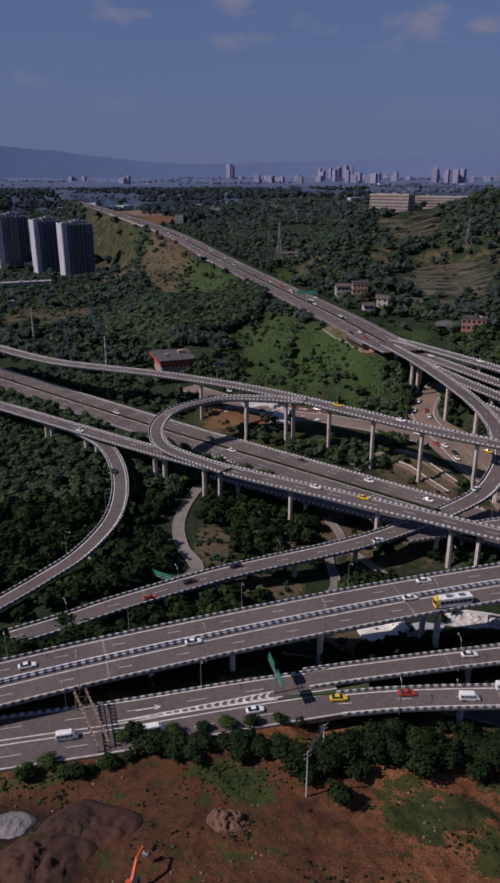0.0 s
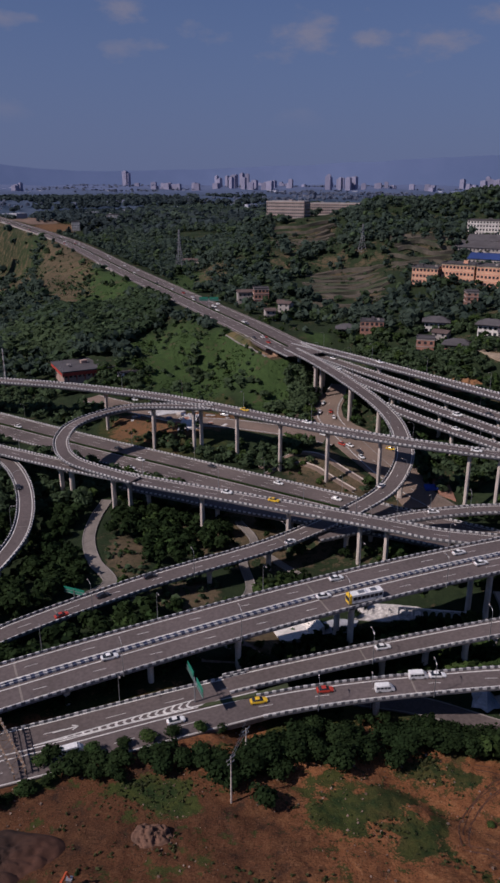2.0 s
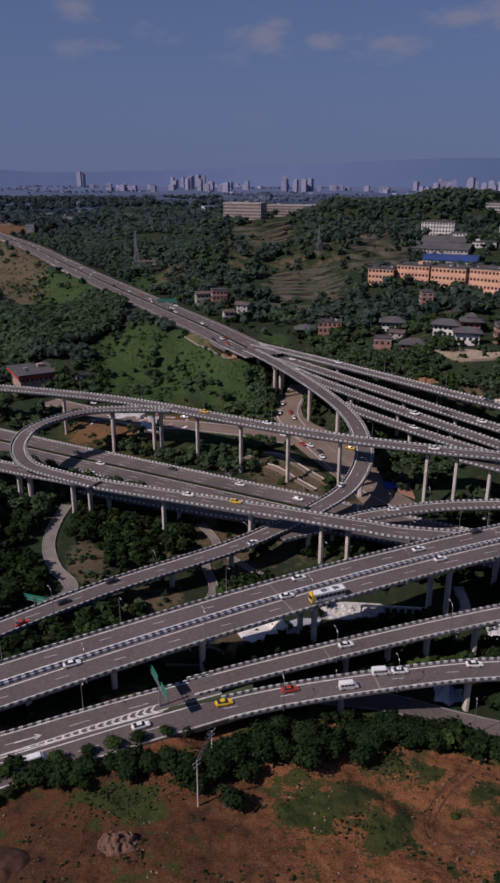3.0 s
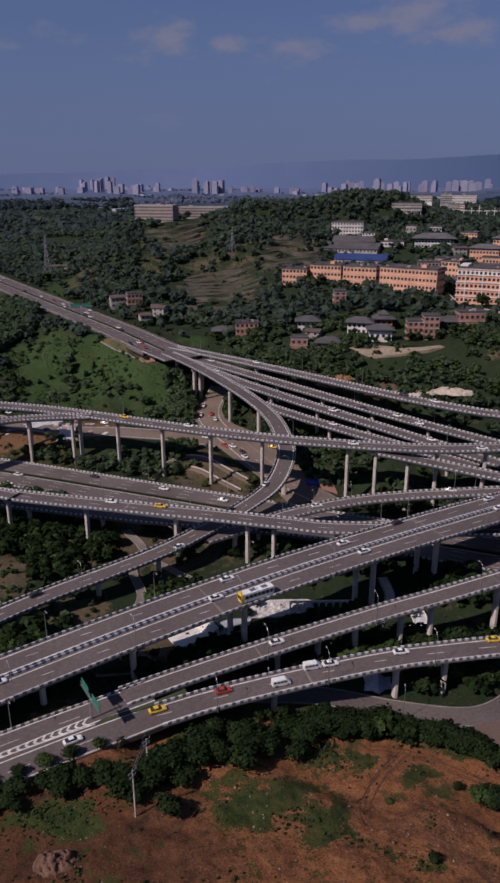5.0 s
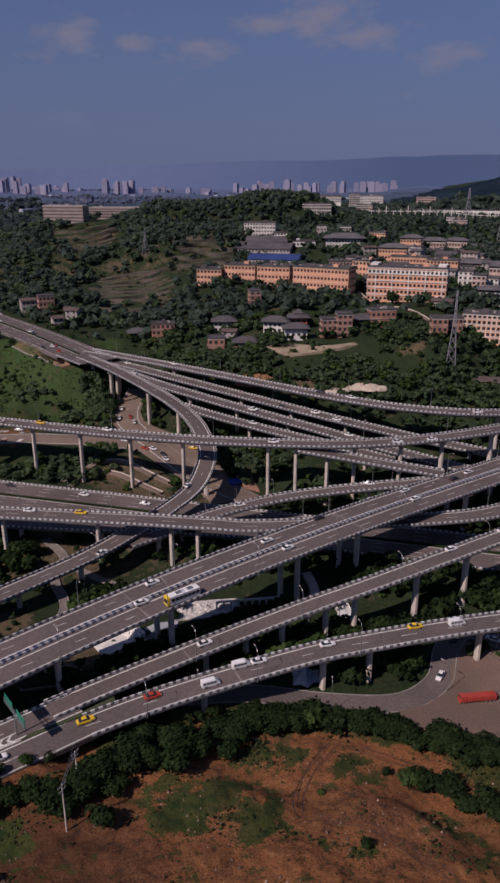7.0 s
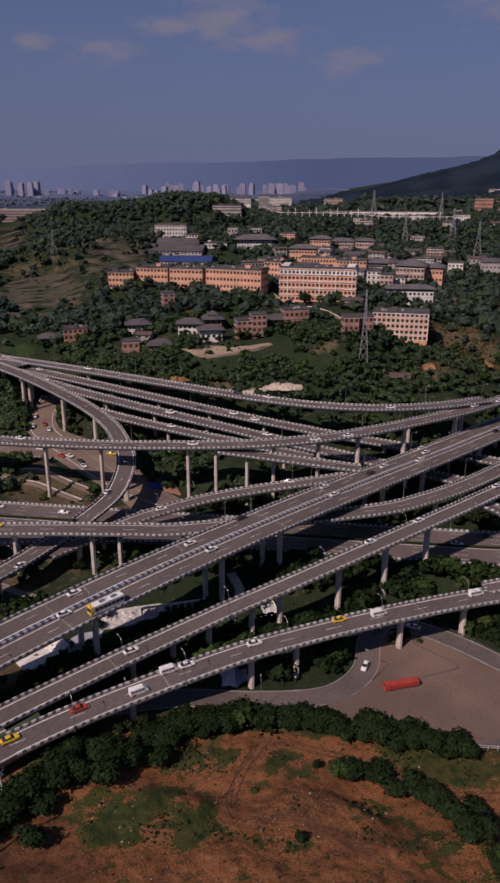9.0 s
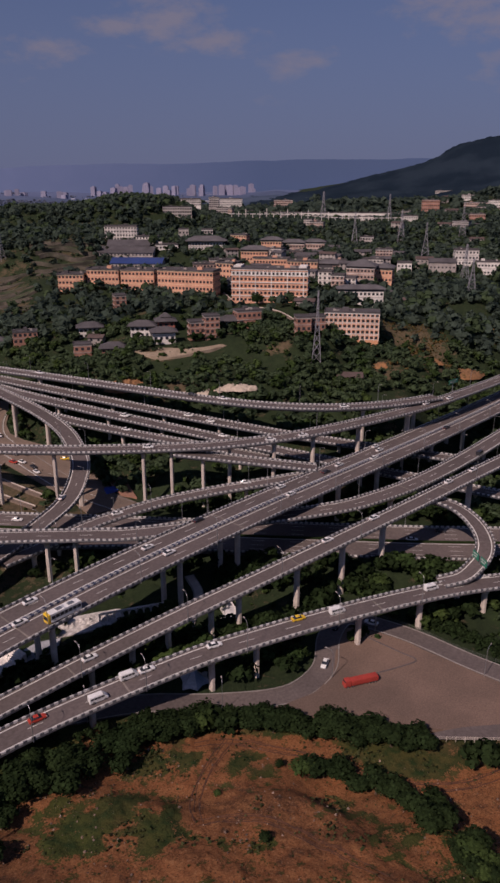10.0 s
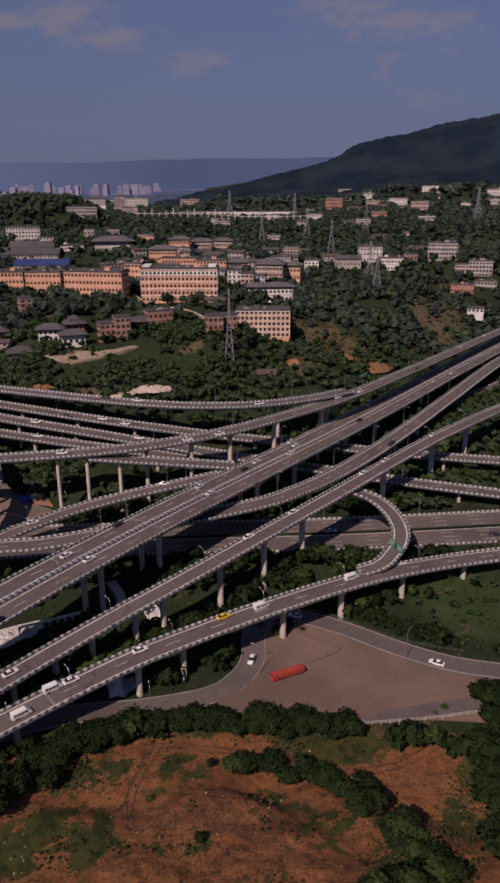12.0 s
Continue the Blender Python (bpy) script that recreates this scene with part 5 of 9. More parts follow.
def hedge_trees(places, seed, label, dark=False):
    """Bushy trees in a band, each a thing of trunk and crown."""
    rng = np.random.default_rng(seed)
    tv, tf = trunk_shape()
    made = []
    for k in range(4):
        base = thing("tree", label, "tree", "bushy trees on the near slope")
        big_mesh("trunk", tv, tf, BARK, base)
        v, lean = crown_shape(rng, 620, 0.038)
        big_mesh("crown", v, np.arange(len(v)).reshape(-1, 4), LEAF_DARK if k % 2 or dark else LEAF, base, normals=lean)
        made.append(base)
    for i, (x, y, h) in enumerate(places):
        z = float(shaped(np.array([x]), np.array([y]))[0])
        m = pose(x, y, z - 0.2, 0, 0, float(rng.uniform(0, 360))) @ Matrix.Diagonal((h * 1.55, h * 1.55, h, 1))
        if i < 4:
            made[i].matrix_basis = m
        else:
            ob = copy_thing(made[i % 4], Matrix.Identity(4))
            ob.matrix_basis = m


def band(points, step, width, seed, low, high):
    """Places scattered along a line on the ground."""
    rng = np.random.default_rng(seed)
    p, _ = along(spline([(x, y, 0) for x, y in points]), step)
    return [(float(a + rng.normal(0, width)), float(b + rng.normal(0, width)), float(rng.uniform(low, high))) for a, b, _ in p]


# ---- buildings ----
def flat_block(x, y, z, turn, w, d, h, storeys, label, wall, roof, band=None, frames=False, name="building", rim=0.8, over=0.5, upper=None, ledge_high=0.3):
    """A block with storeys of windows on its four sides, ledges and a flat rimmed roof."""
    top = thing(name, label, "building", "buildings on the hillside", (x, y, z), turn)
    SITES.append((x, y, 0.38 * math.hypot(w, d) + 0.5))
    Pile().box(0, 0, -6, w, d, 6 + h - 0.4).make("wall", wall, top)
    roof_pile = Pile().box(0, 0, h - 0.4, w + over, d + over, 0.45)
    for sx, sy, px, py in ((w + over, 0.3, 0, (d + over) / 2 - 0.15), (w + over, 0.3, 0, -(d + over) / 2 + 0.15), (0.3, d + over - 0.6, (w + over) / 2 - 0.15, 0), (0.3, d + over - 0.6, -(w + over) / 2 + 0.15, 0)):
        roof_pile.box(px, py, h + 0.05, sx, sy, rim)
    roof_pile.make("roof", roof, top)
    rng = random.Random(int(x * 7 + y))
    if w > 14:
        k = rng.uniform(-0.3, 0.3)
        Pile().box(k * w, d * 0.12, h + 0.05, min(4.0, w * 0.14), min(3.6, d * 0.4), 2.0).make("stair_head", roof if rng.random() < 0.6 else wall, top)
        for _ in range(rng.randint(1, 4)):
            Pile().box(rng.uniform(-0.42, 0.42) * w, rng.uniform(-0.3, 0.3) * d, h + 0.05, rng.uniform(1.2, 2.6), rng.uniform(1.0, 2.2), rng.uniform(0.7, 1.6)).make("roof_unit", rng.choice((PLASTER_GREY, ROOF_GREY, CONCRETE)), top)
    floor = h / storeys
    glass, ledge, frame_pile = Pile(), Pile(), Pile()
    if band and h > 9:
        Pile().box(0, 0, h - 1.0, w + over * 0.5, d + over * 0.5, 0.6).make("cornice", band, top)
    for side in range(4):
        long, deep = (w, d) if side % 2 == 0 else (d, w)
        a = side * 90
        c, s = math.cos(radians(a)), math.sin(radians(a))
        n = max(1, int(long / 2.75))
        for f in range(storeys):
            zc = f * floor
            for i in range(n):
                u = (i + 0.5) / n * long - long / 2
                v = -deep / 2 - 0.0
                gw, gh = min(1.75, long / n * 0.6), min(1.75, floor * 0.5)
                glass.box(u * c - v * s, u * s + v * c, zc + floor * 0.3, gw, 0.12, gh, a)
                if frames and side == 0:
                    frame_pile.box(u * c - (v - 0.2) * s + 0, u * s + (v - 0.2) * c, zc + floor * 0.2, gw + 1.1, 0.45, 0.30, a)
            if f and band:
                v = -deep / 2 - 0.12
                ledge.box(-v * s, v * c, zc - 0.12, long + 0.4, 0.34 if ledge_high < 0.5 else 0.9, ledge_high, a)
        if frames and side == 0:
            for i in range(n + 1):
                u = i / n * long - long / 2
                v = -deep / 2 - 0.2
                frame_pile.box(u * c - v * s, u * s + v * c, 0, 0.34, 0.5, h - 0.5, a)
    tagged(glass.make("window", GLASS, top, "dark window panes"), kind="stuff")
    if ledge.v:
        tagged(ledge.make("ledge", band, top), kind="stuff")
    if frame_pile.v:
        tagged(frame_pile.make("facade_frame", PLASTER if wall is APRICOT else wall, top), kind="stuff")
    if upper:
        Pile().box(0, 0, h - floor * 1.02, w + 0.5, d + 0.5, floor * 0.62).make("upper_band", upper, top, "white top storey band")
        strip, posts = Pile(), Pile()
        n = int(w / 2.75)
        for i in range(n):
            u = (i + 0.5) / n * w - w / 2
            strip.box(u, -d / 2 - 0.27, h - floor * 0.86, 1.5, 0.12, floor * 0.36)
            if i % 4 == 1:
                posts.box(u + w / n / 2, -d / 2 - 0.3, 0, 0.55, 0.5, h - floor)
        tagged(strip.make("window", GLASS, top, "dark window panes"), kind="stuff")
        tagged(posts.make("pilaster", upper, top, "white pilasters"), kind="stuff")
        for k in (-1, 1):
            Pile().box(k * w * 0.43, 0, h, w * 0.1, d * 0.9, 1.7).make("corner_turret", upper, top, "white corner turret")
    return top


def pitched(x, y, z, turn, w, d, h, storeys, label, wall, roof, rise=0.30, name="house", over=0.8):
    """A house or shed with a pitched roof along its length."""
    top = thing(name, label, "house", "houses on the hillside", (x, y, z), turn)
    SITES.append((x, y, 0.38 * math.hypot(w, d) + 0.5))
    eave = max(2.2, h - d * rise * 0.5)
    Pile().box(0, 0, -5, w, d, 5 + eave).make("wall", wall, top)
    hw, hd, r = w / 2 + over, d / 2 + over, d * rise * 0.5 + 0.3
    e = eave - 0.1
    v = [(-hw, -hd, e), (hw, -hd, e), (hw, 0, e + r), (-hw, 0, e + r), (-hw, hd, e), (hw, hd, e),
         (-hw, -hd, e + 0.25), (hw, -hd, e + 0.25), (hw, 0, e + r + 0.25), (-hw, 0, e + r + 0.25), (-hw, hd, e + 0.25), (hw, hd, e + 0.25)]
    f = [(6, 7, 8, 9), (9, 8, 11, 10), (3, 2, 1, 0), (4, 5, 2, 3), (0, 1, 7, 6), (10, 11, 5, 4), (0, 6, 9, 3), (3, 9, 10, 4), (1, 2, 8, 7), (2, 5, 11, 8)]
    mesh_object("roof", v, f, roof, top)
    gables = Pile()
    gables.v = [(-w / 2, -d / 2, eave - 0.1), (-w / 2, d / 2, eave - 0.1), (-w / 2, 0, eave + r - 0.25), (w / 2, -d / 2, eave - 0.1), (w / 2, d / 2, eave - 0.1), (w / 2, 0, eave + r - 0.25)]
    gables.f = [(0, 2, 1), (3, 4, 5), (0, 3, 5, 2), (1, 2, 5, 4), (0, 1, 4, 3)]
    gables.make("gable", wall, top)
    glass = Pile()
    n = max(1, int(w / 3.4))
    for f_ in range(storeys):
        for i in range(n):
            glass.box((i + 0.5) / n * w - w / 2, -d / 2 - 0.01, f_ * eave / storeys + 0.9, 1.4, 0.12, min(1.5, eave / storeys * 0.55))
            glass.box((i + 0.5) / n * w - w / 2, d / 2 + 0.01, f_ * eave / storeys + 0.9, 1.4, 0.12, min(1.5, eave / storeys * 0.55))
    tagged(glass.make("window", GLASS, top, "dark window panes"), kind="stuff")
    return top


def hip_roof(top, w, d, h, roof, rise=0.42, over=1.6):
    """A hipped roof with deep eaves set over a block."""
    hw, hd = w / 2 + over, d / 2 + over
    r, e = min(hw, hd) * rise, h + 0.9
    rx, ry = max(0.3, hw - hd * 0.9), max(0.3, hd - hw * 0.9)
    v = [(-hw, -hd, e), (hw, -hd, e), (hw, hd, e), (-hw, hd, e), (-hw, -hd, e + 0.3), (hw, -hd, e + 0.3), (hw, hd, e + 0.3), (-hw, hd, e + 0.3),
         (-rx, -ry, e + r), (rx, -ry, e + r), (rx, ry, e + r), (-rx, ry, e + r)]
    f = [(3, 2, 1, 0), (0, 1, 5, 4), (1, 2, 6, 5), (2, 3, 7, 6), (3, 0, 4, 7), (4, 5, 9, 8), (5, 6, 10, 9), (6, 7, 11, 10), (7, 4, 8, 11), (8, 9, 10, 11)]
    mesh_object("hip_roof", v, f, roof, top, "hipped grey roof with deep eaves")


def ORANGE_BLOCK(*a):
    return flat_block(*a, BRICK_ORANGE, ROOF_GREY, PLASTER_CREAM, over=1.2)


def MIXED_BLOCK(*a):
    return flat_block(*a, BRICK_ORANGE, ROOF_GREY, PLASTER, over=0.8, upper=PLASTER, ledge_high=0.55)


def PINK_BLOCK(*a):
    return flat_block(*a, PLASTER_PINK, ROOF_GREY, PLASTER, over=0.8)


def WHITE_BLOCK(*a):
    return flat_block(*a, PLASTER, ROOF_GREY, PLASTER_GREY)


def PALE_BLOCK(*a):
    return flat_block(*a, PLASTER_PALE, ROOF_PALE, PLASTER_PINK)


def GREY_BLOCK(*a):
    return flat_block(*a, PLASTER_GREY, ROOF_GREY, PLASTER)


def CREAM_BLOCK(*a):
    return flat_block(*a, APRICOT, ROOF_GREY, PLASTER, frames=True)


def BRICK_HOUSE(*a):
    return flat_block(*a, BRICK_RED, ROOF_GREY, PLASTER_GREY, name="brick_house", rim=0.6)


def TILE_HOUSE(*a):
    return pitched(*a, PLASTER_GREY, ROOF_TILE)


def SHED_GREY(*a):
    return pitched(*a, PLASTER_GREY, ROOF_GREY, 0.36, "works_shed")


def SHED_BLUE(*a):
    return pitched(*a, PLASTER_GREY, ROOF_BLUE, 0.36, "works_shed")


def HIP_HOUSE(wall, x, y, z, turn, w, d, h, storeys, label):
    """A village house under a deep dark hipped roof."""
    top = flat_block(x, y, z, turn, w, d, h - 2.2, storeys, label, wall, ROOF_GREY, name="village_house", rim=0.3)
    hip_roof(top, w, d, h - 2.7, ROOF_GREY, 0.5, 1.9)
    return top


def RED_HALL(x, y, z, turn, w, d, h, storeys, label):
    top = flat_block(x, y, z, turn, w, d, h, storeys, label, PLASTER_PINK, ROOF_GREY, name="roadside_hall", over=3.0, rim=0.3)
    Pile().box(0, 0, h - 2.6, w + 2.6, d + 2.6, 2.0).make("fascia", RED_PAINT, top, "red painted fascia")
    for i in range(6):
        Pile().box(-w / 2 + (i + 0.5) * w / 6, -d / 2 - 0.4, 0, 0.5, 0.5, h - 2.4).make("column", RED_PAINT, top)
    return top


def TOWER(x, y, z, turn, w, d, h, storeys, label):
    """A residential high-rise of slim fins, balconies and a stepped top."""
    top = thing("high_rise", label, "tower block", "high-rises in the valley", (x, y, z), turn)
    SITES.append((x, y, 30))
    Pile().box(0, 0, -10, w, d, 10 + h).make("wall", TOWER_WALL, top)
    # sun side painted in: pale gable against a darkened wall
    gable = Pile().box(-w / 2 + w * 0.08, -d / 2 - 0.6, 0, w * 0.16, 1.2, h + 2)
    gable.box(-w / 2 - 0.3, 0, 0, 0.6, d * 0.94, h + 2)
    gable.make("gable", TOWER_GABLE, top, "gable painted pale as if sunlit")
    glass, slab = Pile(), Pile()
    for i in range(8):
        Pile().box(-w * 0.26 + i * w * 0.105, -d / 2 - 0.7, 0, 0.9 if i % 2 else 1.7, 1.4, h + 1).make("fin", TOWER_FIN, top)
    for f in range(storeys):
        zc = f * h / storeys
        for i in range(4):
            glass.box(-w * 0.05 + i * w * 0.145, -d / 2 - 0.05, zc + 0.9, w * 0.10, 0.3, 1.6)
        slab.box(w * 0.17, -d / 2 - 0.35, zc, w * 0.6, 0.8, 0.35)
    tagged(glass.make("window", GLASS, top, "dark window panes"), kind="stuff")
    tagged(slab.make("balcony", TOWER_FIN, top), kind="stuff")
    crown = Pile().box(w * 0.1, 0, h, w * 0.5, d * 0.6, 4.5).box(-w * 0.3, 0, h, w * 0.25, d * 0.5, 3.0).box(w * 0.1, 0, h + 4.5, w * 0.2, d * 0.3, 2.5)
    crown.make("roof_house", TOWER_FIN, top)
    return top


APRICOT = material("apricot_plaster", (0.84, 0.42, 0.23), 0.8, amount=0.2, scale=0.15, fine=1.5)
PLASTER_PALE = material("pale_pink_plaster", (0.36, 0.305, 0.29), 0.8, amount=0.2, scale=0.15, fine=1.5)
ROOF_PALE = material("pale_roof", (0.42, 0.38, 0.37), 0.8, amount=0.25, scale=0.12)
PLASTER_PINK = material("pink_plaster", (0.44, 0.31, 0.265), 0.8, amount=0.3, scale=0.15, fine=1.5)
RED_BRICK_BRIGHT = material("bright_red_wall", (0.42, 0.15, 0.11), 0.85, other=(0.30, 0.12, 0.09), scale=0.2, fine=1.5)
ROOF_SLATE = material("slate_grey_roof", (0.125, 0.118, 0.125), 0.75, amount=0.3, scale=0.15)
# gable and wall tones carry the sun and shade sides
TOWER_GABLE = material("sunlit_tone_gable", (0.46, 0.46, 0.52), 0.85, amount=0.15, scale=0.1)
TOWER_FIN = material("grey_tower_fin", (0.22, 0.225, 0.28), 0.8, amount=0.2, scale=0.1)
TOWER_WALL = material("shaded_tone_tower_wall", (0.11, 0.115, 0.155), 0.7, amount=0.2, scale=0.1)

ORANGE_BLOCK(277, 475, 57.5, -52, 44.0, 16.0, 20.5, 4, "long orange-tiled four-storey works building with a flat grey roof")
ORANGE_BLOCK(256, 514, 60.4, -44, 26.4, 15.0, 15.7, 3, "orange-tiled three-storey works building with a flat grey roof")
ORANGE_BLOCK(235, 532, 62.0, -40, 24.8, 15.0, 14.4, 3, "orange-tiled three-storey works building beside its twin")
ORANGE_BLOCK(212, 542, 60.4, -35, 19.6, 13.0, 12.7, 3, "small orange works building at the end of the row")
SHED_GREY(308, 643, 71.8, -40, 54.5, 26.0, 11.2, 2, "wide grey-roofed works shed behind the orange blocks")
SHED_BLUE(300, 604, 64.2, -40, 46.0, 22.0, 11.6, 2, "works shed with a bright blue sheet roof")
WHITE_BLOCK(327, 693, 85.3, -35, 32.1, 14.0, 14.1, 4, "white four-storey block with rows of dark windows")
WHITE_BLOCK(342, 666, 83.8, -37, 21.5, 10.0, 6.4, 2, "low white wing beside the white block")
ORANGE_BLOCK(324, 492, 62.5, -63, 15.6, 14.0, 17.1, 4, "narrow orange block set back from the works")
MIXED_BLOCK(312, 419, 58.3, -43, 53.8, 18.0, 23.8, 5, "large five-storey block, white above and orange below")
hip_roof(ORANGE_BLOCK(402, 565, 66.0, -43, 24.9, 14.0, 14.7, 3, "orange three-storey block with an overhanging roof"), 24.9, 14.0, 14.7, ROOF_SLATE)
hip_roof(ORANGE_BLOCK(438, 587, 73.6, -45, 19.5, 12.0, 13.3, 3, "tall orange block behind the works"), 19.5, 12.0, 13.3, ROOF_SLATE)
hip_roof(PINK_BLOCK(469, 592, 72.6, -46, 23.1, 12.0, 10.5, 2, "pink and white block with a flat grey roof"), 23.1, 12.0, 10.5, ROOF_SLATE)
ORANGE_BLOCK(401, 537, 63.9, -45, 33.0, 10.0, 11.9, 2, "orange terrace block stepping behind the large block")
ORANGE_BLOCK(401, 492, 63.7, -47, 25.5, 12.0, 13.2, 3, "orange wing behind the large block")
SHED_GREY(455, 556, 68.2, -47, 22.0, 14.0, 8.5, 2, "dark grey roofed shed among orange blocks")
hip_roof(PINK_BLOCK(500, 595, 70.7, -48, 20.8, 12.0, 11.4, 2, "pale block with an overhanging grey roof"), 20.8, 12.0, 11.4, ROOF_SLATE)
SHED_GREY(525, 598, 70.2, -37, 16.9, 12.0, 8.2, 1, "grey roofed shed at the edge of the works")
hip_roof(PINK_BLOCK(429, 489, 63.8, -49, 23.1, 12.0, 8.7, 2, "pink block with a white ledge"), 23.1, 12.0, 8.7, ROOF_SLATE)
WHITE_BLOCK(375, 432, 61.2, -49, 10.7, 10.0, 13.8, 4, "crowded white balconied housing block")
PINK_BLOCK(373, 415, 58.6, -50, 9.6, 10.0, 15.2, 4, "crowded pink and white housing block")
hip_roof(PINK_BLOCK(420, 439, 60.8, -52, 22.4, 20.0, 14.4, 3, "pale block under a broad grey roof"), 22.4, 20.0, 14.4, ROOF_SLATE)
hip_roof(ORANGE_BLOCK(440, 433, 56.6, -53, 14.3, 16.0, 16.6, 3, "orange side wing under a broad grey roof"), 14.3, 16.0, 16.6, ROOF_SLATE)
ORANGE_BLOCK(322, 494, 62.5, -41, 9.0, 10.0, 14.0, 3, "narrow orange block beside a lane")
PINK_BLOCK(341, 554, 64.3, -28, 23.5, 12.0, 8.6, 2, "low brown block behind the orange row")
SHED_GREY(299, 653, 73.2, -31, 31.1, 24.0, 8.0, 1, "broad low works shed with a dark roof")
SHED_GREY(319, 660, 79.7, -32, 39.8, 26.0, 8.1, 1, "broad dark-roofed works shed on the plateau")
SHED_GREY(317, 617, 67.3, -35, 35.9, 20.0, 6.9, 1, "dark grey works shed beside the blue roof")
GREY_BLOCK(384, 667, 83.9, -30, 10.2, 9.0, 12.0, 2, "grey house under trees on the plateau")
GREY_BLOCK(428, 692, 84.0, -32, 12.1, 10.0, 9.3, 2, "grey square house on the plateau")
TILE_HOUSE(308, 375, 58.3, -47, 12.9, 8.0, 7.5, 1, "grey-roofed shed by the lane")
hip_roof(WHITE_BLOCK(365, 382, 57.1, -38, 32.0, 10.0, 9.7, 2, "white two-storey house with a dark roof"), 32.0, 10.0, 9.7, ROOF_SLATE)
CREAM_BLOCK(313, 334, 45.0, -43.5, 34.0, 12.0, 17.5, 5, "cream five-storey apartment block with framed windows")
BRICK_HOUSE(268, 328, 51.1, -29, 8.8, 9.0, 13.3, 3, "three-storey bare brick house")
BRICK_HOUSE(282, 331, 50.7, -31, 8.3, 9.0, 12.3, 3, "narrow three-storey brick house")
TILE_HOUSE(273, 291, 31.5, -40, 13.5, 10.0, 5.6, 1, "low grey-roofed farm shed above the ramps")
HIP_HOUSE(BRICK_RED, 176, 392, 40.5, -30, 14.0, 9.0, 7.2, 2, "brown farmhouse with a flat tiled roof")
HIP_HOUSE(PLASTER, 202, 405, 47.3, -34, 14.6, 9.0, 8.9, 2, "low farmhouse with a dark tiled roof")
HIP_HOUSE(PLASTER, 204, 382, 47.7, -23, 13.3, 8.0, 8.0, 1, "white farmhouse with a grey tiled roof")
red_house = HIP_HOUSE(RED_BRICK_BRIGHT, 217, 403, 48.2, -23, 10.5, 9.0, 9.8, 2, "red house with a two-tiered tiled roof among trees")
hip_roof(red_house, 4.6, 4.2, 9.4, ROOF_GREY, 0.8, 1.2)
Pile().box(0, 0, 8.0, 4.6, 4.2, 2.6).make("roof_turret", RED_BRICK_BRIGHT, red_house)
BRICK_HOUSE(224, 377, 47.7, -19, 9.3, 9.0, 11.2, 3, "bare brick three-storey house")
BRICK_HOUSE(231, 371, 47.7, -20, 9.0, 9.0, 14.9, 4, "taller bare brick house with a roof room")
HIP_HOUSE(PLASTER_GREY, 250, 379, 50.1, -25, 11.4, 9.0, 8.4, 2, "grey-roofed house on the slope")
BRICK_HOUSE(260, 374, 51.6, -15, 15.8, 9.0, 11.3, 2, "pinkish brick house on the slope")
PINK_BLOCK(359, 556, 64.5, -28, 22.6, 10.0, 10.7, 2, "low pink building behind the works")
WHITE_BLOCK(344, 631, 79.5, -26, 21.2, 14.0, 5.1, 1, "long low white building")
hip_roof(WHITE_BLOCK(378, 613, 78.8, -29, 34.8, 16.0, 8.0, 2, "white hall with a wide grey roof"), 34.8, 16.0, 8.0, ROOF_SLATE, 0.42, 3.0)
GREY_BLOCK(439, 776, 103.6, -30, 33.7, 16.0, 11.1, 3, "grey block on the hilltop")
WHITE_BLOCK(546, 941, 111.6, -30, 44.2, 16.0, 9.7, 3, "long white block on the hilltop")
WHITE_BLOCK(929, 1400, 83.9, -26, 48.9, 16.0, 30.5, 6, "tall white block on the hilltop")
PINK_BLOCK(992, 1291, 84.9, -33, 38.9, 16.0, 27.5, 6, "brown block on the hilltop")
GREY_BLOCK(618, 978, 108.1, -27, 14.5, 14.0, 14.4, 5, "grey tower block on the hilltop")
SHED_GREY(544, 462, 58.5, -42, 24.5, 16.0, 15.2, 2, "grey-roofed hall among trees")
WHITE_BLOCK(574, 459, 61.7, -41, 21.9, 13.0, 19.3, 4, "white stepped building with turrets")
WHITE_BLOCK(580, 437, 58.7, -43, 21.0, 12.0, 12.7, 2, "white wing with long windows")
WHITE_BLOCK(509, 476, 59.7, -47, 13.3, 9.0, 11.4, 2, "small white house among trees")
TILE_HOUSE(540, 480, 64.6, -48, 15.3, 10.0, 9.6, 2, "house with a tiled roof among trees")
BRICK_HOUSE(596, 427, 62.4, -49, 13.2, 9.0, 11.7, 2, "small brick house above the road")
GREY_BLOCK(623, 409, 68.5, -52, 27.5, 14.0, 15.8, 4, "grey concrete block under construction")
PINK_BLOCK(607, 376, 56.2, -53, 11.6, 10.0, 11.3, 3, "pink house on the wooded slope")
GREY_BLOCK(616, 362, 56.7, -55, 21.0, 11.0, 14.2, 4, "stacked grey apartment block")
BRICK_HOUSE(584, 359, 43.4, -58, 20.4, 9.0, 9.0, 1, "low red brick house in trees")
GREY_BLOCK(606, 349, 46.4, -60, 19.5, 9.0, 8.1, 2, "grey house in trees")
WHITE_BLOCK(529, 311, 39.1, -60, 12.8, 9.0, 3.6, 1, "low white shed above the road")
GREY_BLOCK(595, 617, 71.3, -44, 15.6, 10.0, 12.5, 3, "lone grey house on the wooded slope")
WHITE_BLOCK(1378, 1235, 111.3, -48, 40.9, 20.0, 12.9, 3, "white block on the far slope")
GREY_BLOCK(1372, 1175, 111.8, -49, 42.5, 18.0, 20.0, 4, "large pale block on the far slope")
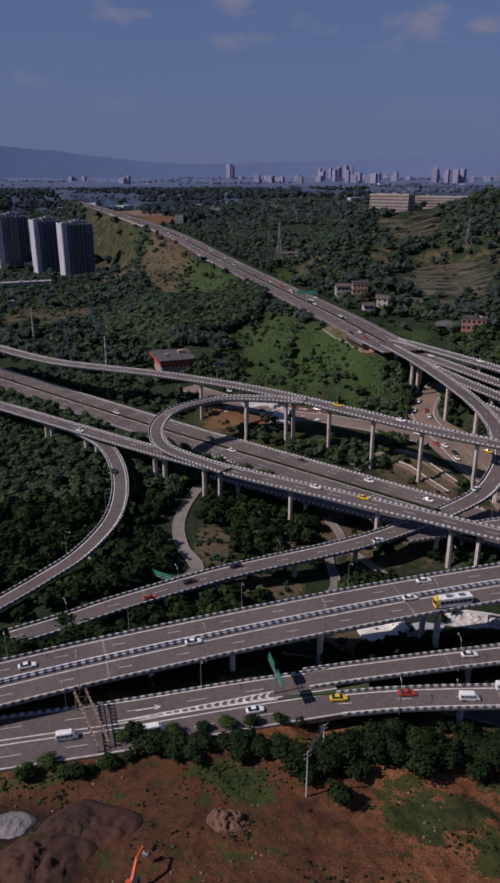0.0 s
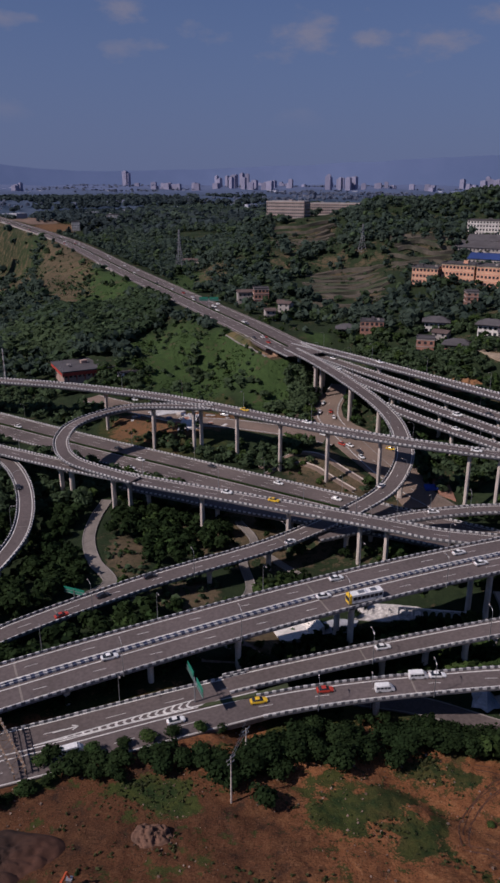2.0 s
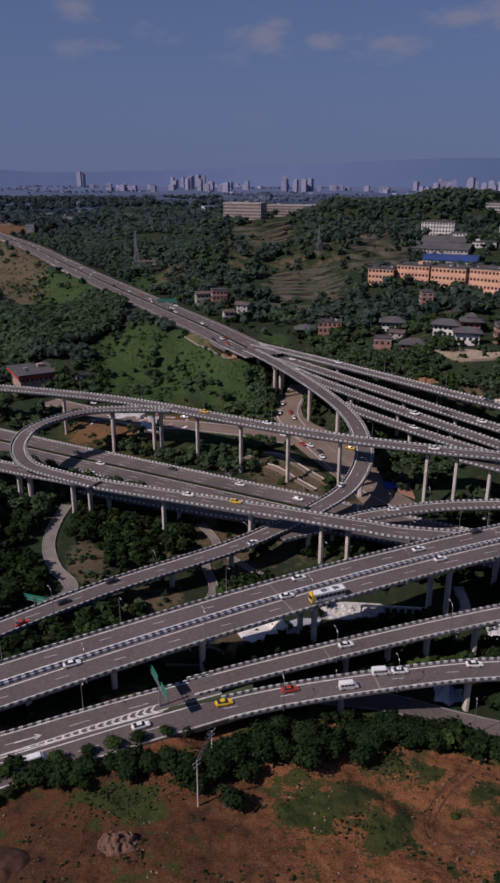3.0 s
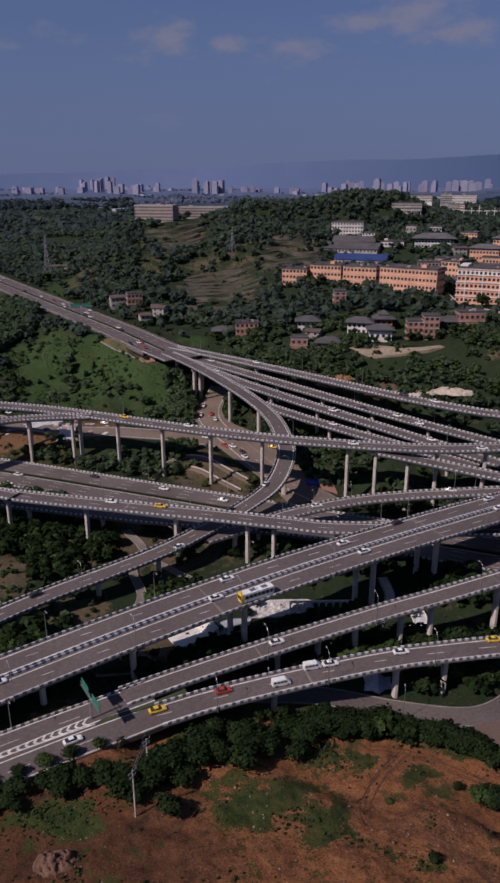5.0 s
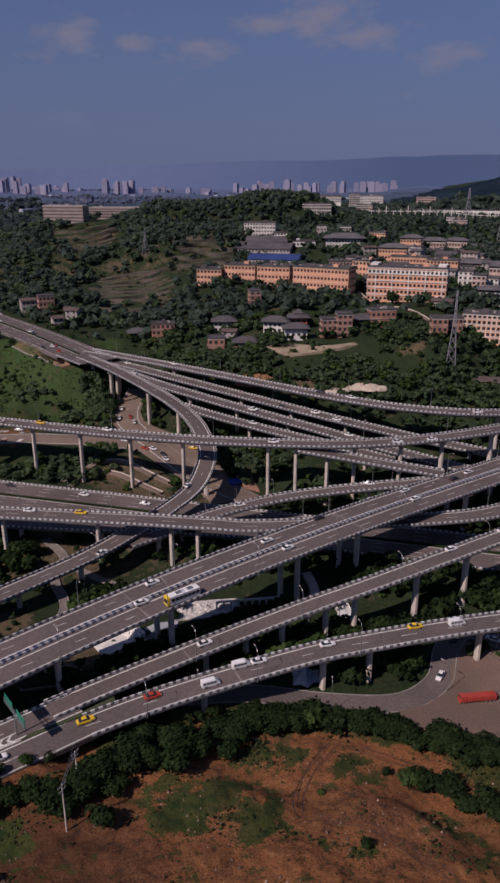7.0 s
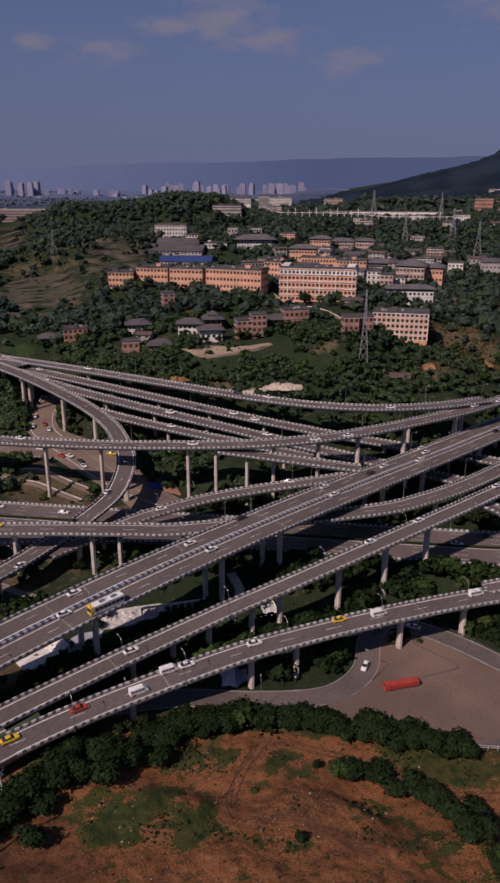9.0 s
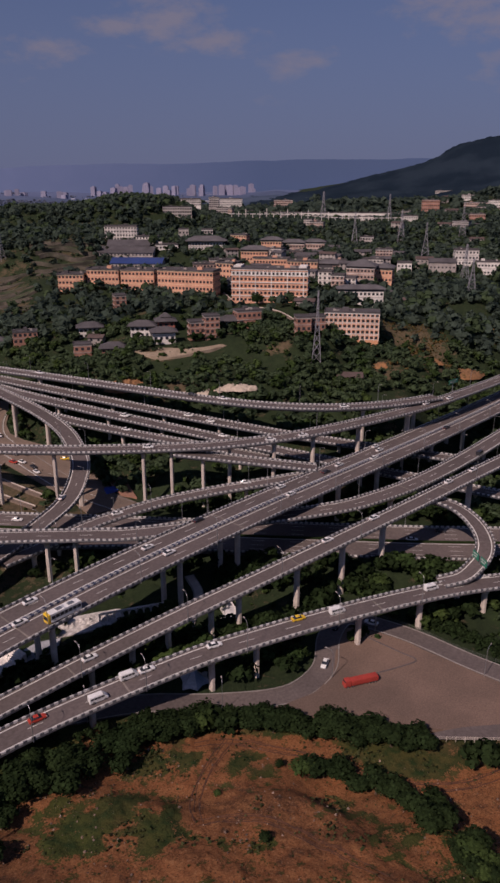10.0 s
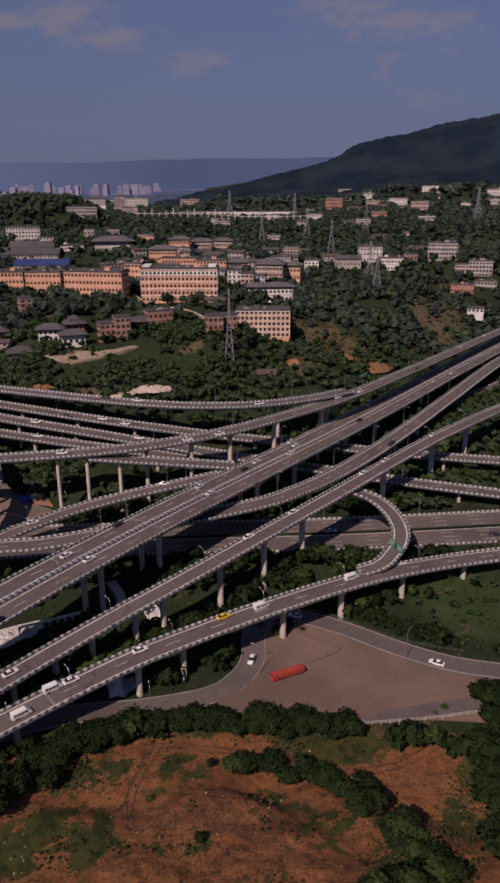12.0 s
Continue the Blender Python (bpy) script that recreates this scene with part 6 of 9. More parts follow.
BRICK_HOUSE(911, 806, 97.2, -49, 27.1, 12.0, 22.2, 4, "dark red brick block on the far slope")
WHITE_BLOCK(1157, 930, 115.9, -51, 29.4, 14.0, 9.2, 2, "white house on the far slope")
PINK_BLOCK(1030, 813, 99.9, -52, 38.6, 12.0, 14.6, 3, "pale house on the far slope")
BRICK_HOUSE(820, 643, 89.6, -52, 20.0, 12.0, 14.7, 3, "brick house on the far slope")
WHITE_BLOCK(1085, 811, 100.7, -53, 31.7, 12.0, 16.9, 3, "white house with dark windows on the far slope")
PINK_BLOCK(911, 642, 99.2, -55, 24.3, 12.0, 16.9, 3, "pink house on the far slope")
WHITE_BLOCK(1245, 841, 128.0, -62, 54.3, 14.0, 10.2, 2, "long white slab high on the far slope")
WHITE_BLOCK(1592, 995, 136.3, -64, 67.1, 14.0, 11.3, 2, "second long white slab high on the far slope")
WHITE_BLOCK(1238, 709, 118.8, -60, 36.2, 14.0, 13.3, 3, "white block at the foot of the mountain")
WHITE_BLOCK(1584, 907, 133.7, -60, 20.5, 12.0, 19.3, 4, "white tower at the foot of the mountain")
GREY_BLOCK(1155, 666, 103.8, -60, 26.5, 12.0, 12.5, 2, "grey house at the foot of the mountain")
GREY_BLOCK(823, 568, 90.4, -55, 21.9, 10.0, 9.8, 2, "grey house under the far slope")
WHITE_BLOCK(738, 769, 88.1, -44, 20.8, 10.0, 10.7, 2, "white house beside the switchyard")
WHITE_BLOCK(762, 709, 86.3, -47, 21.0, 10.0, 14.8, 3, "white house with balconies by the switchyard")
WHITE_BLOCK(779, 880, 91.9, -42, 228.2, 14.0, 8.4, 1, "long pale wall of the electric switchyard")
PALE_BLOCK(172, 912, 92.4, -34, 49.7, 20.0, 19.2, 5, "long five-storey school block on the wooded ridge")
PALE_BLOCK(242, 952, 94.6, -26, 65.0, 22.0, 13.4, 4, "second school block with a pale roof")
TOWER(-422, 1311, -21.1, 36, 54.8, 26.0, 87.8, 30, "dark high-rise with pale edges in the valley")
TOWER(-353, 1287, -26.0, 33, 47.6, 26.0, 86.6, 30, "high-rise with a sunlit white gable")
TOWER(-288, 1225, -25.4, 31, 51.3, 28.0, 84.4, 30, "high-rise with a sunlit white gable and stepped top")
PALE_BLOCK(-291, 944, -3.9, 21, 62.8, 16.0, 7.9, 1, "long low pale hall in the valley")
GREY_BLOCK(-405, 1221, -29.3, 18, 28.2, 12.0, 9.2, 2, "grey hall at the foot of the towers")
WHITE_BLOCK(-242, 737, 7.6, 18, 18.4, 10.0, 4.6, 1, "low white shed beside the valley field")
RED_HALL(-47, 471, 15.6, 19, 32.0, 30.0, 6.1, 1, "flat grey-roofed hall with a red fascia beside the road")
WHITE_BLOCK(-18, 457, 17.3, 12, 13.0, 8.0, 2.6, 1, "low white shed beside the red hall")
TILE_HOUSE(76, 583, 43.3, 2, 13.8, 9.0, 8.9, 2, "pink-roofed village house by the highway")
BRICK_HOUSE(86, 567, 43.0, -1, 11.6, 9.0, 13.0, 3, "village house with a red roof by the highway")
TILE_HOUSE(104, 553, 42.0, -11, 13.8, 9.0, 6.0, 1, "low grey village house")
BRICK_HOUSE(143, 454, 41.5, -18, 15.0, 9.0, 7.8, 2, "red brick house beneath the terraces")
HIP_HOUSE(PLASTER_GREY, 129, 466, 38.2, -15, 11.0, 8.0, 5.9, 1, "low house beneath the terraces")
WHITE_BLOCK(-137, 1454, 44.2, 5, 15.3, 12.0, 18.8, 4, "white house beside the far highway")
WHITE_BLOCK(-70, 1544, 56.3, 3, 25.4, 14.0, 15.4, 3, "white house in the far woods")
TILE_HOUSE(47, 842, 45.5, -13, 18.2, 9.0, 6.2, 1, "low farm shed by the highway")
BRICK_HOUSE(164, 412, 36.1, -22, 10.5, 9.0, 9.9, 2, "brick house above the upper ramp")
HIP_HOUSE(PLASTER, 180, 437, 43.9, -22, 14.1, 9.0, 8.9, 2, "pale farmhouse with a flat roof")


def town(count, head0, head1, r0, r1, kinds, seed, label, size=(9, 20)):
    """Small houses packed between the larger blocks."""
    rng = random.Random(seed)
    tries = 0
    while count and tries < 900:
        tries += 1
        a, r = radians(rng.uniform(head0, head1)), rng.uniform(r0, r1)
        x, y = r * math.sin(a), r * math.cos(a)
        if any(math.hypot(x - sx, y - sy) < sr + 5 for sx, sy, sr in SITES):
            continue
        if min(float(np.hypot(line[:, 0] - x, line[:, 1] - y).min()) for line in LINES.values()) < 26:
            continue
        storeys = rng.choice((1, 2, 2, 3, 3, 4))
        kind = rng.choice(kinds)
        kind(x, y, ground_z(x, y) - 0.5, -math.degrees(a) + rng.uniform(-30, 20), rng.uniform(*size), rng.uniform(7, 11), storeys * 3.1 + 0.7, storeys, label)
        count -= 1


town(34, 32, 47, 560, 760, (PINK_BLOCK, WHITE_BLOCK, GREY_BLOCK, SHED_GREY, SHED_GREY, ORANGE_BLOCK, TILE_HOUSE), 3, "plain town house among the works buildings")
town(2, 22, 35, 430, 500, (TILE_HOUSE, BRICK_HOUSE, TILE_HOUSE), 4, "village house half hidden in trees", (7, 11))
town(44, 45, 62, 760, 1500, (WHITE_BLOCK, GREY_BLOCK, TILE_HOUSE, GREY_BLOCK, PINK_BLOCK), 5, "house on the far built-up slope")
town(14, 30, 45, 840, 1250, (WHITE_BLOCK, GREY_BLOCK, PINK_BLOCK), 6, "house along the ridge")
town(2, 9, 14, 520, 640, (TILE_HOUSE, BRICK_HOUSE), 7, "farmhouse beside the far highway", (7, 11))


def far_city():
    """Clusters of high-rises on the plain, each tower a thing of its own."""
    rng = random.Random(5)
    base = thing("far_tower", "pale high-rise in the far haze", "tower block", "far high-rises")
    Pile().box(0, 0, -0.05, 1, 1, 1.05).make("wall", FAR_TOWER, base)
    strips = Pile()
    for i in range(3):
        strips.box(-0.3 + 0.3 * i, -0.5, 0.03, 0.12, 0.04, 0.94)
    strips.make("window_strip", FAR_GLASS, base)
    Pile().box(0, 0, 1.0, 0.5, 0.5, 0.05).make("roof_house", FAR_TOWER, base)
    first = True
    for head, spread, count, r, low, high, ground in FAR_CLUSTERS:
        for _ in range(count):
            a, q = radians(head + rng.uniform(-spread, spread)), r * rng.uniform(0.97, 1.05)
            w, h = rng.uniform(18, 30), rng.uniform(low, high)
            m = pose(q * math.sin(a), q * math.cos(a), ground, 0, 0, rng.choice((-25, -40, -60))) @ Matrix.Diagonal((w, w * 0.7, h, 1))
            if first:
                base.matrix_basis, first = m, False
            else:
                copy_thing(base, Matrix.Identity(4)).matrix_basis = m
    # low pale works and sheds on the plain
    for _ in range(330):
        a, q = radians(rng.uniform(-20, 34)), rng.uniform(1750, 4300)
        ob = thing("far_shed", "pale low works building on the far plain", "building", "far works buildings", (q * math.sin(a), q * math.cos(a), ground_z(q * math.sin(a), q * math.cos(a)) - 1), rng.uniform(0, 90))
        w = rng.uniform(18, 70)
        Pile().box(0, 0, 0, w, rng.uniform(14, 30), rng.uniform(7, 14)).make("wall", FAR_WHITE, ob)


# heading, half spread, number, distance, heights, ground height
FAR_CLUSTERS = [(3, 2.5, 10, 3500, 18, 36, 92), (18, 2, 8, 3600, 20, 42, 90), (-12, 3, 6, 3600, 18, 36, 92), (22, 3, 8, 3400, 18, 36, 88), (9, 2, 8, 3700, 30, 55, 92), (6.0, 1.6, 10, 3900, 50, 82, 92), (15.2, 1.6, 11, 3700, 48, 78, 90), (0.5, 1.6, 6, 4100, 18, 36, 95), (-1.5, 0.6, 2, 3900, 60, 90, 95), (25.5, 2.6, 13, 3600, 45, 72, 88), (30.5, 2.5, 12, 3700, 35, 62, 90),
                (34.5, 1.6, 8, 3600, 45, 68, 90), (-19, 1.2, 3, 3900, 50, 90, 95), (11, 3, 8, 4200, 16, 36, 97), (41, 1.5, 3, 3800, 30, 45, 95)]
# haze painted into the far city: muted bluish walls, glass nearly as pale
FAR_TOWER = material("hazed_tower_wall", (0.275, 0.27, 0.37), 1.0, spec=0.0, amount=0.08, scale=0.02, each=0.15)
FAR_GLASS = material("hazed_tower_glass", (0.255, 0.25, 0.345), 0.9, amount=0.1, scale=0.02)
FAR_WHITE = material("hazed_white_wall", (0.40, 0.41, 0.48), 0.9, amount=0.3, scale=0.02, each=0.4)
far_city()

# ---- vehicles ----
def gloss(name, colour, rough=0.3):
    return material(name, colour, rough, amount=0.12, scale=0.5, bump=0, spec=0.5)


CAR_PAINT = {"white": gloss("white_car_paint", (0.80, 0.80, 0.79)), "dark": gloss("dark_car_paint", (0.035, 0.035, 0.042)), "yellow": gloss("yellow_car_paint", (0.78, 0.50, 0.03)), "red": gloss("red_car_paint", (0.45, 0.05, 0.03))}
CAR_PAINT_BLUE = material("blue_tarpaulin", (0.03, 0.08, 0.42), 0.5, amount=0.3, scale=0.8)
TYRE = material("tyre_rubber", (0.02, 0.02, 0.02), 0.9, amount=0.2)
LAMP_RED = gloss("tail_lamp", (0.40, 0.02, 0.02))
LAMP_CLEAR = gloss("head_lamp", (0.75, 0.75, 0.70))


def loft(sections):
    """A closed body from cross sections (x, half width low, half width high, z low, z high)."""
    v, f = [], []
    for x, a, b, z0, z1 in sections:
        m = (z0 + z1) / 2
        v += [(x, -a * 0.92, z0), (x, a * 0.92, z0), (x, a, m), (x, b, z1), (x, -b, z1), (x, -a, m)]
    for i in range(len(sections) - 1):
        for j in range(6):
            p, q = i * 6 + j, i * 6 + (j + 1) % 6
            f.append((p, q, q + 6, p + 6))
    f += [tuple(range(5, -1, -1)), tuple(range(len(v) - 6, len(v)))]
    return v, f


def add_wheels(base, xs, half, r=0.32, w=0.22):
    for x in xs:
        for s in (-1, 1):
            p = Pile()
            p.rod((x, s * half - w / 2, r), (x, s * half + w / 2, r), r, r, 12)
            wheel = p.make("wheel", TYRE, base)
            h = Pile()
            h.rod((x, s * half - w / 2 - 0.01, r), (x, s * half + w / 2 + 0.01, r), r * 0.55, r * 0.55, 10)
            h.make("rim", STEEL, wheel)


def build_car(colour, label):
    base = thing("car", label, "car", "cars on the roads")
    paint = CAR_PAINT[colour]
    v, f = loft([(-2.28, 0.74, 0.66, 0.42, 0.78), (-2.15, 0.86, 0.78, 0.28, 0.92), (-1.3, 0.90, 0.82, 0.22, 0.96), (0.9, 0.90, 0.82, 0.22, 0.92), (1.9, 0.86, 0.74, 0.26, 0.82), (2.28, 0.70, 0.62, 0.36, 0.66)])
    mesh_object("body", v, f, paint, base)
    v, f = loft([(-1.75, 0.74, 0.62, 0.90, 0.98), (-1.05, 0.78, 0.60, 0.90, 1.40), (0.25, 0.78, 0.60, 0.90, 1.42), (1.05, 0.76, 0.66, 0.88, 0.94)])
    mesh_object("cabin_glass", v, f, GLASS, base, "dark tinted windows")
    v, f = loft([(-1.0, 0.56, 0.50, 1.38, 1.46), (-0.4, 0.62, 0.56, 1.38, 1.50), (0.2, 0.58, 0.52, 1.38, 1.47)])
    mesh_object("roof", v, f, paint, base)
    add_wheels(base, (-1.38, 1.38), 0.80)
    for s in (-1, 1):
        Pile().box(2.2, s * 0.55, 0.56, 0.12, 0.34, 0.14).make("headlight", LAMP_CLEAR, base)
        Pile().box(-2.25, s * 0.60, 0.66, 0.10, 0.30, 0.16).make("tail_light", LAMP_RED, base)
    return base


def build_van(colour, label):
    base = thing("van", label, "van", "vans on the roads")
    paint = CAR_PAINT[colour]
    v, f = loft([(-2.55, 0.86, 0.80, 0.30, 1.95), (-2.45, 0.92, 0.84, 0.26, 2.05), (1.1, 0.92, 0.84, 0.26, 2.05), (1.75, 0.92, 0.80, 0.26, 1.60), (2.35, 0.88, 0.80, 0.28, 1.05), (2.55, 0.80, 0.74, 0.34, 0.85)])
    mesh_object("body", v, f, paint, base)
    for s in (-1, 1):
        for i in range(4):
            Pile().box(-1.9 + i * 0.95, s * 0.905, 1.18, 0.78, 0.05, 0.55).make("side_window", GLASS, base)
    mesh_object("windscreen", [(1.22, -0.78, 1.98), (1.22, 0.78, 1.98), (1.80, 0.84, 1.52), (1.80, -0.84, 1.52), (1.12, -0.7, 1.9), (1.12, 0.7, 1.9), (1.7, 0.7, 1.45), (1.7, -0.7, 1.45)],
                [(0, 3, 2, 1), (4, 5, 6, 7), (0, 1, 5, 4), (1, 2, 6, 5), (2, 3, 7, 6), (3, 0, 4, 7)], GLASS, base)
    add_wheels(base, (-1.5, 1.6), 0.82, 0.34)
    return base


def bus(x, y, z, heading, colour):
    base = thing("bus", "white city bus with a yellow front and dark windows", "bus", at=(x, y, z), turn=heading + 180)
    v, f = loft([(-5.4, 1.18, 1.16, 0.35, 2.95), (-5.3, 1.25, 1.22, 0.30, 3.0), (4.6, 1.25, 1.22, 0.30, 3.0)])
    mesh_object("body", v, f, CAR_PAINT["white"], base)
    v, f = loft([(4.58, 1.26, 1.23, 0.29, 3.01), (5.3, 1.25, 1.20, 0.30, 2.95), (5.45, 1.15, 1.08, 0.38, 2.6)])
    mesh_object("front", v, f, CAR_PAINT["yellow"], base, "yellow painted front")
    for s in (-1, 1):
        for i in range(7):
            Pile().box(-4.5 + i * 1.36, s * 1.245, 1.35, 1.2, 0.06, 1.05).make("side_window", GLASS, base)
        Pile().box(-0.4, s * 1.25, 0.45, 9.8, 0.05, 0.35).make("side_stripe", CAR_PAINT["white"], base)
    Pile().box(5.42, 0, 1.2, 0.12, 1.9, 1.2).make("windscreen", GLASS, base)
    for i in (-2.6, 1.2):
        Pile().box(i, 0, 3.0, 1.8, 1.3, 0.22).make("roof_unit", STEEL, base)
    add_wheels(base, (-3.4, 3.2), 1.10, 0.48, 0.3)
    return base


CARS, VANS = {}, {}
CAR_WORDS = {"white": "white saloon car driving on the asphalt", "dark": "dark saloon car driving on the asphalt", "yellow": "yellow taxi driving on the asphalt", "red": "dark red car driving on the asphalt"}


def car(x, y, z, heading, colour):
    m = pose(x, y, z, 0, 0, heading)
    if colour not in CARS:
        CARS[colour] = build_car(colour, CAR_WORDS[colour])
        CARS[colour].matrix_basis = m
        return
    copy_thing(CARS[colour], m)


def van(x, y, z, heading, colour):
    m = pose(x, y, z, 0, 0, heading)
    if colour not in VANS:
        VANS[colour] = build_van(colour, colour + " minibus with dark side windows")
        VANS[colour].matrix_basis = m
        return
    copy_thing(VANS[colour], m)


car(-57.4, 152.5, 15.89, 19, "white")
car(-15.1, 159.8, 17.87, 15, "white")
car(51.2, 183.3, 22.16, 12, "white")
car(45.4, 174.8, 21.76, 12, "white")
car(97.1, 183.6, 23.70, 11, "white")
car(117.0, 198.5, 23.96, 12, "dark")
car(184.2, 207.6, 24.03, 10, "dark")
car(93.1, 190.9, 23.65, 11, "white")
car(159.1, 205.5, 24.04, 11, "white")
car(158.0, 197.7, 24.04, 11, "white")
car(193.9, 210.3, 24.03, 10, "white")
car(222.9, 218.3, 24.03, 10, "white")
car(221.1, 213.8, 24.03, 10, "white")
car(212.0, 208.1, 24.03, 10, "white")
car(364.3, 237.3, 24.03, 13, "white")
car(389.1, 240.9, 24.03, 12, "white")
car(271.2, 218.1, 24.03, 11, "dark")
car(59.5, 161.7, 12.28, 5, "white")
car(146.6, 163.0, 22.36, 1, "white")
car(169.0, 163.8, 24.24, 3, "white")
car(213.6, 168.2, 26.03, 7, "white")
car(231.0, 170.5, 26.30, 7, "white")
car(273.3, 176.1, 26.26, 6, "white")
car(1.2, 142.7, 10.22, 13, "white")
car(22.4, 147.1, 10.13, 5, "yellow")
car(39.9, 148.2, 10.76, 1, "red")
car(117.5, 142.1, 13.74, -10, "yellow")
car(70.1, 148.2, 12.16, -4, "white")
car(90.2, 145.8, 13.20, -9, "white")
car(68.6, 307.7, 29.83, -41, "white")
car(42.6, 331.0, 29.68, -42, "yellow")
car(129.2, 259.7, 30.77, -33, "white")
car(175.2, 234.1, 32.33, -18, "white")
car(189.7, 229.6, 32.80, -12, "white")
car(267.4, 229.1, 34.31, 5, "white")
car(285.0, 229.1, 34.25, 9, "white")
car(351.6, 241.0, 33.30, 12, "dark")
car(482.6, 274.1, 30.90, 12, "white")
car(431.5, 261.8, 31.75, 12, "white")
car(-83.8, 332.7, 16.21, -39, "white")
car(43.2, 248.2, 18.90, -31, "yellow")
car(26.0, 258.5, 18.73, -31, "white")
car(131.4, 195.8, 19.36, -19, "dark")
car(-59.4, 288.7, 12.84, -75, "dark")
car(-4.8, 214.3, 9.13, 22, "dark")
car(-20.0, 205.2, 8.57, 26, "dark")
car(-32.0, 195.9, 8.28, 29, "red")
car(46.1, 229.1, 10.86, 27, "white")
car(91.4, 264.1, 15.27, 44, "white")
car(71.6, 250.1, 12.52, 32, "dark")
car(105.0, 240.9, 13.43, -4, "white")
car(155.6, 225.0, 20.10, -29, "white")
car(-9.0, 334.6, 4.82, -39, "white")
car(-13.7, 324.8, 4.82, -39, "white")
car(-20.7, 352.2, 4.84, -38, "dark")
car(-77.3, 393.6, 5.35, -40, "white")
car(53.6, 296.2, 4.99, -40, "white")
car(75.5, 275.5, 5.14, -40, "white")
car(-158.4, 460.7, 5.88, -41, "dark")
car(25.2, 321.0, 4.88, -39, "dark")
car(194.7, 167.9, 6.40, -39, "white")
car(239.1, 122.6, 6.91, -36, "dark")
car(209.4, 166.4, 6.52, -38, "dark")
car(95.1, 385.2, 14.78, -115, "white")
car(90.2, 372.6, 13.52, -110, "white")
car(96.3, 372.6, 13.52, -100, "red")
car(96.3, 364.6, 12.72, -100, "white")
car(85.7, 343.2, 10.58, -35, "white")
car(92.3, 331.3, 9.39, -62, "red")
car(95.9, 329.4, 9.20, -65, "white")
car(95.4, 339.7, 10.23, -60, "white")
car(99.7, 337.7, 10.03, -50, "white")
car(98.8, 321.9, 8.45, -80, "dark")
car(98.3, 316.3, 7.89, -80, "white")
car(115.2, 323.3, 8.59, -40, "yellow")
car(125.7, 318.6, 8.12, -20, "white")
car(134.9, 315.3, 7.79, -10, "white")
car(113.6, 295.0, 5.76, -80, "dark")
car(49.3, 568.3, 41.22, -72, "white")
car(52.9, 579.9, 41.42, -72, "white")
car(50.0, 552.7, 40.91, -72, "white")
car(70.9, 457.3, 38.94, -76, "white")
car(65.6, 499.9, 39.80, -74, "dark")
car(-86.6, 1002.6, 51.83, -73, "white")
car(-69.6, 924.2, 50.15, -74, "white")
car(-27.5, 813.9, 47.57, -74, "white")
car(-46.1, 878.8, 49.07, -74, "white")
car(5.8, 688.3, 44.34, -72, "dark")
car(18.8, 655.7, 43.38, -72, "white")
car(-16.5, 759.9, 46.30, -73, "white")
car(35.6, 600.6, 41.96, -72, "dark")
car(-118.2, 1087.0, 53.64, -71, "white")
car(72.1, 442.0, 38.63, -75, "red")
car(105.9, 407.7, 35.36, -62, "white")
car(172.3, 299.4, 27.04, -54, "white")
car(178.0, 288.0, 25.99, -52, "white")
car(159.4, 311.6, 28.43, -55, "dark")
car(104.6, 390.6, 33.44, -69, "white")
car(146.5, 317.5, 27.24, -55, "white")
car(177.1, 275.0, 22.16, -53, "white")
car(145.2, 316.6, 27.24, -55, "white")
car(141.3, 306.9, 23.42, -52, "white")
car(225.0, 242.2, 36.81, -22, "white")
car(126.6, 383.4, 38.25, -60, "white")
car(173.6, 297.7, 38.03, -61, "dark")
car(182.6, 282.9, 38.04, -55, "white")
car(136.7, 146.1, 1.48, -153, "dark")
car(121.2, 133.7, 1.23, -145, "white")
car(147.3, 141.0, 1.52, 119, "white")
car(160.1, 95.0, 1.88, 109, "white")
car(-12.9, 419.7, 10.81, -36, "white")
car(37.6, 381.5, 11.26, -32, "white")
van(-43.1, 133.6, 10.37, 12, "white")
van(-22.9, 135.9, 10.33, 14, "white")
van(55.0, 145.7, 11.37, -2, "white")
van(65.1, 148.8, 11.89, -3, "white")
van(129.6, 138.4, 13.70, -10, "white")
van(164.2, 132.0, 12.96, -13, "white")
van(262.7, 191.1, 20.48, 13, "dark")
bus(56.4, 171.1, 22.28, 12, "yellow")
car(-131.5, 1151.3, 54.91, -70, "white")
car(-322.3, 1616.9, 63.38, -70, "white")
car(13.3, 625.0, 42.66, -72, "white")
car(-102.4, 1055.4, 52.95, -72, "red")
car(-493.5, 2062.8, 67.81, -67, "red")
car(-13.0, 776.6, 46.65, -73, "white")
car(66.0, 502.6, 39.85, -74, "white")
car(47.4, 562.4, 41.11, -72, "dark")
car(-422.5, 1881.1, 66.08, -68, "white")
car(-529.7, 2129.0, 68.44, -67, "white")
car(-96.1, 1046.8, 52.75, -72, "white")
car(35.1, 600.5, 41.96, -72, "white")
car(-300.5, 1558.2, 62.60, -69, "white")
car(64.6, 507.4, 39.96, -73, "white")
car(-322.3, 1616.9, 63.38, -70, "dark")
car(-306.9, 1585.2, 62.96, -70, "white")
car(-366.9, 1784.5, 65.08, -69, "white")
car(-193.7, 1269.6, 57.45, -69, "dark")
car(-119.4, 1078.7, 53.50, -72, "white")
car(-340.8, 1692.7, 64.20, -70, "white")
car(-47.5, 818.6, 47.79, -74, "white")
car(-56.2, 865.6, 48.85, -74, "white")
car(-268.9, 1463.1, 61.12, -69, "white")
car(-433.5, 1941.4, 66.64, -68, "white")
car(-116.5, 1056.0, 53.05, -72, "red")
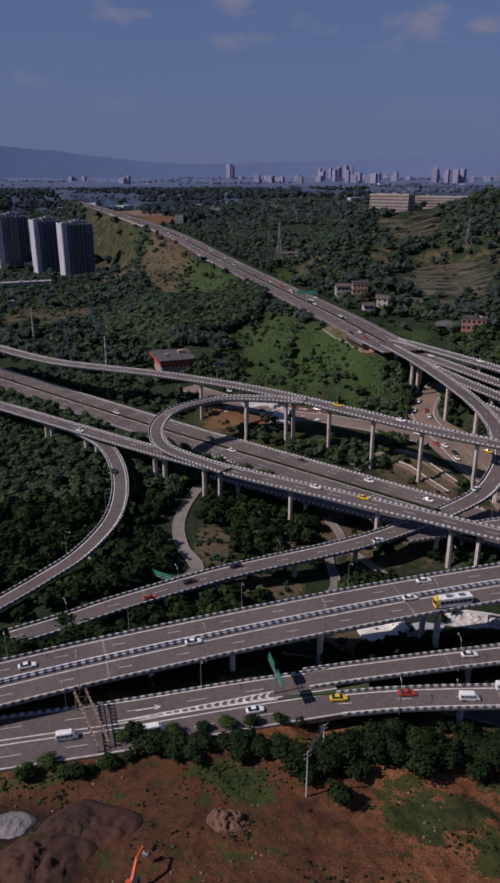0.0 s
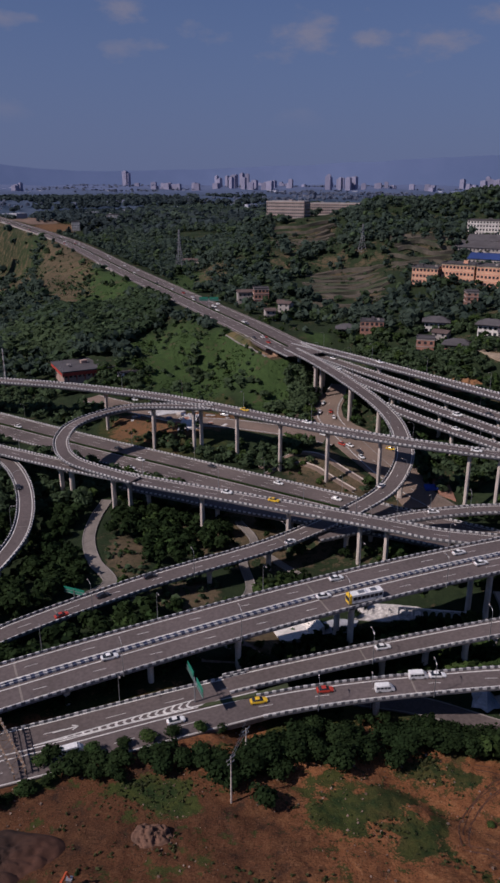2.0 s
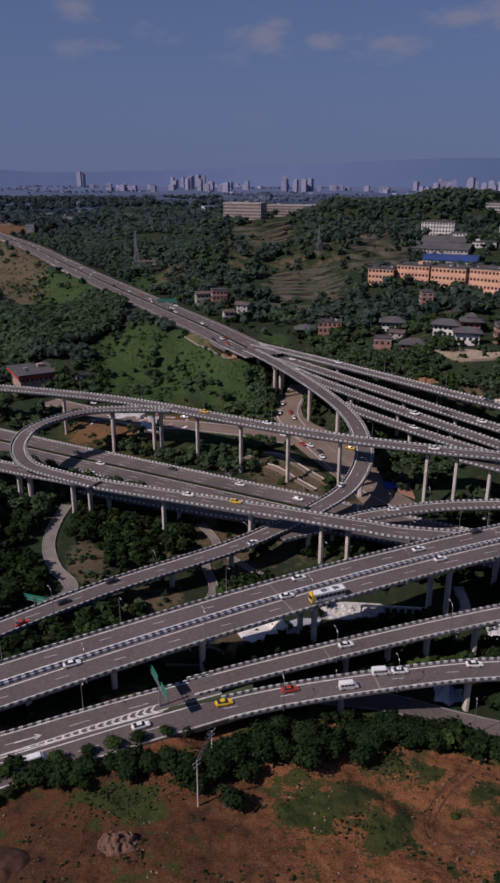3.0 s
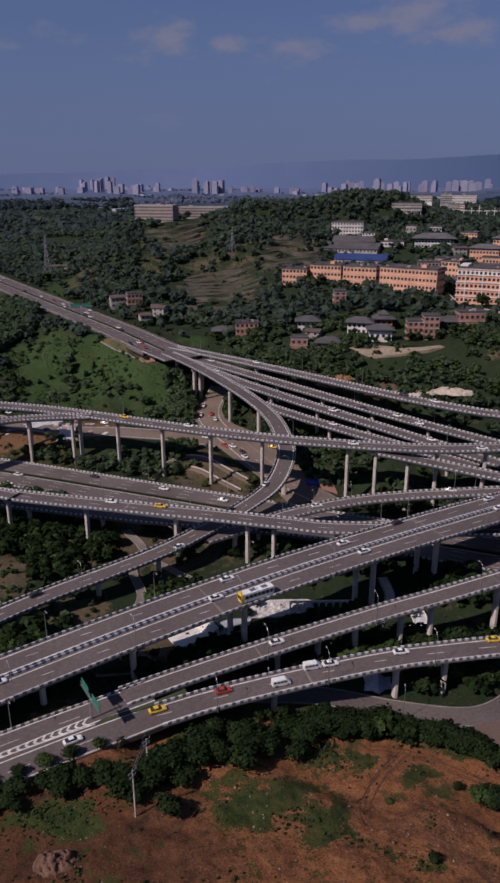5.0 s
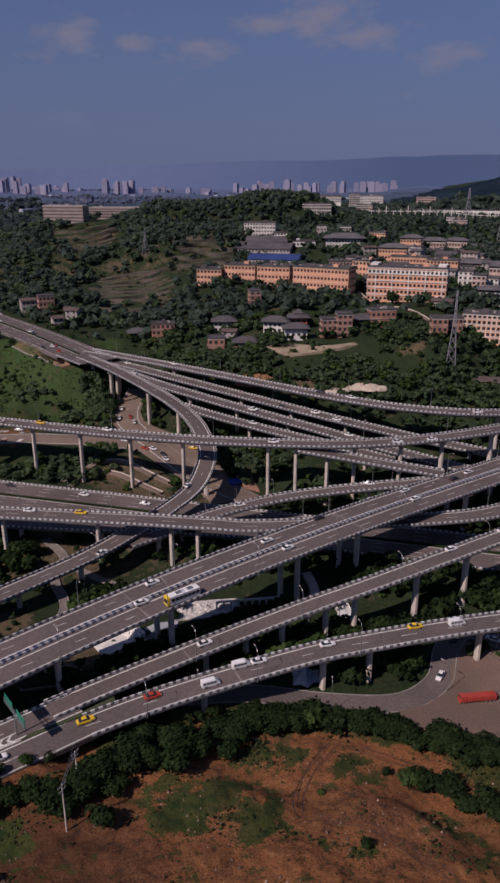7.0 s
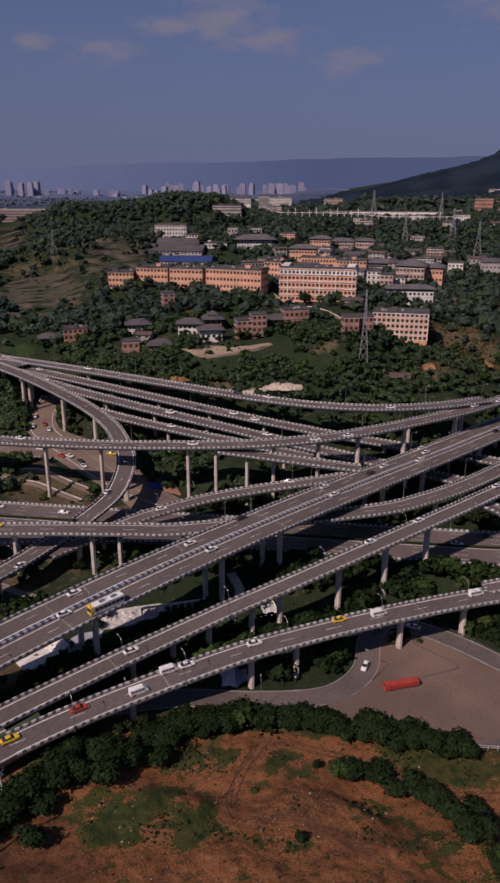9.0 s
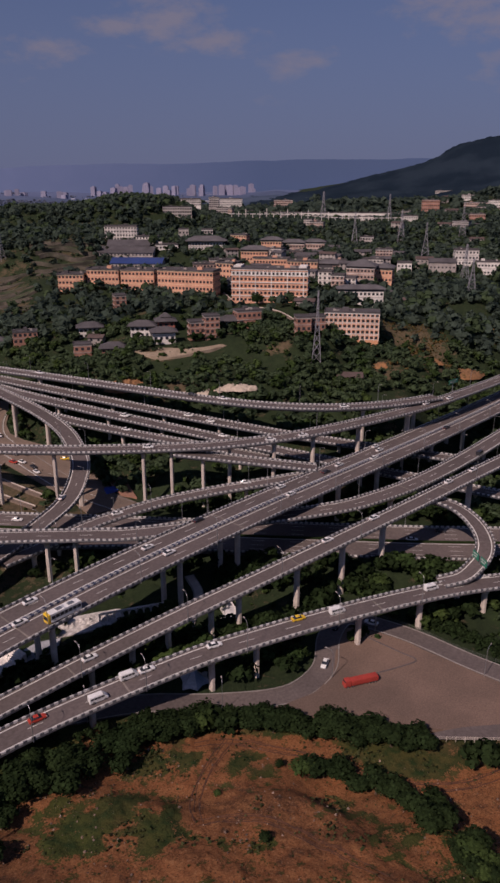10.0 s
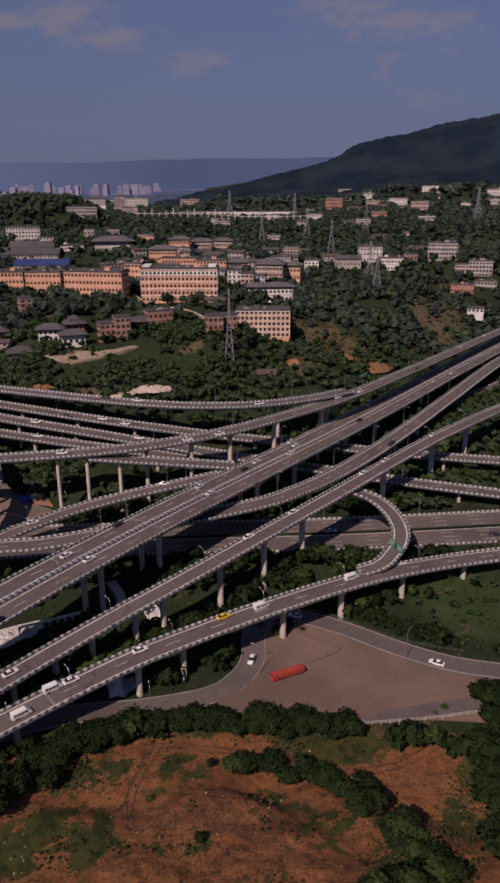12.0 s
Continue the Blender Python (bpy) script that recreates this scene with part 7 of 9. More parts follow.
car(-103.7, 1070.7, 53.25, -72, "white")
car(-185.6, 1248.6, 57.02, -69, "dark")
car(-374.1, 1803.3, 65.26, -69, "white")
car(48.3, 570.6, 41.27, -72, "white")
car(-396.2, 1848.4, 65.71, -69, "white")
car(-519.7, 2125.1, 68.38, -67, "red")
car(34.5, 613.4, 42.25, -72, "white")
car(72.4, 457.6, 38.94, -76, "red")
car(-546.2, 2168.2, 68.80, -67, "dark")
car(-349.2, 1689.6, 64.20, -70, "red")
car(-112.7, 1044.2, 52.80, -72, "white")
car(27.7, 634.9, 42.79, -72, "red")
car(-49.6, 903.8, 49.61, -74, "white")
car(-253.5, 1423.4, 60.42, -69, "red")
car(-223.8, 1384.0, 59.60, -69, "white")
car(-198.7, 1294.4, 57.92, -69, "red")
car(64.9, 455.7, 38.94, -76, "dark")
car(-32.3, 794.3, 47.17, -73, "white")
car(-174.1, 1218.2, 56.40, -69, "white")
car(-353.8, 1727.9, 64.56, -70, "white")
car(-274.3, 1477.1, 61.36, -69, "white")


def red_truck(x, y, z, turn):
    base = thing("truck", "long red lorry parked on the dusty yard", "truck", at=(x, y, z), turn=turn)
    v, f = loft([(-6.4, 1.2, 1.2, 0.9, 2.5), (-6.3, 1.25, 1.25, 0.85, 2.55), (3.6, 1.25, 1.25, 0.85, 2.55), (3.7, 1.2, 1.2, 0.9, 2.5)])
    mesh_object("load_bed", v, f, RED_PAINT, base)
    ribs = Pile()
    for i in range(9):
        for s in (-1, 1):
            ribs.box(-6.0 + i * 1.15, s * 1.28, 0.9, 0.12, 0.08, 1.6)
    tagged(ribs.make("side_rib", RED_PAINT, base), kind="stuff")
    Pile().box(-6.6 + 5.1, 0, 2.56, 9.6, 2.2, 0.06).make("tarpaulin", RED_PAINT, base)
    v, f = loft([(4.0, 1.2, 1.15, 0.6, 2.9), (5.7, 1.22, 1.12, 0.55, 2.95), (6.1, 1.2, 1.1, 0.55, 2.0), (6.2, 1.15, 1.05, 0.6, 1.3)])
    mesh_object("cab", v, f, RED_PAINT, base)
    Pile().box(5.86, 0, 1.95, 0.3, 1.9, 0.75).make("windscreen", GLASS, base)
    add_wheels(base, (-5.3, -4.1, -2.9, 3.0, 5.0), 1.0, 0.5, 0.32)
    base.scale = (0.84, 0.84, 0.84)
    return base


def excavator(x, y, z, turn):
    base = thing("excavator", "orange excavator working on the bare earth", "excavator", at=(x, y, z), turn=turn)
    orange = gloss("orange_machine_paint", (0.55, 0.10, 0.03), 0.5)
    for s in (-1, 1):
        v, f = loft([(-2.0, 0.3, 0.3, 0.2, 0.6), (-1.7, 0.3, 0.3, 0.0, 0.9), (1.7, 0.3, 0.3, 0.0, 0.9), (2.0, 0.3, 0.3, 0.2, 0.6)])
        mesh_object("track", [(a, b + s * 1.15, c) for a, b, c in v], f, TYRE, base)
    v, f = loft([(-2.2, 1.1, 1.0, 1.0, 2.0), (-1.8, 1.3, 1.25, 0.95, 2.2), (1.3, 1.3, 1.25, 0.95, 2.0), (1.6, 1.2, 1.1, 1.0, 1.8)])
    mesh_object("housing", v, f, orange, base)
    Pile().box(0.8, -0.75, 1.9, 1.5, 1.0, 1.3).make("cab", GLASS, base)
    boom = Pile().rod((1.2, 0.3, 1.6), (3.8, 0.3, 4.4), 0.36, 0.30, 4).rod((3.8, 0.3, 4.4), (6.6, 0.3, 3.9), 0.30, 0.22, 4)
    boom.make("boom", orange, base)
    Pile().rod((6.6, 0.3, 3.9), (7.6, 0.3, 1.4), 0.22, 0.18, 4).make("dipper", orange, base)
    v, f = loft([(7.0, 0.45, 0.55, 0.5, 1.3), (7.6, 0.5, 0.6, 0.3, 1.4), (8.1, 0.4, 0.5, 0.7, 1.3)])
    mesh_object("bucket", [(a, b + 0.3, c) for a, b, c in v], f, STEEL, base)
    return base


red_truck(124, 121.5, 1.06, 163)
excavator(-21, 90, ground_z(-21, 90) + 0.3, 75)


# ---- lamps, signs and masts ----
def build_lamp():
    base = thing("street_lamp", "tall grey street lamp with a curved arm", "street lamp", "street lamps along the roads")
    Pile().rod((0, 0, -0.5), (0, 0, 8.4), 0.13, 0.07).make("pole", STEEL, base)
    Pile().tube([(0, 0, 8.3), (0.25, 0, 9.1), (0.9, 0, 9.6), (1.9, 0, 9.75)], 0.06, 6).make("arm", STEEL, base)
    v, f = loft([(1.8, 0.08, 0.06, 9.70, 9.80), (2.1, 0.16, 0.12, 9.68, 9.84), (2.7, 0.14, 0.08, 9.70, 9.80)])
    mesh_object("lamp_head", v, f, PLASTER_GREY, base)
    return base


LAMP = build_lamp()
LAMP_USED = []


def lamps(name, every, start, side):
    """Lamps along one edge of a road, their arms over it."""
    line, half = LINES[name], WIDTH[name] / 2
    off = line.copy()
    off[:, :2] += sides(line) * side * (half + 0.1)
    p, h = along(off, every, start, 4)
    for q, a in zip(p, h):
        if math.hypot(q[0], q[1]) > 520:
            continue
        m = pose(q[0], q[1], q[2] - 0.2, 0, 0, math.degrees(a) - 90 * side)
        if not LAMP_USED:
            LAMP.matrix_basis = m
            LAMP_USED.append(1)
        else:
            copy_thing(LAMP, m)


for road_name, every, start, side in (("main_viaduct", 32, 18, 1), ("main_viaduct", 32, 34, -1), ("near_ramp", 30, 14, -1), ("rising_ramp", 34, 40, -1), ("long_ramp", 36, 12, 1), ("high_ramp", 38, 20, 1), ("climbing_ramp", 36, 16, -1),
                                      ("curved_exit", 32, 60, -1), ("upper_ramp", 40, 20, 1), ("fan_ramp_a", 44, 30, 1), ("ground_highway", 40, 20, 1), ("service_road", 34, 30, 1), ("ring_road", 36, 30, 1), ("low_branch", 40, 20, -1)):
    lamps(road_name, every, start, side)


SIGN_GREEN = gloss("green_sign_sheet", (0.02, 0.20, 0.13), 0.5)


def sign_board(base, x, y, z, w, h, turn):
    """A green road sign: board, pale rim and plain bars where the writing is too small to read."""
    c, s = math.cos(radians(turn)), math.sin(radians(turn))
    board = Pile().box(x, y, z, w, 0.12, h, turn).make("sign_board", SIGN_GREEN, base, "green sign board")
    bars = Pile()
    for i, (u, v, bw, bh) in enumerate(((-0.22, 0.62, 0.34, 0.16), (0.2, 0.62, 0.3, 0.16), (-0.1, 0.3, 0.56, 0.12))):
        px = u * w
        bars.box(x + px * c + 0.08 * s, y + px * s - 0.08 * c, z + v * h, bw * w, 0.03, bh * h, turn)
    bars.make("lettering_bar", PAINT_WHITE, board, "white bars of lettering")
    return board


def gantry(x, y, z, turn, boards, label, reach=7.0, height=6.2):
    base = thing("sign_gantry", label, "road sign", at=(x, y, z), turn=turn)
    Pile().rod((0, 0, -0.5), (0, 0, height + 0.4), 0.22, 0.18, 8).make("post", STEEL, base)
    arms = Pile()
    for k in (0.0, 1.0):
        arms.rod((-reach / 2, 0, height - 1.2 + k), (reach / 2, 0, height - 1.2 + k), 0.09)
    arms.make("arm", STEEL, base)
    for x0, w, h in boards:
        sign_board(base, x0, -0.22, height - 1.6, w, h, 0)
    return base


gantry(6.3, 149.4, 10.2, 105, ((-3.6, 4.8, 2.8), (3.6, 4.8, 2.8)), "double green road sign on a single post at the gore", 13.0, 7.2)
gantry(187.0, 131.0, 12.3, -112, ((-2.6, 3.8, 2.6), (2.6, 3.8, 2.6)), "pair of green road signs at the ramp fork", 9.0, 5.5)
gantry(300, 240, 30.5, 10, ((0, 9, 2.2),), "dark overhead sign beside the upper ramp", 10.0, 9)
gantry(-30, 212, 1.5, 150, ((0, 8, 2.4),), "green lane sign among the trees", 8.0, 6)
gantry(44, 560, 41, 170, ((-4, 7, 3), (4, 7, 3)), "green signs over the far highway", 18.0, 8)


def truss_gantry():
    """A lattice footway with beaded edges across the service road."""
    base = thing("lattice_gantry", "rusty lattice gantry across the service road", "gantry")
    a, b = Vector((-42.2, 144.2, 15.4)), Vector((-33.6, 129.6, 11.6))
    d = (b - a).normalized()
    n = d.cross(Vector((0, 0, 1))).normalized()
    length = (b - a).length
    rust = material("rusty_steel", (0.26, 0.17, 0.11), 0.8, amount=0.4)
    for s in (-1, 1):
        Pile().rod(a + n * s * 1.3, b + n * s * 1.3, 0.12).rod(a + n * s * 1.3 + Vector((0, 0, 1.2)), b + n * s * 1.3 + Vector((0, 0, 1.2)), 0.10).make("chord", rust, base)
        beads = Pile()
        for i in range(13):
            p = a + d * (length * (i + 0.5) / 13) + n * s * 1.42
            beads.box(p.x, p.y, p.z + 0.2, 0.5, 0.5, 0.45)
        tagged(beads.make("lamp_bead", CONCRETE, base), kind="stuff")
    web = Pile()
    for i in range(13):
        p, q = a + d * (length * i / 13), a + d * (length * (i + 1) / 13)
        k = 1 if i % 2 else -1
        web.rod(p + n * 1.3 * k, q - n * 1.3 * k, 0.06, None, 4)
        for s in (-1, 1):
            web.rod(p + n * 1.3 * s, q + n * 1.3 * s + Vector((0, 0, 1.2)), 0.05, None, 4)
    web.make("bracing", rust, base)
    for p in (a + d * 0.5, b - d * 0.5):
        for s in (-1, 1):
            foot = p + n * 1.3 * s
            Pile().rod((foot.x, foot.y, ground_z(foot.x, foot.y) - 1), foot, 0.16).make("leg", rust, base)


truss_gantry()


def utility_pole(x, y, h, turn):
    base = thing("utility_pole", "slim concrete power pole with cross-arms", "utility pole", "power poles on the near slope", (x, y, ground_z(x, y)), turn)
    Pile().rod((0, 0, -1), (0, 0, h), 0.22, 0.13, 8).make("pole", CONCRETE_PALE, base)
    for k, w in ((0.4, 2.6), (1.6, 2.0)):
        Pile().box(0, 0, h - k, w, 0.16, 0.16).make("cross_arm", STEEL, base)
        for s in (-1, 0, 1):
            Pile().rod((s * w * 0.45, 0, h - k + 0.1), (s * w * 0.45, 0, h - k + 0.55), 0.07, 0.04).make("insulator", PLASTER_GREY, base)
    return base


utility_pole(12, 117, 12.4, 40)
utility_pole(17, 131, 9.6, 40)
strut = thing("brace_frame", "light steel frame leaning between two poles", "frame")
frame_pile = Pile()
for k in (0.0, 0.5):
    frame_pile.rod((12 + k, 118.6, ground_z(12, 118) + 11.0), (17 + k, 132, ground_z(17, 133) + 8.6), 0.05, None, 4)
for i in range(9):
    t0 = i / 9
    frame_pile.rod((12 + 5 * t0, 118.6 + 13.4 * t0, ground_z(12, 118) + 11.0 - 2.4 * t0), (12.5 + 5 * (t0 + 0.11), 118.6 + 13.4 * (t0 + 0.11), ground_z(12, 118) + 11.0 - 2.4 * (t0 + 0.11)), 0.03, None, 4)
frame_pile.make("lattice", STEEL, strut)


PYLON_STEEL = material("pale_galvanised_lattice", (0.27, 0.27, 0.30), 0.7, amount=0.15)


def pylon(x, y, h, w=6.0):
    """A lattice power tower: legs, bracing and cross-arms."""
    z = ground_z(x, y)
    base = thing("power_pylon", "grey lattice power pylon on the hillside", "pylon", "power pylons", (x, y, z), 20 + (x * 3) % 50)
    t = max(0.075, h * 0.0038)
    waist = h * 0.62

    def half(zz):
        return w / 2 * (1 - zz / waist) + w * 0.13 * (zz / waist) if zz < waist else w * 0.13 * (1 - 0.6 * (zz - waist) / (h - waist))

    corners = ((1, 1), (-1, 1), (-1, -1), (1, -1))
    levels = [h * q for q in (0, 0.14, 0.27, 0.39, 0.5, 0.62, 0.72, 0.82, 0.91, 1.0)]
    for a, b in corners:
        Pile().tube([(a * half(z0), b * half(z0), z0) for z0 in levels], t * 1.3).make("leg", PYLON_STEEL, base)
    web = Pile()
    for z0, z1 in zip(levels, levels[1:]):
        for (a, b), (c, d) in zip(corners, corners[1:] + corners[:1]):
            web.rod((a * half(z0), b * half(z0), z0), (c * half(z1), d * half(z1), z1), t * 0.7, None, 4)
            web.rod((c * half(z0), d * half(z0), z0), (a * half(z1), b * half(z1), z1), t * 0.7, None, 4)
    web.make("bracing", PYLON_STEEL, base)
    for q, reach in ((0.70, 0.17), (0.81, 0.14), (0.92, 0.11)):
        arm = Pile()
        for s in (-1, 1):
            arm.rod((0, 0, h * q + h * 0.02), (s * reach * h, 0, h * q), t, t * 0.6, 4).rod((0, 0, h * q - h * 0.02), (s * reach * h, 0, h * q), t, t * 0.6, 4)
        arm.make("cross_arm", PYLON_STEEL, base)
    return base


for px, py, ph, pw in ((259.5, 304.5, 40, 4.9), (556, 494, 36, 8), (628, 596, 36, 8), (530, 423, 36, 8), (476, 372, 30, 8), (682, 796, 42, 10), (577, 618, 40, 8), (763, 749, 40, 8), (31, 773, 44, 9), (200, 680, 26, 6), (813, 489, 44, 9), (690, 560, 38, 8)):
    pylon(px, py, ph, pw)


def mast(x, y, h):
    base = thing("radio_mast", "red and white banded slim mast", "mast", at=(x, y, ground_z(x, y)))
    for i in range(10):
        Pile().rod((0, 0, h * i / 10), (0, 0, h * (i + 1) / 10), 0.55 - 0.02 * i, 0.53 - 0.02 * i, 8).make("section", PAINT_WHITE if i % 2 else PLASTER_GREY, base)


mast(-95, 462, 26)
mast(-169, 553, 26)


# ---- works yard, slabs and heaps ----
def slab(name, label, corners, z, mat, thick=0.4, category="slab"):
    """A flat irregular sheet with rounded corners lying on the ground."""
    p = np.array(corners, float)
    pts = []
    n = len(p)
    for i in range(n):
        a, b, c = p[i - 1], p[i], p[(i + 1) % n]
        for t in (0.0, 0.5, 1.0):
            u, w = b + (a - b) * 0.18 * (1 - t), b + (c - b) * 0.18 * t
            pts.append(tuple((u + w) / 2 if 0 < t < 1 else (u if t == 0 else w)))
    ob = Pile().ring(pts, z - thick, z).make(name, mat)
    return tagged(ob, label, category, kind="structure" if category == "pavement" else "")


slab("pavement", "dusty pinkish paved yard inside the ring road", [(121, 129.4), (130, 138.5), (139, 145), (149, 136), (151, 121), (156, 107), (168, 79), (196, 44), (180, 40), (150, 73), (132, 92), (121, 104), (109, 114), (101, 122), (100, 127), (111, 125.8)], 1.25, PAVING, 1.6, "pavement")
TERRACE_GREEN = material("terraced_crop", (0.060, 0.072, 0.034), 0.95, other=(0.040, 0.052, 0.024), scale=0.1, fine=0.8, bump=0.5)
RED_PAVING = material("reddish_paving_blocks", (0.33, 0.17, 0.12), 0.92, other=(0.24, 0.135, 0.10), scale=0.1, fine=2.0, bump=0.15)
PALE_GROUND = material("pale_trodden_ground", (0.34, 0.27, 0.20), 0.95, other=(0.22, 0.17, 0.12), scale=0.2, fine=1.5, bump=0.3)
PALE_PLAZA = material("pale_plaza_stone", (0.42, 0.43, 0.46), 0.85, other=(0.30, 0.31, 0.34), scale=0.25, fine=2.0, bump=0.15)
WHITE_CLOTH = material("white_sheeting", (0.58, 0.57, 0.57), 0.7, amount=0.25, scale=0.35, fine=1.2, bump=0.5)
WHITE_GRAVEL = material("white_gravel", (0.62, 0.59, 0.56), 0.95, other=(0.34, 0.32, 0.31), scale=0.8, fine=3.0, bump=0.8)


def sheeting(x, y, w, d, turn, rise, label, seed):
    """A sheet laid over a bank, creased and uneven."""
    rng = np.random.default_rng(seed)
    nx, ny = 18, 12
    u, v = np.meshgrid(np.linspace(-0.5, 0.5, nx), np.linspace(-0.5, 0.5, ny), indexing="ij")
    edge = 1 + 0.10 * np.sin(u * 19 + seed) * np.cos(v * 13)
    zz = rise * (v + 0.5) + rng.normal(0, 0.12, u.shape) + 0.3 * np.sin(u * 14 + v * 9)
    c, s = math.cos(radians(turn)), math.sin(radians(turn))
    px, py = u * w * edge, v * d * edge
    X, Y = x + px * c - py * s, y + px * s + py * c
    Z = np.maximum(shaped(X, Y), 0) + 0.5 + np.maximum(zz, 0)
    top = np.stack([X, Y, Z], -1).reshape(-1, 3)
    low = top - np.array([0, 0, 0.6])
    i, j = np.meshgrid(np.arange(nx - 1), np.arange(ny - 1), indexing="ij")
    q = np.stack([i * ny + j, (i + 1) * ny + j, (i + 1) * ny + j + 1, i * ny + j + 1], -1).reshape(-1, 4)
    k = nx * ny
    rim = [r * ny for r in range(nx)] + [(nx - 1) * ny + r for r in range(1, ny)] + [r * ny + ny - 1 for r in range(nx - 2, -1, -1)] + [r for r in range(ny - 2, 0, -1)]
    wallq = np.array([[a, a + k, b + k, b] for a, b in zip(rim, rim[1:] + rim[:1])])
    return tagged(big_mesh("ground_sheeting", np.vstack([top, low]), np.vstack([q, q[:, ::-1] + k, wallq]), WHITE_CLOTH), label, "sheeting", "white sheeting on the banks")


slab("pavement", "floor of white gravel beneath the main viaduct", [(60.5, 193.5), (63, 199), (69, 202), (77, 200), (85, 197.5), (84, 192), (78, 190.5), (70, 191)], 0.55, WHITE_GRAVEL, 3.0, "pavement")

def gate_hut(x, y, z):
    """A small white hut with a flat roof on a brick plinth."""
    base = thing("gate_hut", "small white hut with a flat roof beside a lane", "hut", at=(x, y, z), turn=-35)
    Pile().box(0, 0, -1, 3.4, 3.0, 1.8).make("plinth", BRICK_RED, base)
    Pile().box(0, 0, 0.8, 3.0, 2.6, 2.0).make("wall", PLASTER, base)
    Pile().box(0, 0, 2.8, 3.8, 3.4, 0.3).make("roof", ROOF_GREY, base)
    Pile().box(-0.7, -1.32, 1.3, 0.9, 0.08, 0.9).make("window", GLASS, base)
    Pile().box(0.7, -1.32, 0.8, 0.8, 0.08, 1.8).make("door", PLASTER_GREY, base)


gate_hut(145.6, 162.3, ground_z(145.6, 162.3) + 0.1)


def arcade(a, b, z, count):
    """A low white wall of round openings, capped with a rail."""
    base = thing("arcade_wall", "low white arcade wall behind a row of trees", "wall")
    a, b = Vector((*a, z)), Vector((*b, z))
    d = (b - a) / count
    turn = math.degrees(math.atan2(d.y, d.x))
    for i in range(count + 1):
        p = a + d * i
        Pile().box(p.x, p.y, p.z - 1, 0.5, 0.4, 3.0, turn).make("post", PLASTER, base)
        if i < count:
            span = d.length - 0.5
            m = a + d * (i + 0.5)
            u = d.normalized()
            rim = Pile()
            pts = [(m + u * (-math.cos(math.pi * k / 8)) * span / 2, math.sin(math.pi * k / 8) * 0.8) for k in range(9)]
            for (p0, h0), (p1, h1) in zip(pts, pts[1:]):
                rim.rod((p0.x, p0.y, z + 1.0 + h0), (p1.x, p1.y, z + 1.0 + h1), 0.16, None, 4)
            rim.make("arch", PLASTER, base)
    mid = (a + b) / 2
    Pile().box(mid.x, mid.y, z + 2.0, (b - a).length + 0.6, 0.55, 0.35, turn).make("coping", PLASTER, base)


arcade((76, 194), (97, 188), 1.2, 9)


def bank_path(points, label):
    """A pale stepped path curving round a green bank."""
    top = tagged(new("bank_path"), label, "path", kind="structure")
    line = spline([(x, y, site_z(x, y) + 0.7) for x, y in points])
    v, f = sweep(line, [(-1.0, 0), (-1.2, -2.5), (1.2, -2.5), (1.0, 0)])
    big_mesh("walkway", v, f, JUNCTION_TAN, top)
    v, f = sweep(line, [(0.9, 0.5), (0.9, -0.5), (1.2, -0.5), (1.2, 0.5)])
    big_mesh("edge_wall", v, f, CONCRETE_PALE, top)


def sloped_paving(corners, mat, label):
    """A paved area that falls with the land."""
    n = len(corners)
    v = [(x, y, z + 0.25) for x, y, z in corners] + [(x, y, z - 2.5) for x, y, z in corners]
    f = [tuple(range(n)), tuple(range(2 * n - 1, n - 1, -1))] + [(i, i + n, (i + 1) % n + n, (i + 1) % n) for i in range(n)]
    return tagged(mesh_object("pavement", v, f, mat), label, "pavement", kind="structure")


sloped_paving([(101, 403, 16.20), (94.5, 396, 15.50), (88, 386, 14.50), (81, 374, 13.30), (70, 368, 12.70), (70.6, 350.4, 10.94), (87, 339.7, 9.87), (93.4, 316, 7.50), (99.7, 294.6, 5.36), (102.5, 282.4, 4.14), (104.1, 268.1, 2.71), (126.9, 267.5, 2.65), (121.9, 280.4, 3.94), (123, 299.7, 5.87), (130.7, 310.4, 6.94), (150.5, 313.2, 7.22), (151.5, 318.8, 7.78), (134, 323, 8.20), (122.6, 330, 8.90), (114.3, 341.3, 10.03), (105.8, 355, 11.40), (102, 366, 12.50), (104, 379, 13.80), (110, 393, 15.20)], JUNCTION_TAN, "broad worn junction of local roads beneath the ramps")
sloped_paving([(130.4, 309, 6.86), (137.8, 307.5, 6.71), (132.8, 295.2, 5.48), (128.5, 272, 3.16), (123.6, 278, 3.76), (124.4, 296.8, 5.64)], RED_PAVING, "reddish paved island beside the junction")
sloped_paving([(9.2, 166.9, 9.1), (22.5, 166.4, 7.6), (27.1, 169.8, 7.5), (22.5, 180.5, 5.4), (16.4, 189.8, 3.6), (4.2, 179.2, 6.3)], JUNCTION_TAN, "brown forecourt beneath the main viaduct")
sloped_paving([(181, 379, 44.9), (184, 368, 44.2), (188, 360, 43.4), (196, 356, 43.6), (206, 353, 44.9), (218, 351, 46.4), (229, 350, 47.3), (228, 354, 47.8), (216, 356, 46.9), (207, 361, 46.2), (200, 369, 46.2), (191, 376, 46.0)], PALE_GROUND, "pale trodden clearing before the village houses")
sloped_paving([(44.5, 176, 2.6), (52, 179, 1.6), (58, 186, 0.7), (62, 192.5, 0.5), (55, 194.5, 0.5), (46, 191, 0.9)], PALE_PLAZA, "pale grey plaza beneath the main viaduct")
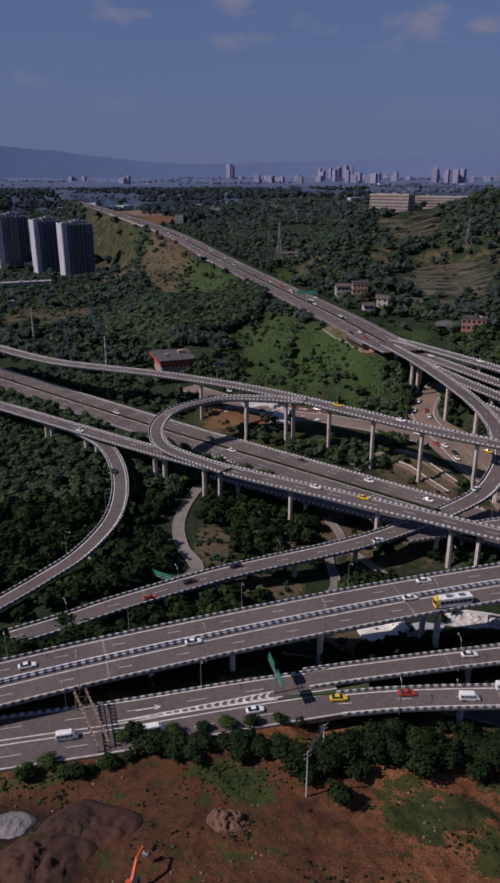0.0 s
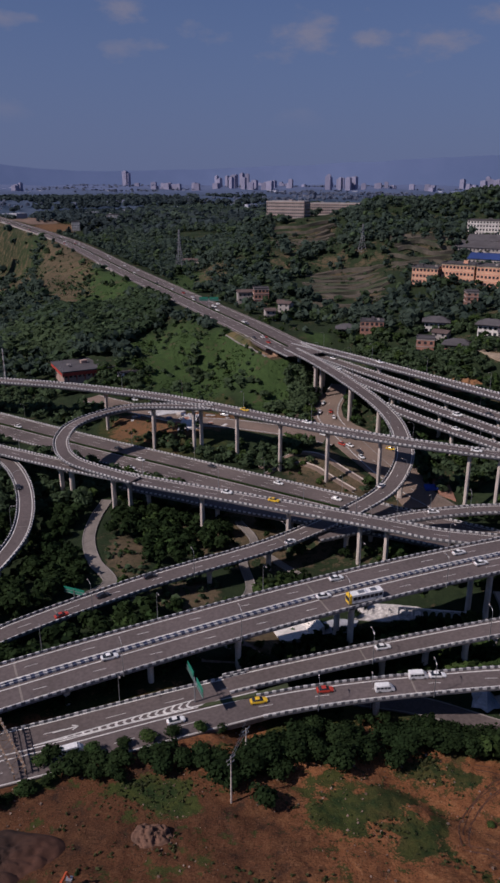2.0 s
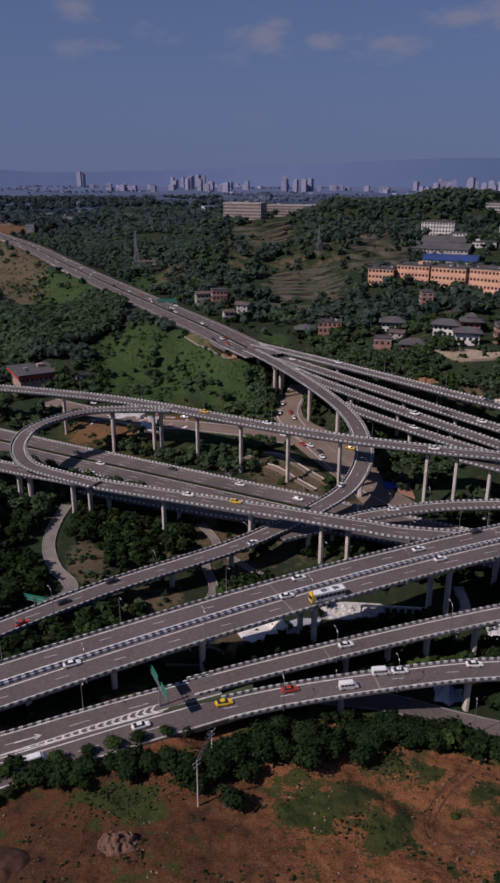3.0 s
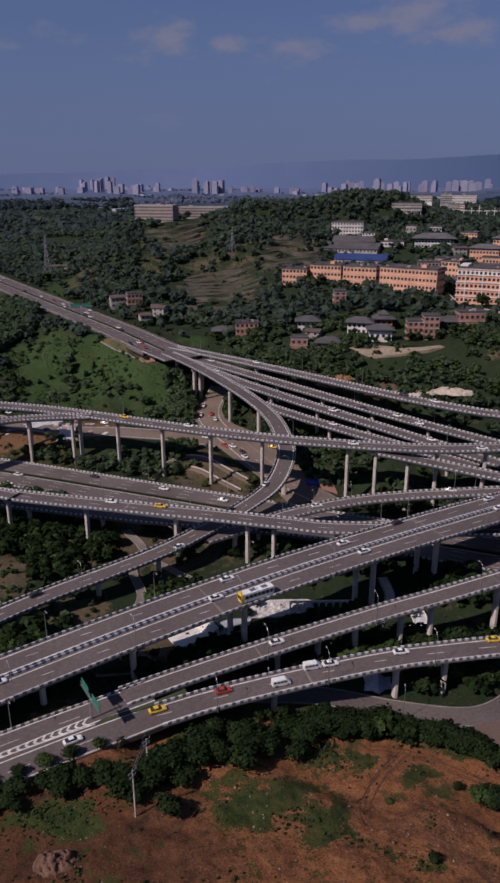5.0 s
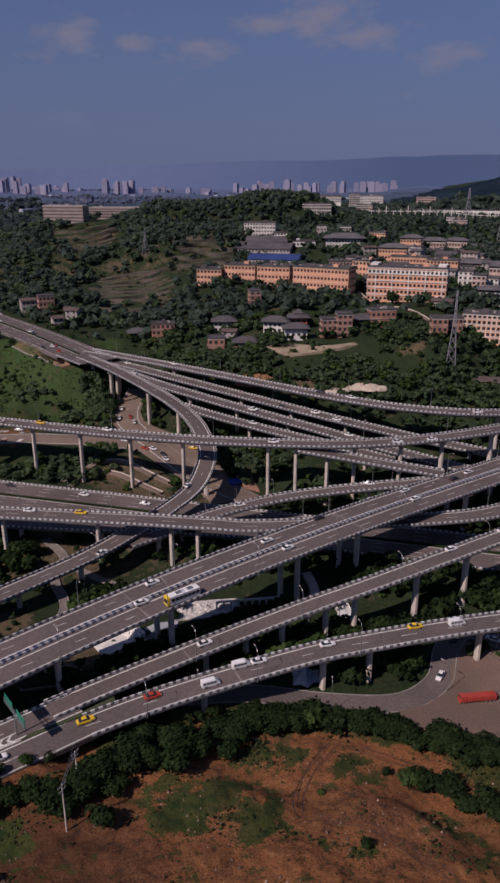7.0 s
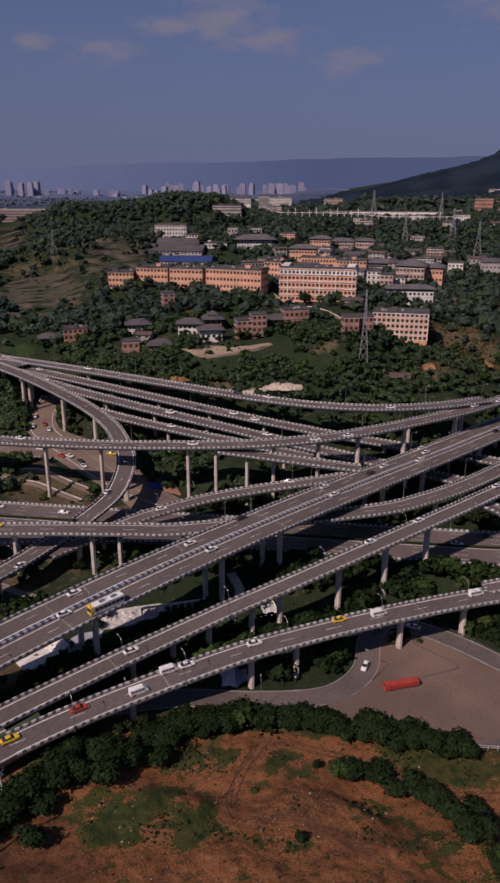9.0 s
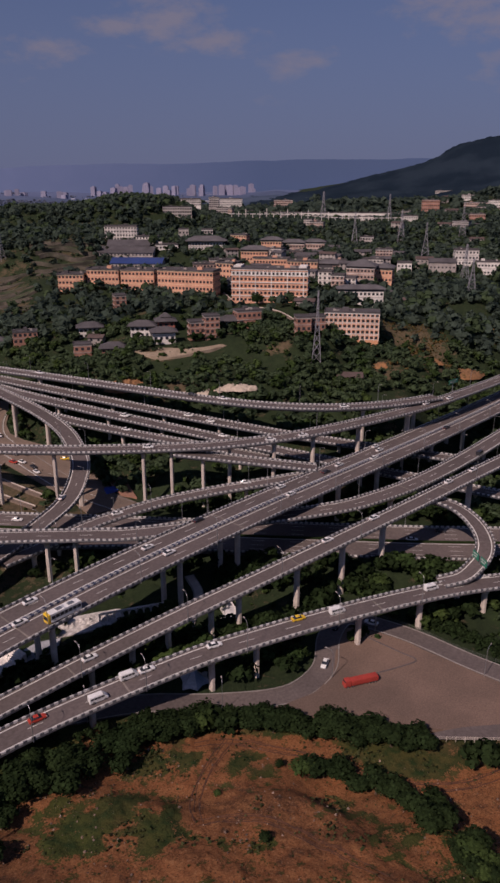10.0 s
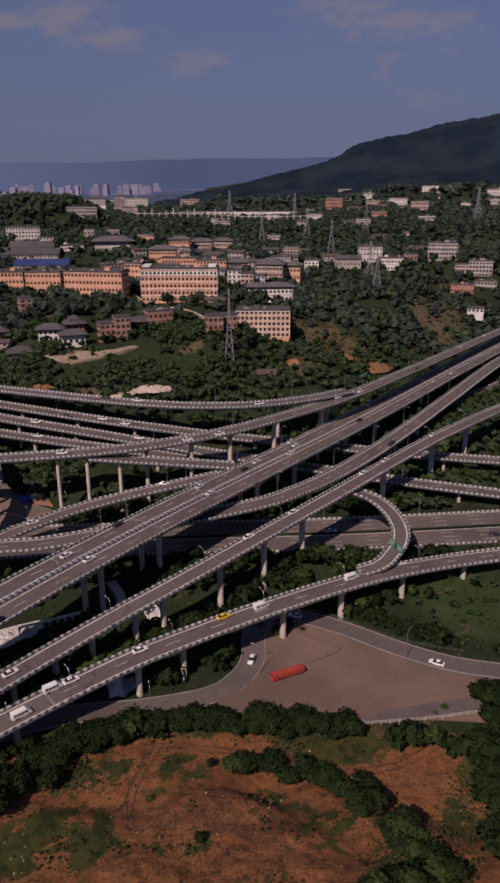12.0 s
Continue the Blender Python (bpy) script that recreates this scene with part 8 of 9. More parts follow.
sloped_paving([(6.8, 146.9, 10.1), (11.3, 147.5, 10.1), (20.8, 149.1, 10.05), (30.9, 151.0, 10.35), (30.9, 153.0, 10.35), (20.9, 150.5, 10.05), (8.7, 148.4, 10.1)], TERRACE_GREEN, "narrow dry grass verge between two ramps")
bank_path([(301, 466), (293, 441), (286.5, 416), (286.5, 393), (287, 375), (289, 358)], "pale lane running down before the works blocks")
bank_path([(48, 316), (56.7, 323), (68, 326), (78, 319.5), (86, 305), (93.5, 289)], "pale path curving round the green bank")
bank_path([(50, 308), (57, 316), (66.5, 318.5), (73.5, 312), (79.5, 300), (85.5, 284)], "lower pale path round the green bank")


def white_chute(points, label):
    """A white lined channel that bends down a bank."""
    base = thing("drainage_chute", label, "drainage chute")
    line = spline([(x, y, site_z(x, y) + lift) for x, y, lift in points], 1.2)
    v, f = sweep(line, [(-2.0, 0), (-2.0, -1.4), (2.0, -1.4), (2.0, 0)])
    big_mesh("bed", v, f, WHITE_CLOTH, base)
    for o in (-2.1, 2.1):
        v, f = sweep(line, [(o - 0.18, 0.35), (o - 0.18, -1.2), (o + 0.18, -1.2), (o + 0.18, 0.35)])
        big_mesh("side_wall", v, f, PLASTER, base)


def tarp_tent(corners, apex, label):
    """A tarpaulin pulled tight over a heap: creased panels with a hem."""
    base = thing("tarpaulin_cover", label, "tarpaulin")
    peak = Vector((*apex[:2], site_z(*apex[:2]) + apex[2]))
    pts = [Vector((x, y, site_z(x, y) + 0.5)) for x, y in corners]
    for i, (a, b) in enumerate(zip(pts, pts[1:] + pts[:1])):
        mid = (a + b) / 2 + (peak - (a + b) / 2) * 0.12 - Vector((0, 0, 0.25))
        v = [a, mid, b, peak]
        n = (b - a).cross(peak - a).normalized() * 0.05
        v = [tuple(q + n) for q in v] + [tuple(q - n) for q in v]
        mesh_object("panel", v, [(0, 1, 3), (1, 2, 3), (7, 5, 4), (7, 6, 5), (0, 4, 5, 1), (1, 5, 6, 2), (2, 6, 7, 3), (3, 7, 4, 0)], GREY_BLUE_CLOTH if i == 1 else WHITE_CLOTH, base)


GREY_BLUE_CLOTH = material("grey_blue_tarpaulin", (0.26, 0.32, 0.40), 0.7, amount=0.25, scale=0.4, bump=0.3)
white_chute([(114.5, 183, 0.9), (114.6, 177.5, 1.2), (113.0, 172.5, 0.9), (108.5, 169.2, 0.6), (101, 168.5, 0.5)], "white lined channel bending down a green bank")
tarp_tent([(80.3, 147.2), (84, 145.2), (89, 146.6), (91.5, 152), (88.5, 156.5), (83, 153.5)], (86.5, 151.5, 3.4), "white and grey tarpaulin over a heap beside a pier")
sheeting(17, 372, 8, 22, -12, 1.2, "pale works sheeting laid in a strip on red earth", 5)
sheeting(6, 392, 20, 7, 18, 1.0, "pale sheeting spread along the works road", 6)


def material_stacks():
    """Stacked boards, pipes and crates about the works below the loop ramp."""
    rng = random.Random(14)
    paints = (PLASTER, CONCRETE_PALE, PAINT_BLUE, BRICK_RED, PLASTER_GREY, CONCRETE_PALE)
    for k in range(34):
        x, y = rng.uniform(-16, 40), rng.uniform(364, 397)
        if rng.random() < 0.5:
            x, y = rng.uniform(12, 24), rng.uniform(360, 388)
        base = thing("material_stack", "low stack of pale building materials on red earth", "building materials", "stacks in the works", (x, y, float(shaped(np.array([x]), np.array([y]))[0]) - 0.2), rng.uniform(0, 90))
        mat = rng.choice(paints)
        w, d = rng.uniform(1.5, 5), rng.uniform(1.2, 2.6)
        for n_layer in range(rng.randint(1, 3)):
            Pile().box(rng.uniform(-0.2, 0.2), rng.uniform(-0.2, 0.2), n_layer * 0.62, w, d, 0.55, rng.uniform(-5, 5)).make("layer", mat, base)


material_stacks()


def steps_block():
    base = thing("stepped_terrace", "white concrete steps beneath the viaduct", "steps", at=(41.0, 186.5, 2.2), turn=14)
    for i in range(7):
        Pile().box(6.0 - i * 0.55, 0, 0, 1.1, 9.0 - 0.2 * i, 3.4 - i * 0.45).make("step", PLASTER, base)
    Pile().box(-2.6, 0, 0, 9.5, 9.0, 0.7).make("landing", PLASTER, base)
    Pile().box(-2.6, -4.6, 0, 9.5, 0.3, 1.4).make("parapet", PLASTER, base)


steps_block()


def heap(x, y, r, h, mat, label, seed, name="earth_mound"):
    """A mound of tipped earth, lumpy and uneven."""
    rings, seg = 26, 72
    v, f = [], []
    z0 = ground_z(x, y)
    for i in range(rings):
        q = i / (rings - 1)
        for j in range(seg):
            a = 2 * math.pi * j / seg
            rr = r * (1 - q) * (1 + 0.30 * noise.noise((math.cos(a) * 1.1 + seed, math.sin(a) * 1.1, q * 1.5)))
            px, py = rr * math.cos(a) * 1.2, rr * math.sin(a)
            shape = (1 - (1 - q) ** 2.0) * (0.85 + 0.15 * q)
            lump = noise.fractal((px * 3.2 / r + seed * 3, py * 3.2 / r, seed), 0.8, 2.1, 5) * 0.36 * min(1.0, 4 * q)
            lump += noise.fractal((px * 0.55, py * 0.55, seed + 4.0), 0.7, 2.2, 5) * min(0.5, 0.9 / max(h, 0.5)) * min(1.0, 4 * q) * 0.6
            v.append((x + px, y + py, z0 - 0.8 + 0.8 * min(1.0, q * 6) + h * (shape + lump)))
    for i in range(rings - 1):
        for j in range(seg):
            f.append((i * seg + j, i * seg + (j + 1) % seg, (i + 1) * seg + (j + 1) % seg, (i + 1) * seg + j))
    f.append(tuple(range((rings - 1) * seg, rings * seg)))
    ob = mesh_object(name, v, f, mat, smooth=True)
    return tagged(ob, label, "earth mound", "mounds of earth")


GREY_SHEET = material("grey_gravel", (0.22, 0.20, 0.21), 0.95, amount=0.4, scale=0.5, fine=2.5, bump=0.7)
PALE_SPOIL = material("pale_spoil", (0.50, 0.42, 0.34), 0.95, amount=0.3, scale=0.4, fine=2.0, bump=0.6)
GREY_SPOIL = material("grey_spoil", (0.155, 0.085, 0.058), 0.95, other=(0.085, 0.050, 0.036), scale=0.5, fine=2.0, bump=0.8)
heap(66.5, 197.5, 3.2, 1.1, WHITE_GRAVEL, "white heap of broken stone beneath the viaduct", 51)
heap(72.5, 197.0, 3.8, 1.4, WHITE_GRAVEL, "white heap of broken stone beneath the viaduct", 52)
heap(78.5, 195.0, 2.8, 0.9, WHITE_GRAVEL, "white heap of broken stone beneath the viaduct", 53)
heap(-4.6, 108.5, 3.9, 2.0, GREY_SPOIL, "grey-brown heap of spoil on the bare earth", 3)
heap(-33, 106, 9, 1.6, DIRT, "broad heap of dark red earth", 4)
heap(-40, 97, 9, 2.0, DIRT, "heap of dark lumpy earth", 5)
heap(-48.5, 109.0, 3.8, 0.55, GREY_SHEET, "grey heap of gravel at the edge of the slope", 6)
for k in range(7):
    heap(184 + k * 4.3, 321.5 - k * 4.1, 3.2 + (k * 7 % 3), 1.2 + 0.4 * (k * 5 % 3), PALE_SPOIL, "pale heap of sand beside the upper ramp", 10 + k)
ORANGE_EARTH = material("orange_earth", (0.27, 0.135, 0.06), 0.95, other=(0.15, 0.085, 0.045), scale=0.15, fine=1.0, bump=0.6)
FAR_EARTH = material("far_cut_earth", (0.20, 0.135, 0.105), 0.95, other=(0.12, 0.09, 0.07), scale=0.05, fine=0.4, bump=0.5)
heap(357, 277, 11, 3.0, ORANGE_EARTH, "scraped orange earth bank above the road", 21)
heap(332, 283, 6, 1.8, ORANGE_EARTH, "small scraped orange earth bank", 22)
heap(162, 351, 10, 3, ORANGE_EARTH, "orange earth bank beside the upper ramp", 23)
heap(300, 292, 6, 2, ORANGE_EARTH, "orange earth among grass", 24)


def fence(points, label, level=None, mat=None):
    base = thing("fence", label, "fence")
    p, h = along(spline([(x, y, 0) for x, y in points]), 2.4)
    zs = [level if level is not None else ground_z(q[0], q[1]) + 0.6 for q in p]
    for (q, z) in zip(p, zs):
        Pile().box(q[0], q[1], z - 0.5, 0.12, 0.12, 1.7).make("post", mat or CONCRETE_PALE, base)
    for i in range(len(p) - 1):
        r = Pile()
        for k in (0.35, 0.7, 1.05):
            r.rod((p[i][0], p[i][1], zs[i] + k), (p[i + 1][0], p[i + 1][1], zs[i + 1] + k), 0.05, None, 4)
        r.make("rail", mat or CONCRETE_PALE, base)


fence([(119, 98), (128, 91.2), (139, 83.2), (149.3, 76.8), (157, 71.5)], "pale concrete fence along the yard", 1.3)
slab("pavement", "dark asphalt strip along the yard fence", [(119, 98.5), (133.7, 93), (143.8, 87.4), (163, 76), (157, 72.3), (149.4, 77.3), (129.1, 91.2)], 1.31, ASPHALT_OLD, 0.5, "pavement")


def yard_kerb():
    """A low kerb that bounds the lorry stand."""
    base = thing("yard_kerb", "low worn concrete kerb round the lorry stand", "kerb")
    line = spline([(141.3, 137.0, 1.25), (142.6, 131.5, 1.25), (144.2, 125.0, 1.25), (145.3, 119.6, 1.25), (144.2, 118.9, 1.25), (138, 120.4, 1.25), (130, 122.3, 1.25), (120, 124.6, 1.25), (117.7, 124.9, 1.25)], 1.0)
    v, f = sweep(line, [(-0.22, 0.0), (-0.16, 0.22), (0.16, 0.22), (0.22, 0.0)])
    big_mesh("kerbstone", v, f, ASPHALT, base)


FENCE_STEEL = material("dark_fence_steel", (0.075, 0.085, 0.07), 0.7, amount=0.2)
yard_kerb()
fence([(170.5, 92.5), (164, 106), (160, 118), (157.6, 130), (152, 144)], "dark steel mesh fence beside the ring road", None, FENCE_STEEL)


def gore_chevrons(tip, left, right, count, first, stroke, label):
    """White chevrons between two converging lines where two ramps part; the points carry the road's height."""
    top = tagged(new("gore_marking"), label, "road marking", kind="structure")
    tip, left, right = Vector(tip), Vector(left), Vector(right)
    rise = Vector((0, 0, 0.07))
    axis_way = ((left + right) / 2 - tip).normalized()
    right = tip + (right - tip) * ((left - tip).dot(axis_way) / (right - tip).dot(axis_way))

    def strip(a, b, w):
        d = (b - a).normalized()
        n = Vector((-d.y, d.x, 0)) * w / 2
        pts = [a - n, b - n, b + n, a + n]
        return [tuple(q + rise) for q in pts] + [tuple(q) for q in pts]

    box = [(0, 1, 2, 3), (7, 6, 5, 4), (0, 4, 5, 1), (1, 5, 6, 2), (2, 6, 7, 3), (3, 7, 4, 0)]
    for end in (left, right):
        mesh_object("edge_line", strip(tip, end, 0.3), box, LINE, top)
    for i in range(count):
        k = first + (0.97 - first) * i / (count - 1)
        a, b = tip.lerp(left, k), tip.lerp(right, k)
        apex = (a + b) / 2 + (tip - (left + right) / 2).normalized() * (b - a).length * 0.5
        v = strip(a, apex, stroke) + strip(apex, b, stroke)
        mesh_object("chevron", v, box + [tuple(q + 8 for q in f) for f in box], LINE, top)
    return top, strip, box


gore, strip_at, strip_faces = gore_chevrons((-32.4, 139.2, 10.34), (6.2, 150.1, 10.26), (3.8, 146.6, 10.24), 17, 0.14, 0.5, "white chevron markings on the gore of the service road")
for ax, ay in ((-28.4, 142.9), (-27, 134.6)):
    a, b = Vector((ax, ay, 10.34)), Vector((ax + 6.0, ay + 1.5, 10.34))
    v = strip_at(a, b, 0.3) + strip_at(b + Vector((-1.6, 0.5, 0)), b, 0.3) + strip_at(b + Vector((-1.3, -1.1, 0)), b, 0.3)
    mesh_object("lane_arrow", v, strip_faces + [tuple(q + 8 for q in f) for f in strip_faces] + [tuple(q + 16 for q in f) for f in strip_faces], LINE, gore)
gore_chevrons((172.4, 131.2, 13.06), (188.2, 132.3, 13.0), (185.0, 127.9, 12.3), 8, 0.3, 0.4, "white chevron markings where the hooked ramp joins")


def highway_edge(y0, y1, deep, label, piers):
    """A pale side girder along the far highway where it leaves the bank."""
    line = LINES["far_highway"]
    line = line[(line[:, 1] > y0) & (line[:, 1] < y1)]
    base = thing("side_girder", label, "viaduct")
    n = sides(line)
    side = np.sign((n[:, 0]).mean()) * -1
    o = 15.6 * side
    v, f = sweep(line, [(o - 0.4, 1.2), (o - 0.4, -deep), (o + 0.4, -deep), (o + 0.4, 1.2)])
    big_mesh("girder", v, f, PLASTER_GREY, base)
    if piers:
        off = line.copy()
        off[:, :2] += n * (o + 1.5 * side)
        p, h = along(off, 42, 12, 4)
        for q in p:
            Pile().box(q[0], q[1], q[2] - 26, 3.2, 3.2, 25).make("pier", CONCRETE_PALE, base)


highway_edge(1110, 1480, 3.2, "pale side girder of the far highway viaduct", True)
highway_edge(770, 850, 7.0, "pale retaining wall under the far highway", False)


def abutment_slope(top_line, label):
    """The faced earth bank under the end of the highway, with a kerbed foot and a stepped flank."""
    line = spline(top_line)
    base = tagged(new("abutment_slope"), label, "embankment", kind="structure")
    n = sides(line)
    side = np.sign(n[:, 0].mean()) * -1
    offs = np.linspace(0, 8.5, 9)
    rows = np.array([[(*(p[:2] + m * o * side), 0) for o in offs] for p, m in zip(line, n)])
    rows[:, :, 2] = shaped(rows[:, :, 0], rows[:, :, 1], False) + 0.35
    rows[:, 0, 2] = np.maximum(rows[:, 0, 2], line[:, 2] - 0.3)
    k, m = rows.shape[:2]
    for name, mat, lo, hi in (("bare_end", ABUTMENT_EARTH, 0, 7), ("planted_facing", ABUTMENT_GREEN, 6, k)):
        piece = rows[::-1][lo:hi]
        a, b = np.meshgrid(np.arange(len(piece) - 1), np.arange(m - 1), indexing="ij")
        f = np.stack([a * m + b, a * m + b + 1, (a + 1) * m + b + 1, (a + 1) * m + b], -1).reshape(-1, 4)
        big_mesh(name, piece.reshape(-1, 3), f, mat, base)
    for name, col in (("coping", 0), ("foot_kerb", m - 1)):
        v, f = sweep(rows[:, col], [(-0.25, -0.6), (-0.25, 0.25), (0.25, 0.25), (0.25, -0.6)])
        big_mesh(name, v, f, CONCRETE, base)
    for i in range(0, k, 4):
        v, f = sweep(rows[i], [(-0.22, -0.3), (-0.22, 0.22), (0.22, 0.22), (0.22, -0.3)])
        big_mesh("rib", v, f, TERRACE_WALL, base)


ABUTMENT_GREEN = material("planted_slope_facing", (0.130, 0.100, 0.042), 0.95, other=(0.070, 0.075, 0.028), scale=0.12, fine=0.9, bump=0.5)
ABUTMENT_EARTH = material("bare_abutment_earth", (0.30, 0.195, 0.125), 0.95, other=(0.19, 0.12, 0.08), scale=0.2, fine=1.2, bump=0.6)

# ---- terraced fields on the hillside ----
TERRACE_WALL = material("terrace_bank", (0.135, 0.115, 0.092), 0.95, other=(0.06, 0.06, 0.042), scale=0.08, fine=1.0, bump=0.4)
TERRACE = material("terraced_soil", (0.090, 0.072, 0.058), 0.95, other=(0.055, 0.050, 0.036), scale=0.08, fine=0.8, bump=0.5)


def terraces(head, spread, r0, r1, step, label):
    """Strips of tilled soil that follow the slope, each held by a low bank."""
    base = thing("terraced_field", label, "field", "terraced fields")
    rng = random.Random(int(head * 10))
    r = r0
    while r < r1:
        a0, a1 = head - spread * rng.uniform(0.7, 1.0), head + spread * rng.uniform(0.7, 1.0)
        pts = []
        for i in range(9):
            a = radians(a0 + (a1 - a0) * i / 8)
            rr = r + 4 * math.sin(i * 0.8 + r)
            pts.append((rr * math.sin(a), rr * math.cos(a)))
        line = spline([(x, y, ground_z(x, y) + 1.0) for x, y in pts], 4.0)
        half = step * 0.40
        v, f = sweep(line, [(-half, 0), (-half, -3.5), (half, -3.5), (half, 0.3)])
        big_mesh("terrace", v, f, TERRACE if rng.random() < 0.7 else TERRACE_GREEN, base)
        v, f = sweep(line, [(-half - 0.5, 0.45), (-half - 0.5, -3.2), (-half - 0.01, -3.2), (-half - 0.01, 0.45)])
        big_mesh("retaining_wall", v, f, TERRACE_WALL, base)
        r += step


terraces(15.2, 3.4, 560, 690, 9.5, "brown terraced fields stepping up the wooded hillside")
terraces(21, 2.8, 660, 740, 11, "brown terraced plots below the hilltop")
terraces(11.8, 2.6, 790, 890, 13, "grey terraced plots on the upper hillside")
OPEN.append((172, 822, 44, 56))
OPEN.append((158, 605, 34, 62))
OPEN.append((243, 632, 28, 40))


# ---- switchyard on the ridge ----
yard = thing("switchyard", "pale electric switchyard of portal frames and posts", "switchyard", at=(640, 775, 0))
for i in range(26):
    x = -95 + i * 8.5
    yy = -0.78 * x * 0.6
    z = ground_z(640 + x, 775 + yy)
    Pile().rod((x, yy, z - 1), (x, yy, z + 12 + (i % 3) * 3), 0.5, 0.4, 6).box(x, yy, z + 11, 7.5, 0.8, 0.8, -25).make("portal", PLASTER, yard)


# ---- trees ----
abutment_slope([(56.5, 478, 39.0), (62, 461.5, 38.8), (66.7, 447.2, 38.6), (71.5, 433.5, 38.4), (75.5, 423.5, 38.0)], "faced earth bank under the end of the far highway")
hedge_trees([(294, 411, 10.5), (331, 397, 9.0), (307, 470, 8.0), (300, 428, 6.5), (282, 402, 6.0)], 71, "large dark round tree before the works blocks", True)
hedge_trees(band([(53, 135.5), (66, 134.5), (80, 132), (92, 124), (101, 115.5), (109, 107), (117, 99), (121, 95)], 1.05, 1.5, 1, 4.8, 6.8), 31, "bushy dark tree in the hedge above the yard", True)
hedge_trees(band([(-24, 130), (-6, 130), (7, 129), (15, 128), (26, 133), (37, 135), (49, 137)], 1.7, 2.2, 2, 3.4, 5.6), 32, "bushy dark green tree on the slope below the road", True)
hedge_trees(band([(13, 122), (18, 125), (26, 131), (34, 131), (44, 132), (50, 132)], 1.3, 2.4, 3, 4.0, 6.6), 33, "dark bushy tree on the near slope", True)
hedge_trees([(54, 186, 4.0), (61, 195, 3.6)] + band([(-50, 122), (-42, 124), (-34, 126), (-26, 126)], 2.2, 1.6, 7, 2.2, 4.4), 37, "low bushy tree on the grassy bank")
hedge_trees(band([(93, 104), (99, 93), (103, 82), (101, 70), (98, 60)], 1.6, 2.2, 4, 3.6, 5.8), 34, "dark bushy tree in the gully across the bare slope", True)
# dark leaves throughout: the shadow on this clump is put into its colour
hedge_trees(band([(161, 76), (152, 70), (142, 64), (132, 58), (121, 50), (106, 42)], 1.7, 2.8, 8, 5.5, 9.0), 38, "tall dark tree at the edge of the bare slope", True)
hedge_trees(band([(101, 62), (97, 54), (88, 54), (82, 57)], 1.3, 2.4, 9, 3.5, 5.5), 39, "dark bushy tree at the foot of the slope")
hedge_trees([(90, 105, 5.5), (66, 88.4, 2.6), (67.4, 108.6, 1.7), (86, 110, 2.5), (-29.6, 133.4, 3.3), (-22.9, 133.8, 3.5), (-18.1, 135.0, 3.7), (-11.0, 136.8, 3.3), (-5.6, 137.7, 3.5), (0.6, 138.7, 3.7), (6.8, 139.3, 3.3), (12.4, 139.8, 3.5)], 35, "round bushy tree standing alone")
hedge_trees(band([(57, 181.5), (66, 184), (76, 187), (86, 187), (94, 185.5)], 2.8, 0.5, 6, 3.4, 4.4), 36, "round dark tree in a row below the viaduct")
hedge_trees([(-70.7, 172.2, 5.5), (-67.8, 174.1, 7.6), (-64.4, 176.2, 6.9), (-60.7, 177.6, 6.2), (-57.1, 179.5, 5.5), (-53.1, 180.7, 7.6), (-49.6, 181.7, 6.9), (-70.9, 178.7, 6.2), (-64.7, 183.4, 5.5), (-56.5, 186.1, 7.6), (-46.9, 184.8, 6.9)], 40, "dark tree crowding the end of the climbing ramp", True)
plant_woods()


# ---- wheel ruts over the bare slope ----
def ruts(points, gauge, seed):
    track = tagged(new("dirt_track"), "red wheel ruts over the bare slope", "track", kind="structure")
    line = spline([(x, y, 0) for x, y in points], 1.0)
    rng = np.random.default_rng(seed)
    n = sides(line)
    for s in (-1.0, 1.0, -0.35, 1.5):
        off = line.copy()
        wander = np.convolve(rng.normal(0, 0.5, len(line) + 8), np.ones(9) / 9, "valid")
        off[:, :2] += n * (s * gauge / 2 + wander)[:, None]
        off[:, 2] = shaped(off[:, 0], off[:, 1]) + 0.05
        cut = rng.integers(0, max(1, len(line) // 4))
        off = off[cut:len(off) - rng.integers(0, max(1, len(line) // 4))] if abs(s) != 1 else off
        w = 0.26 if abs(s) == 1 else 0.16
        v, f = sweep(off, [(-w * 0.6, 0), (-w, -0.3), (w, -0.3), (w * 0.6, 0)])
        big_mesh("rut", v, f, RUT, track)


# strips lie raised; the shade of a sunken rut is put into the colour
RUT = material("rutted_red_earth", (0.060, 0.030, 0.020), 0.95, other=(0.120, 0.052, 0.028), scale=0.5, fine=2.0, bump=0.6)
for k, way_points in enumerate(TRACKS):
    ruts(way_points, 1.9, k)


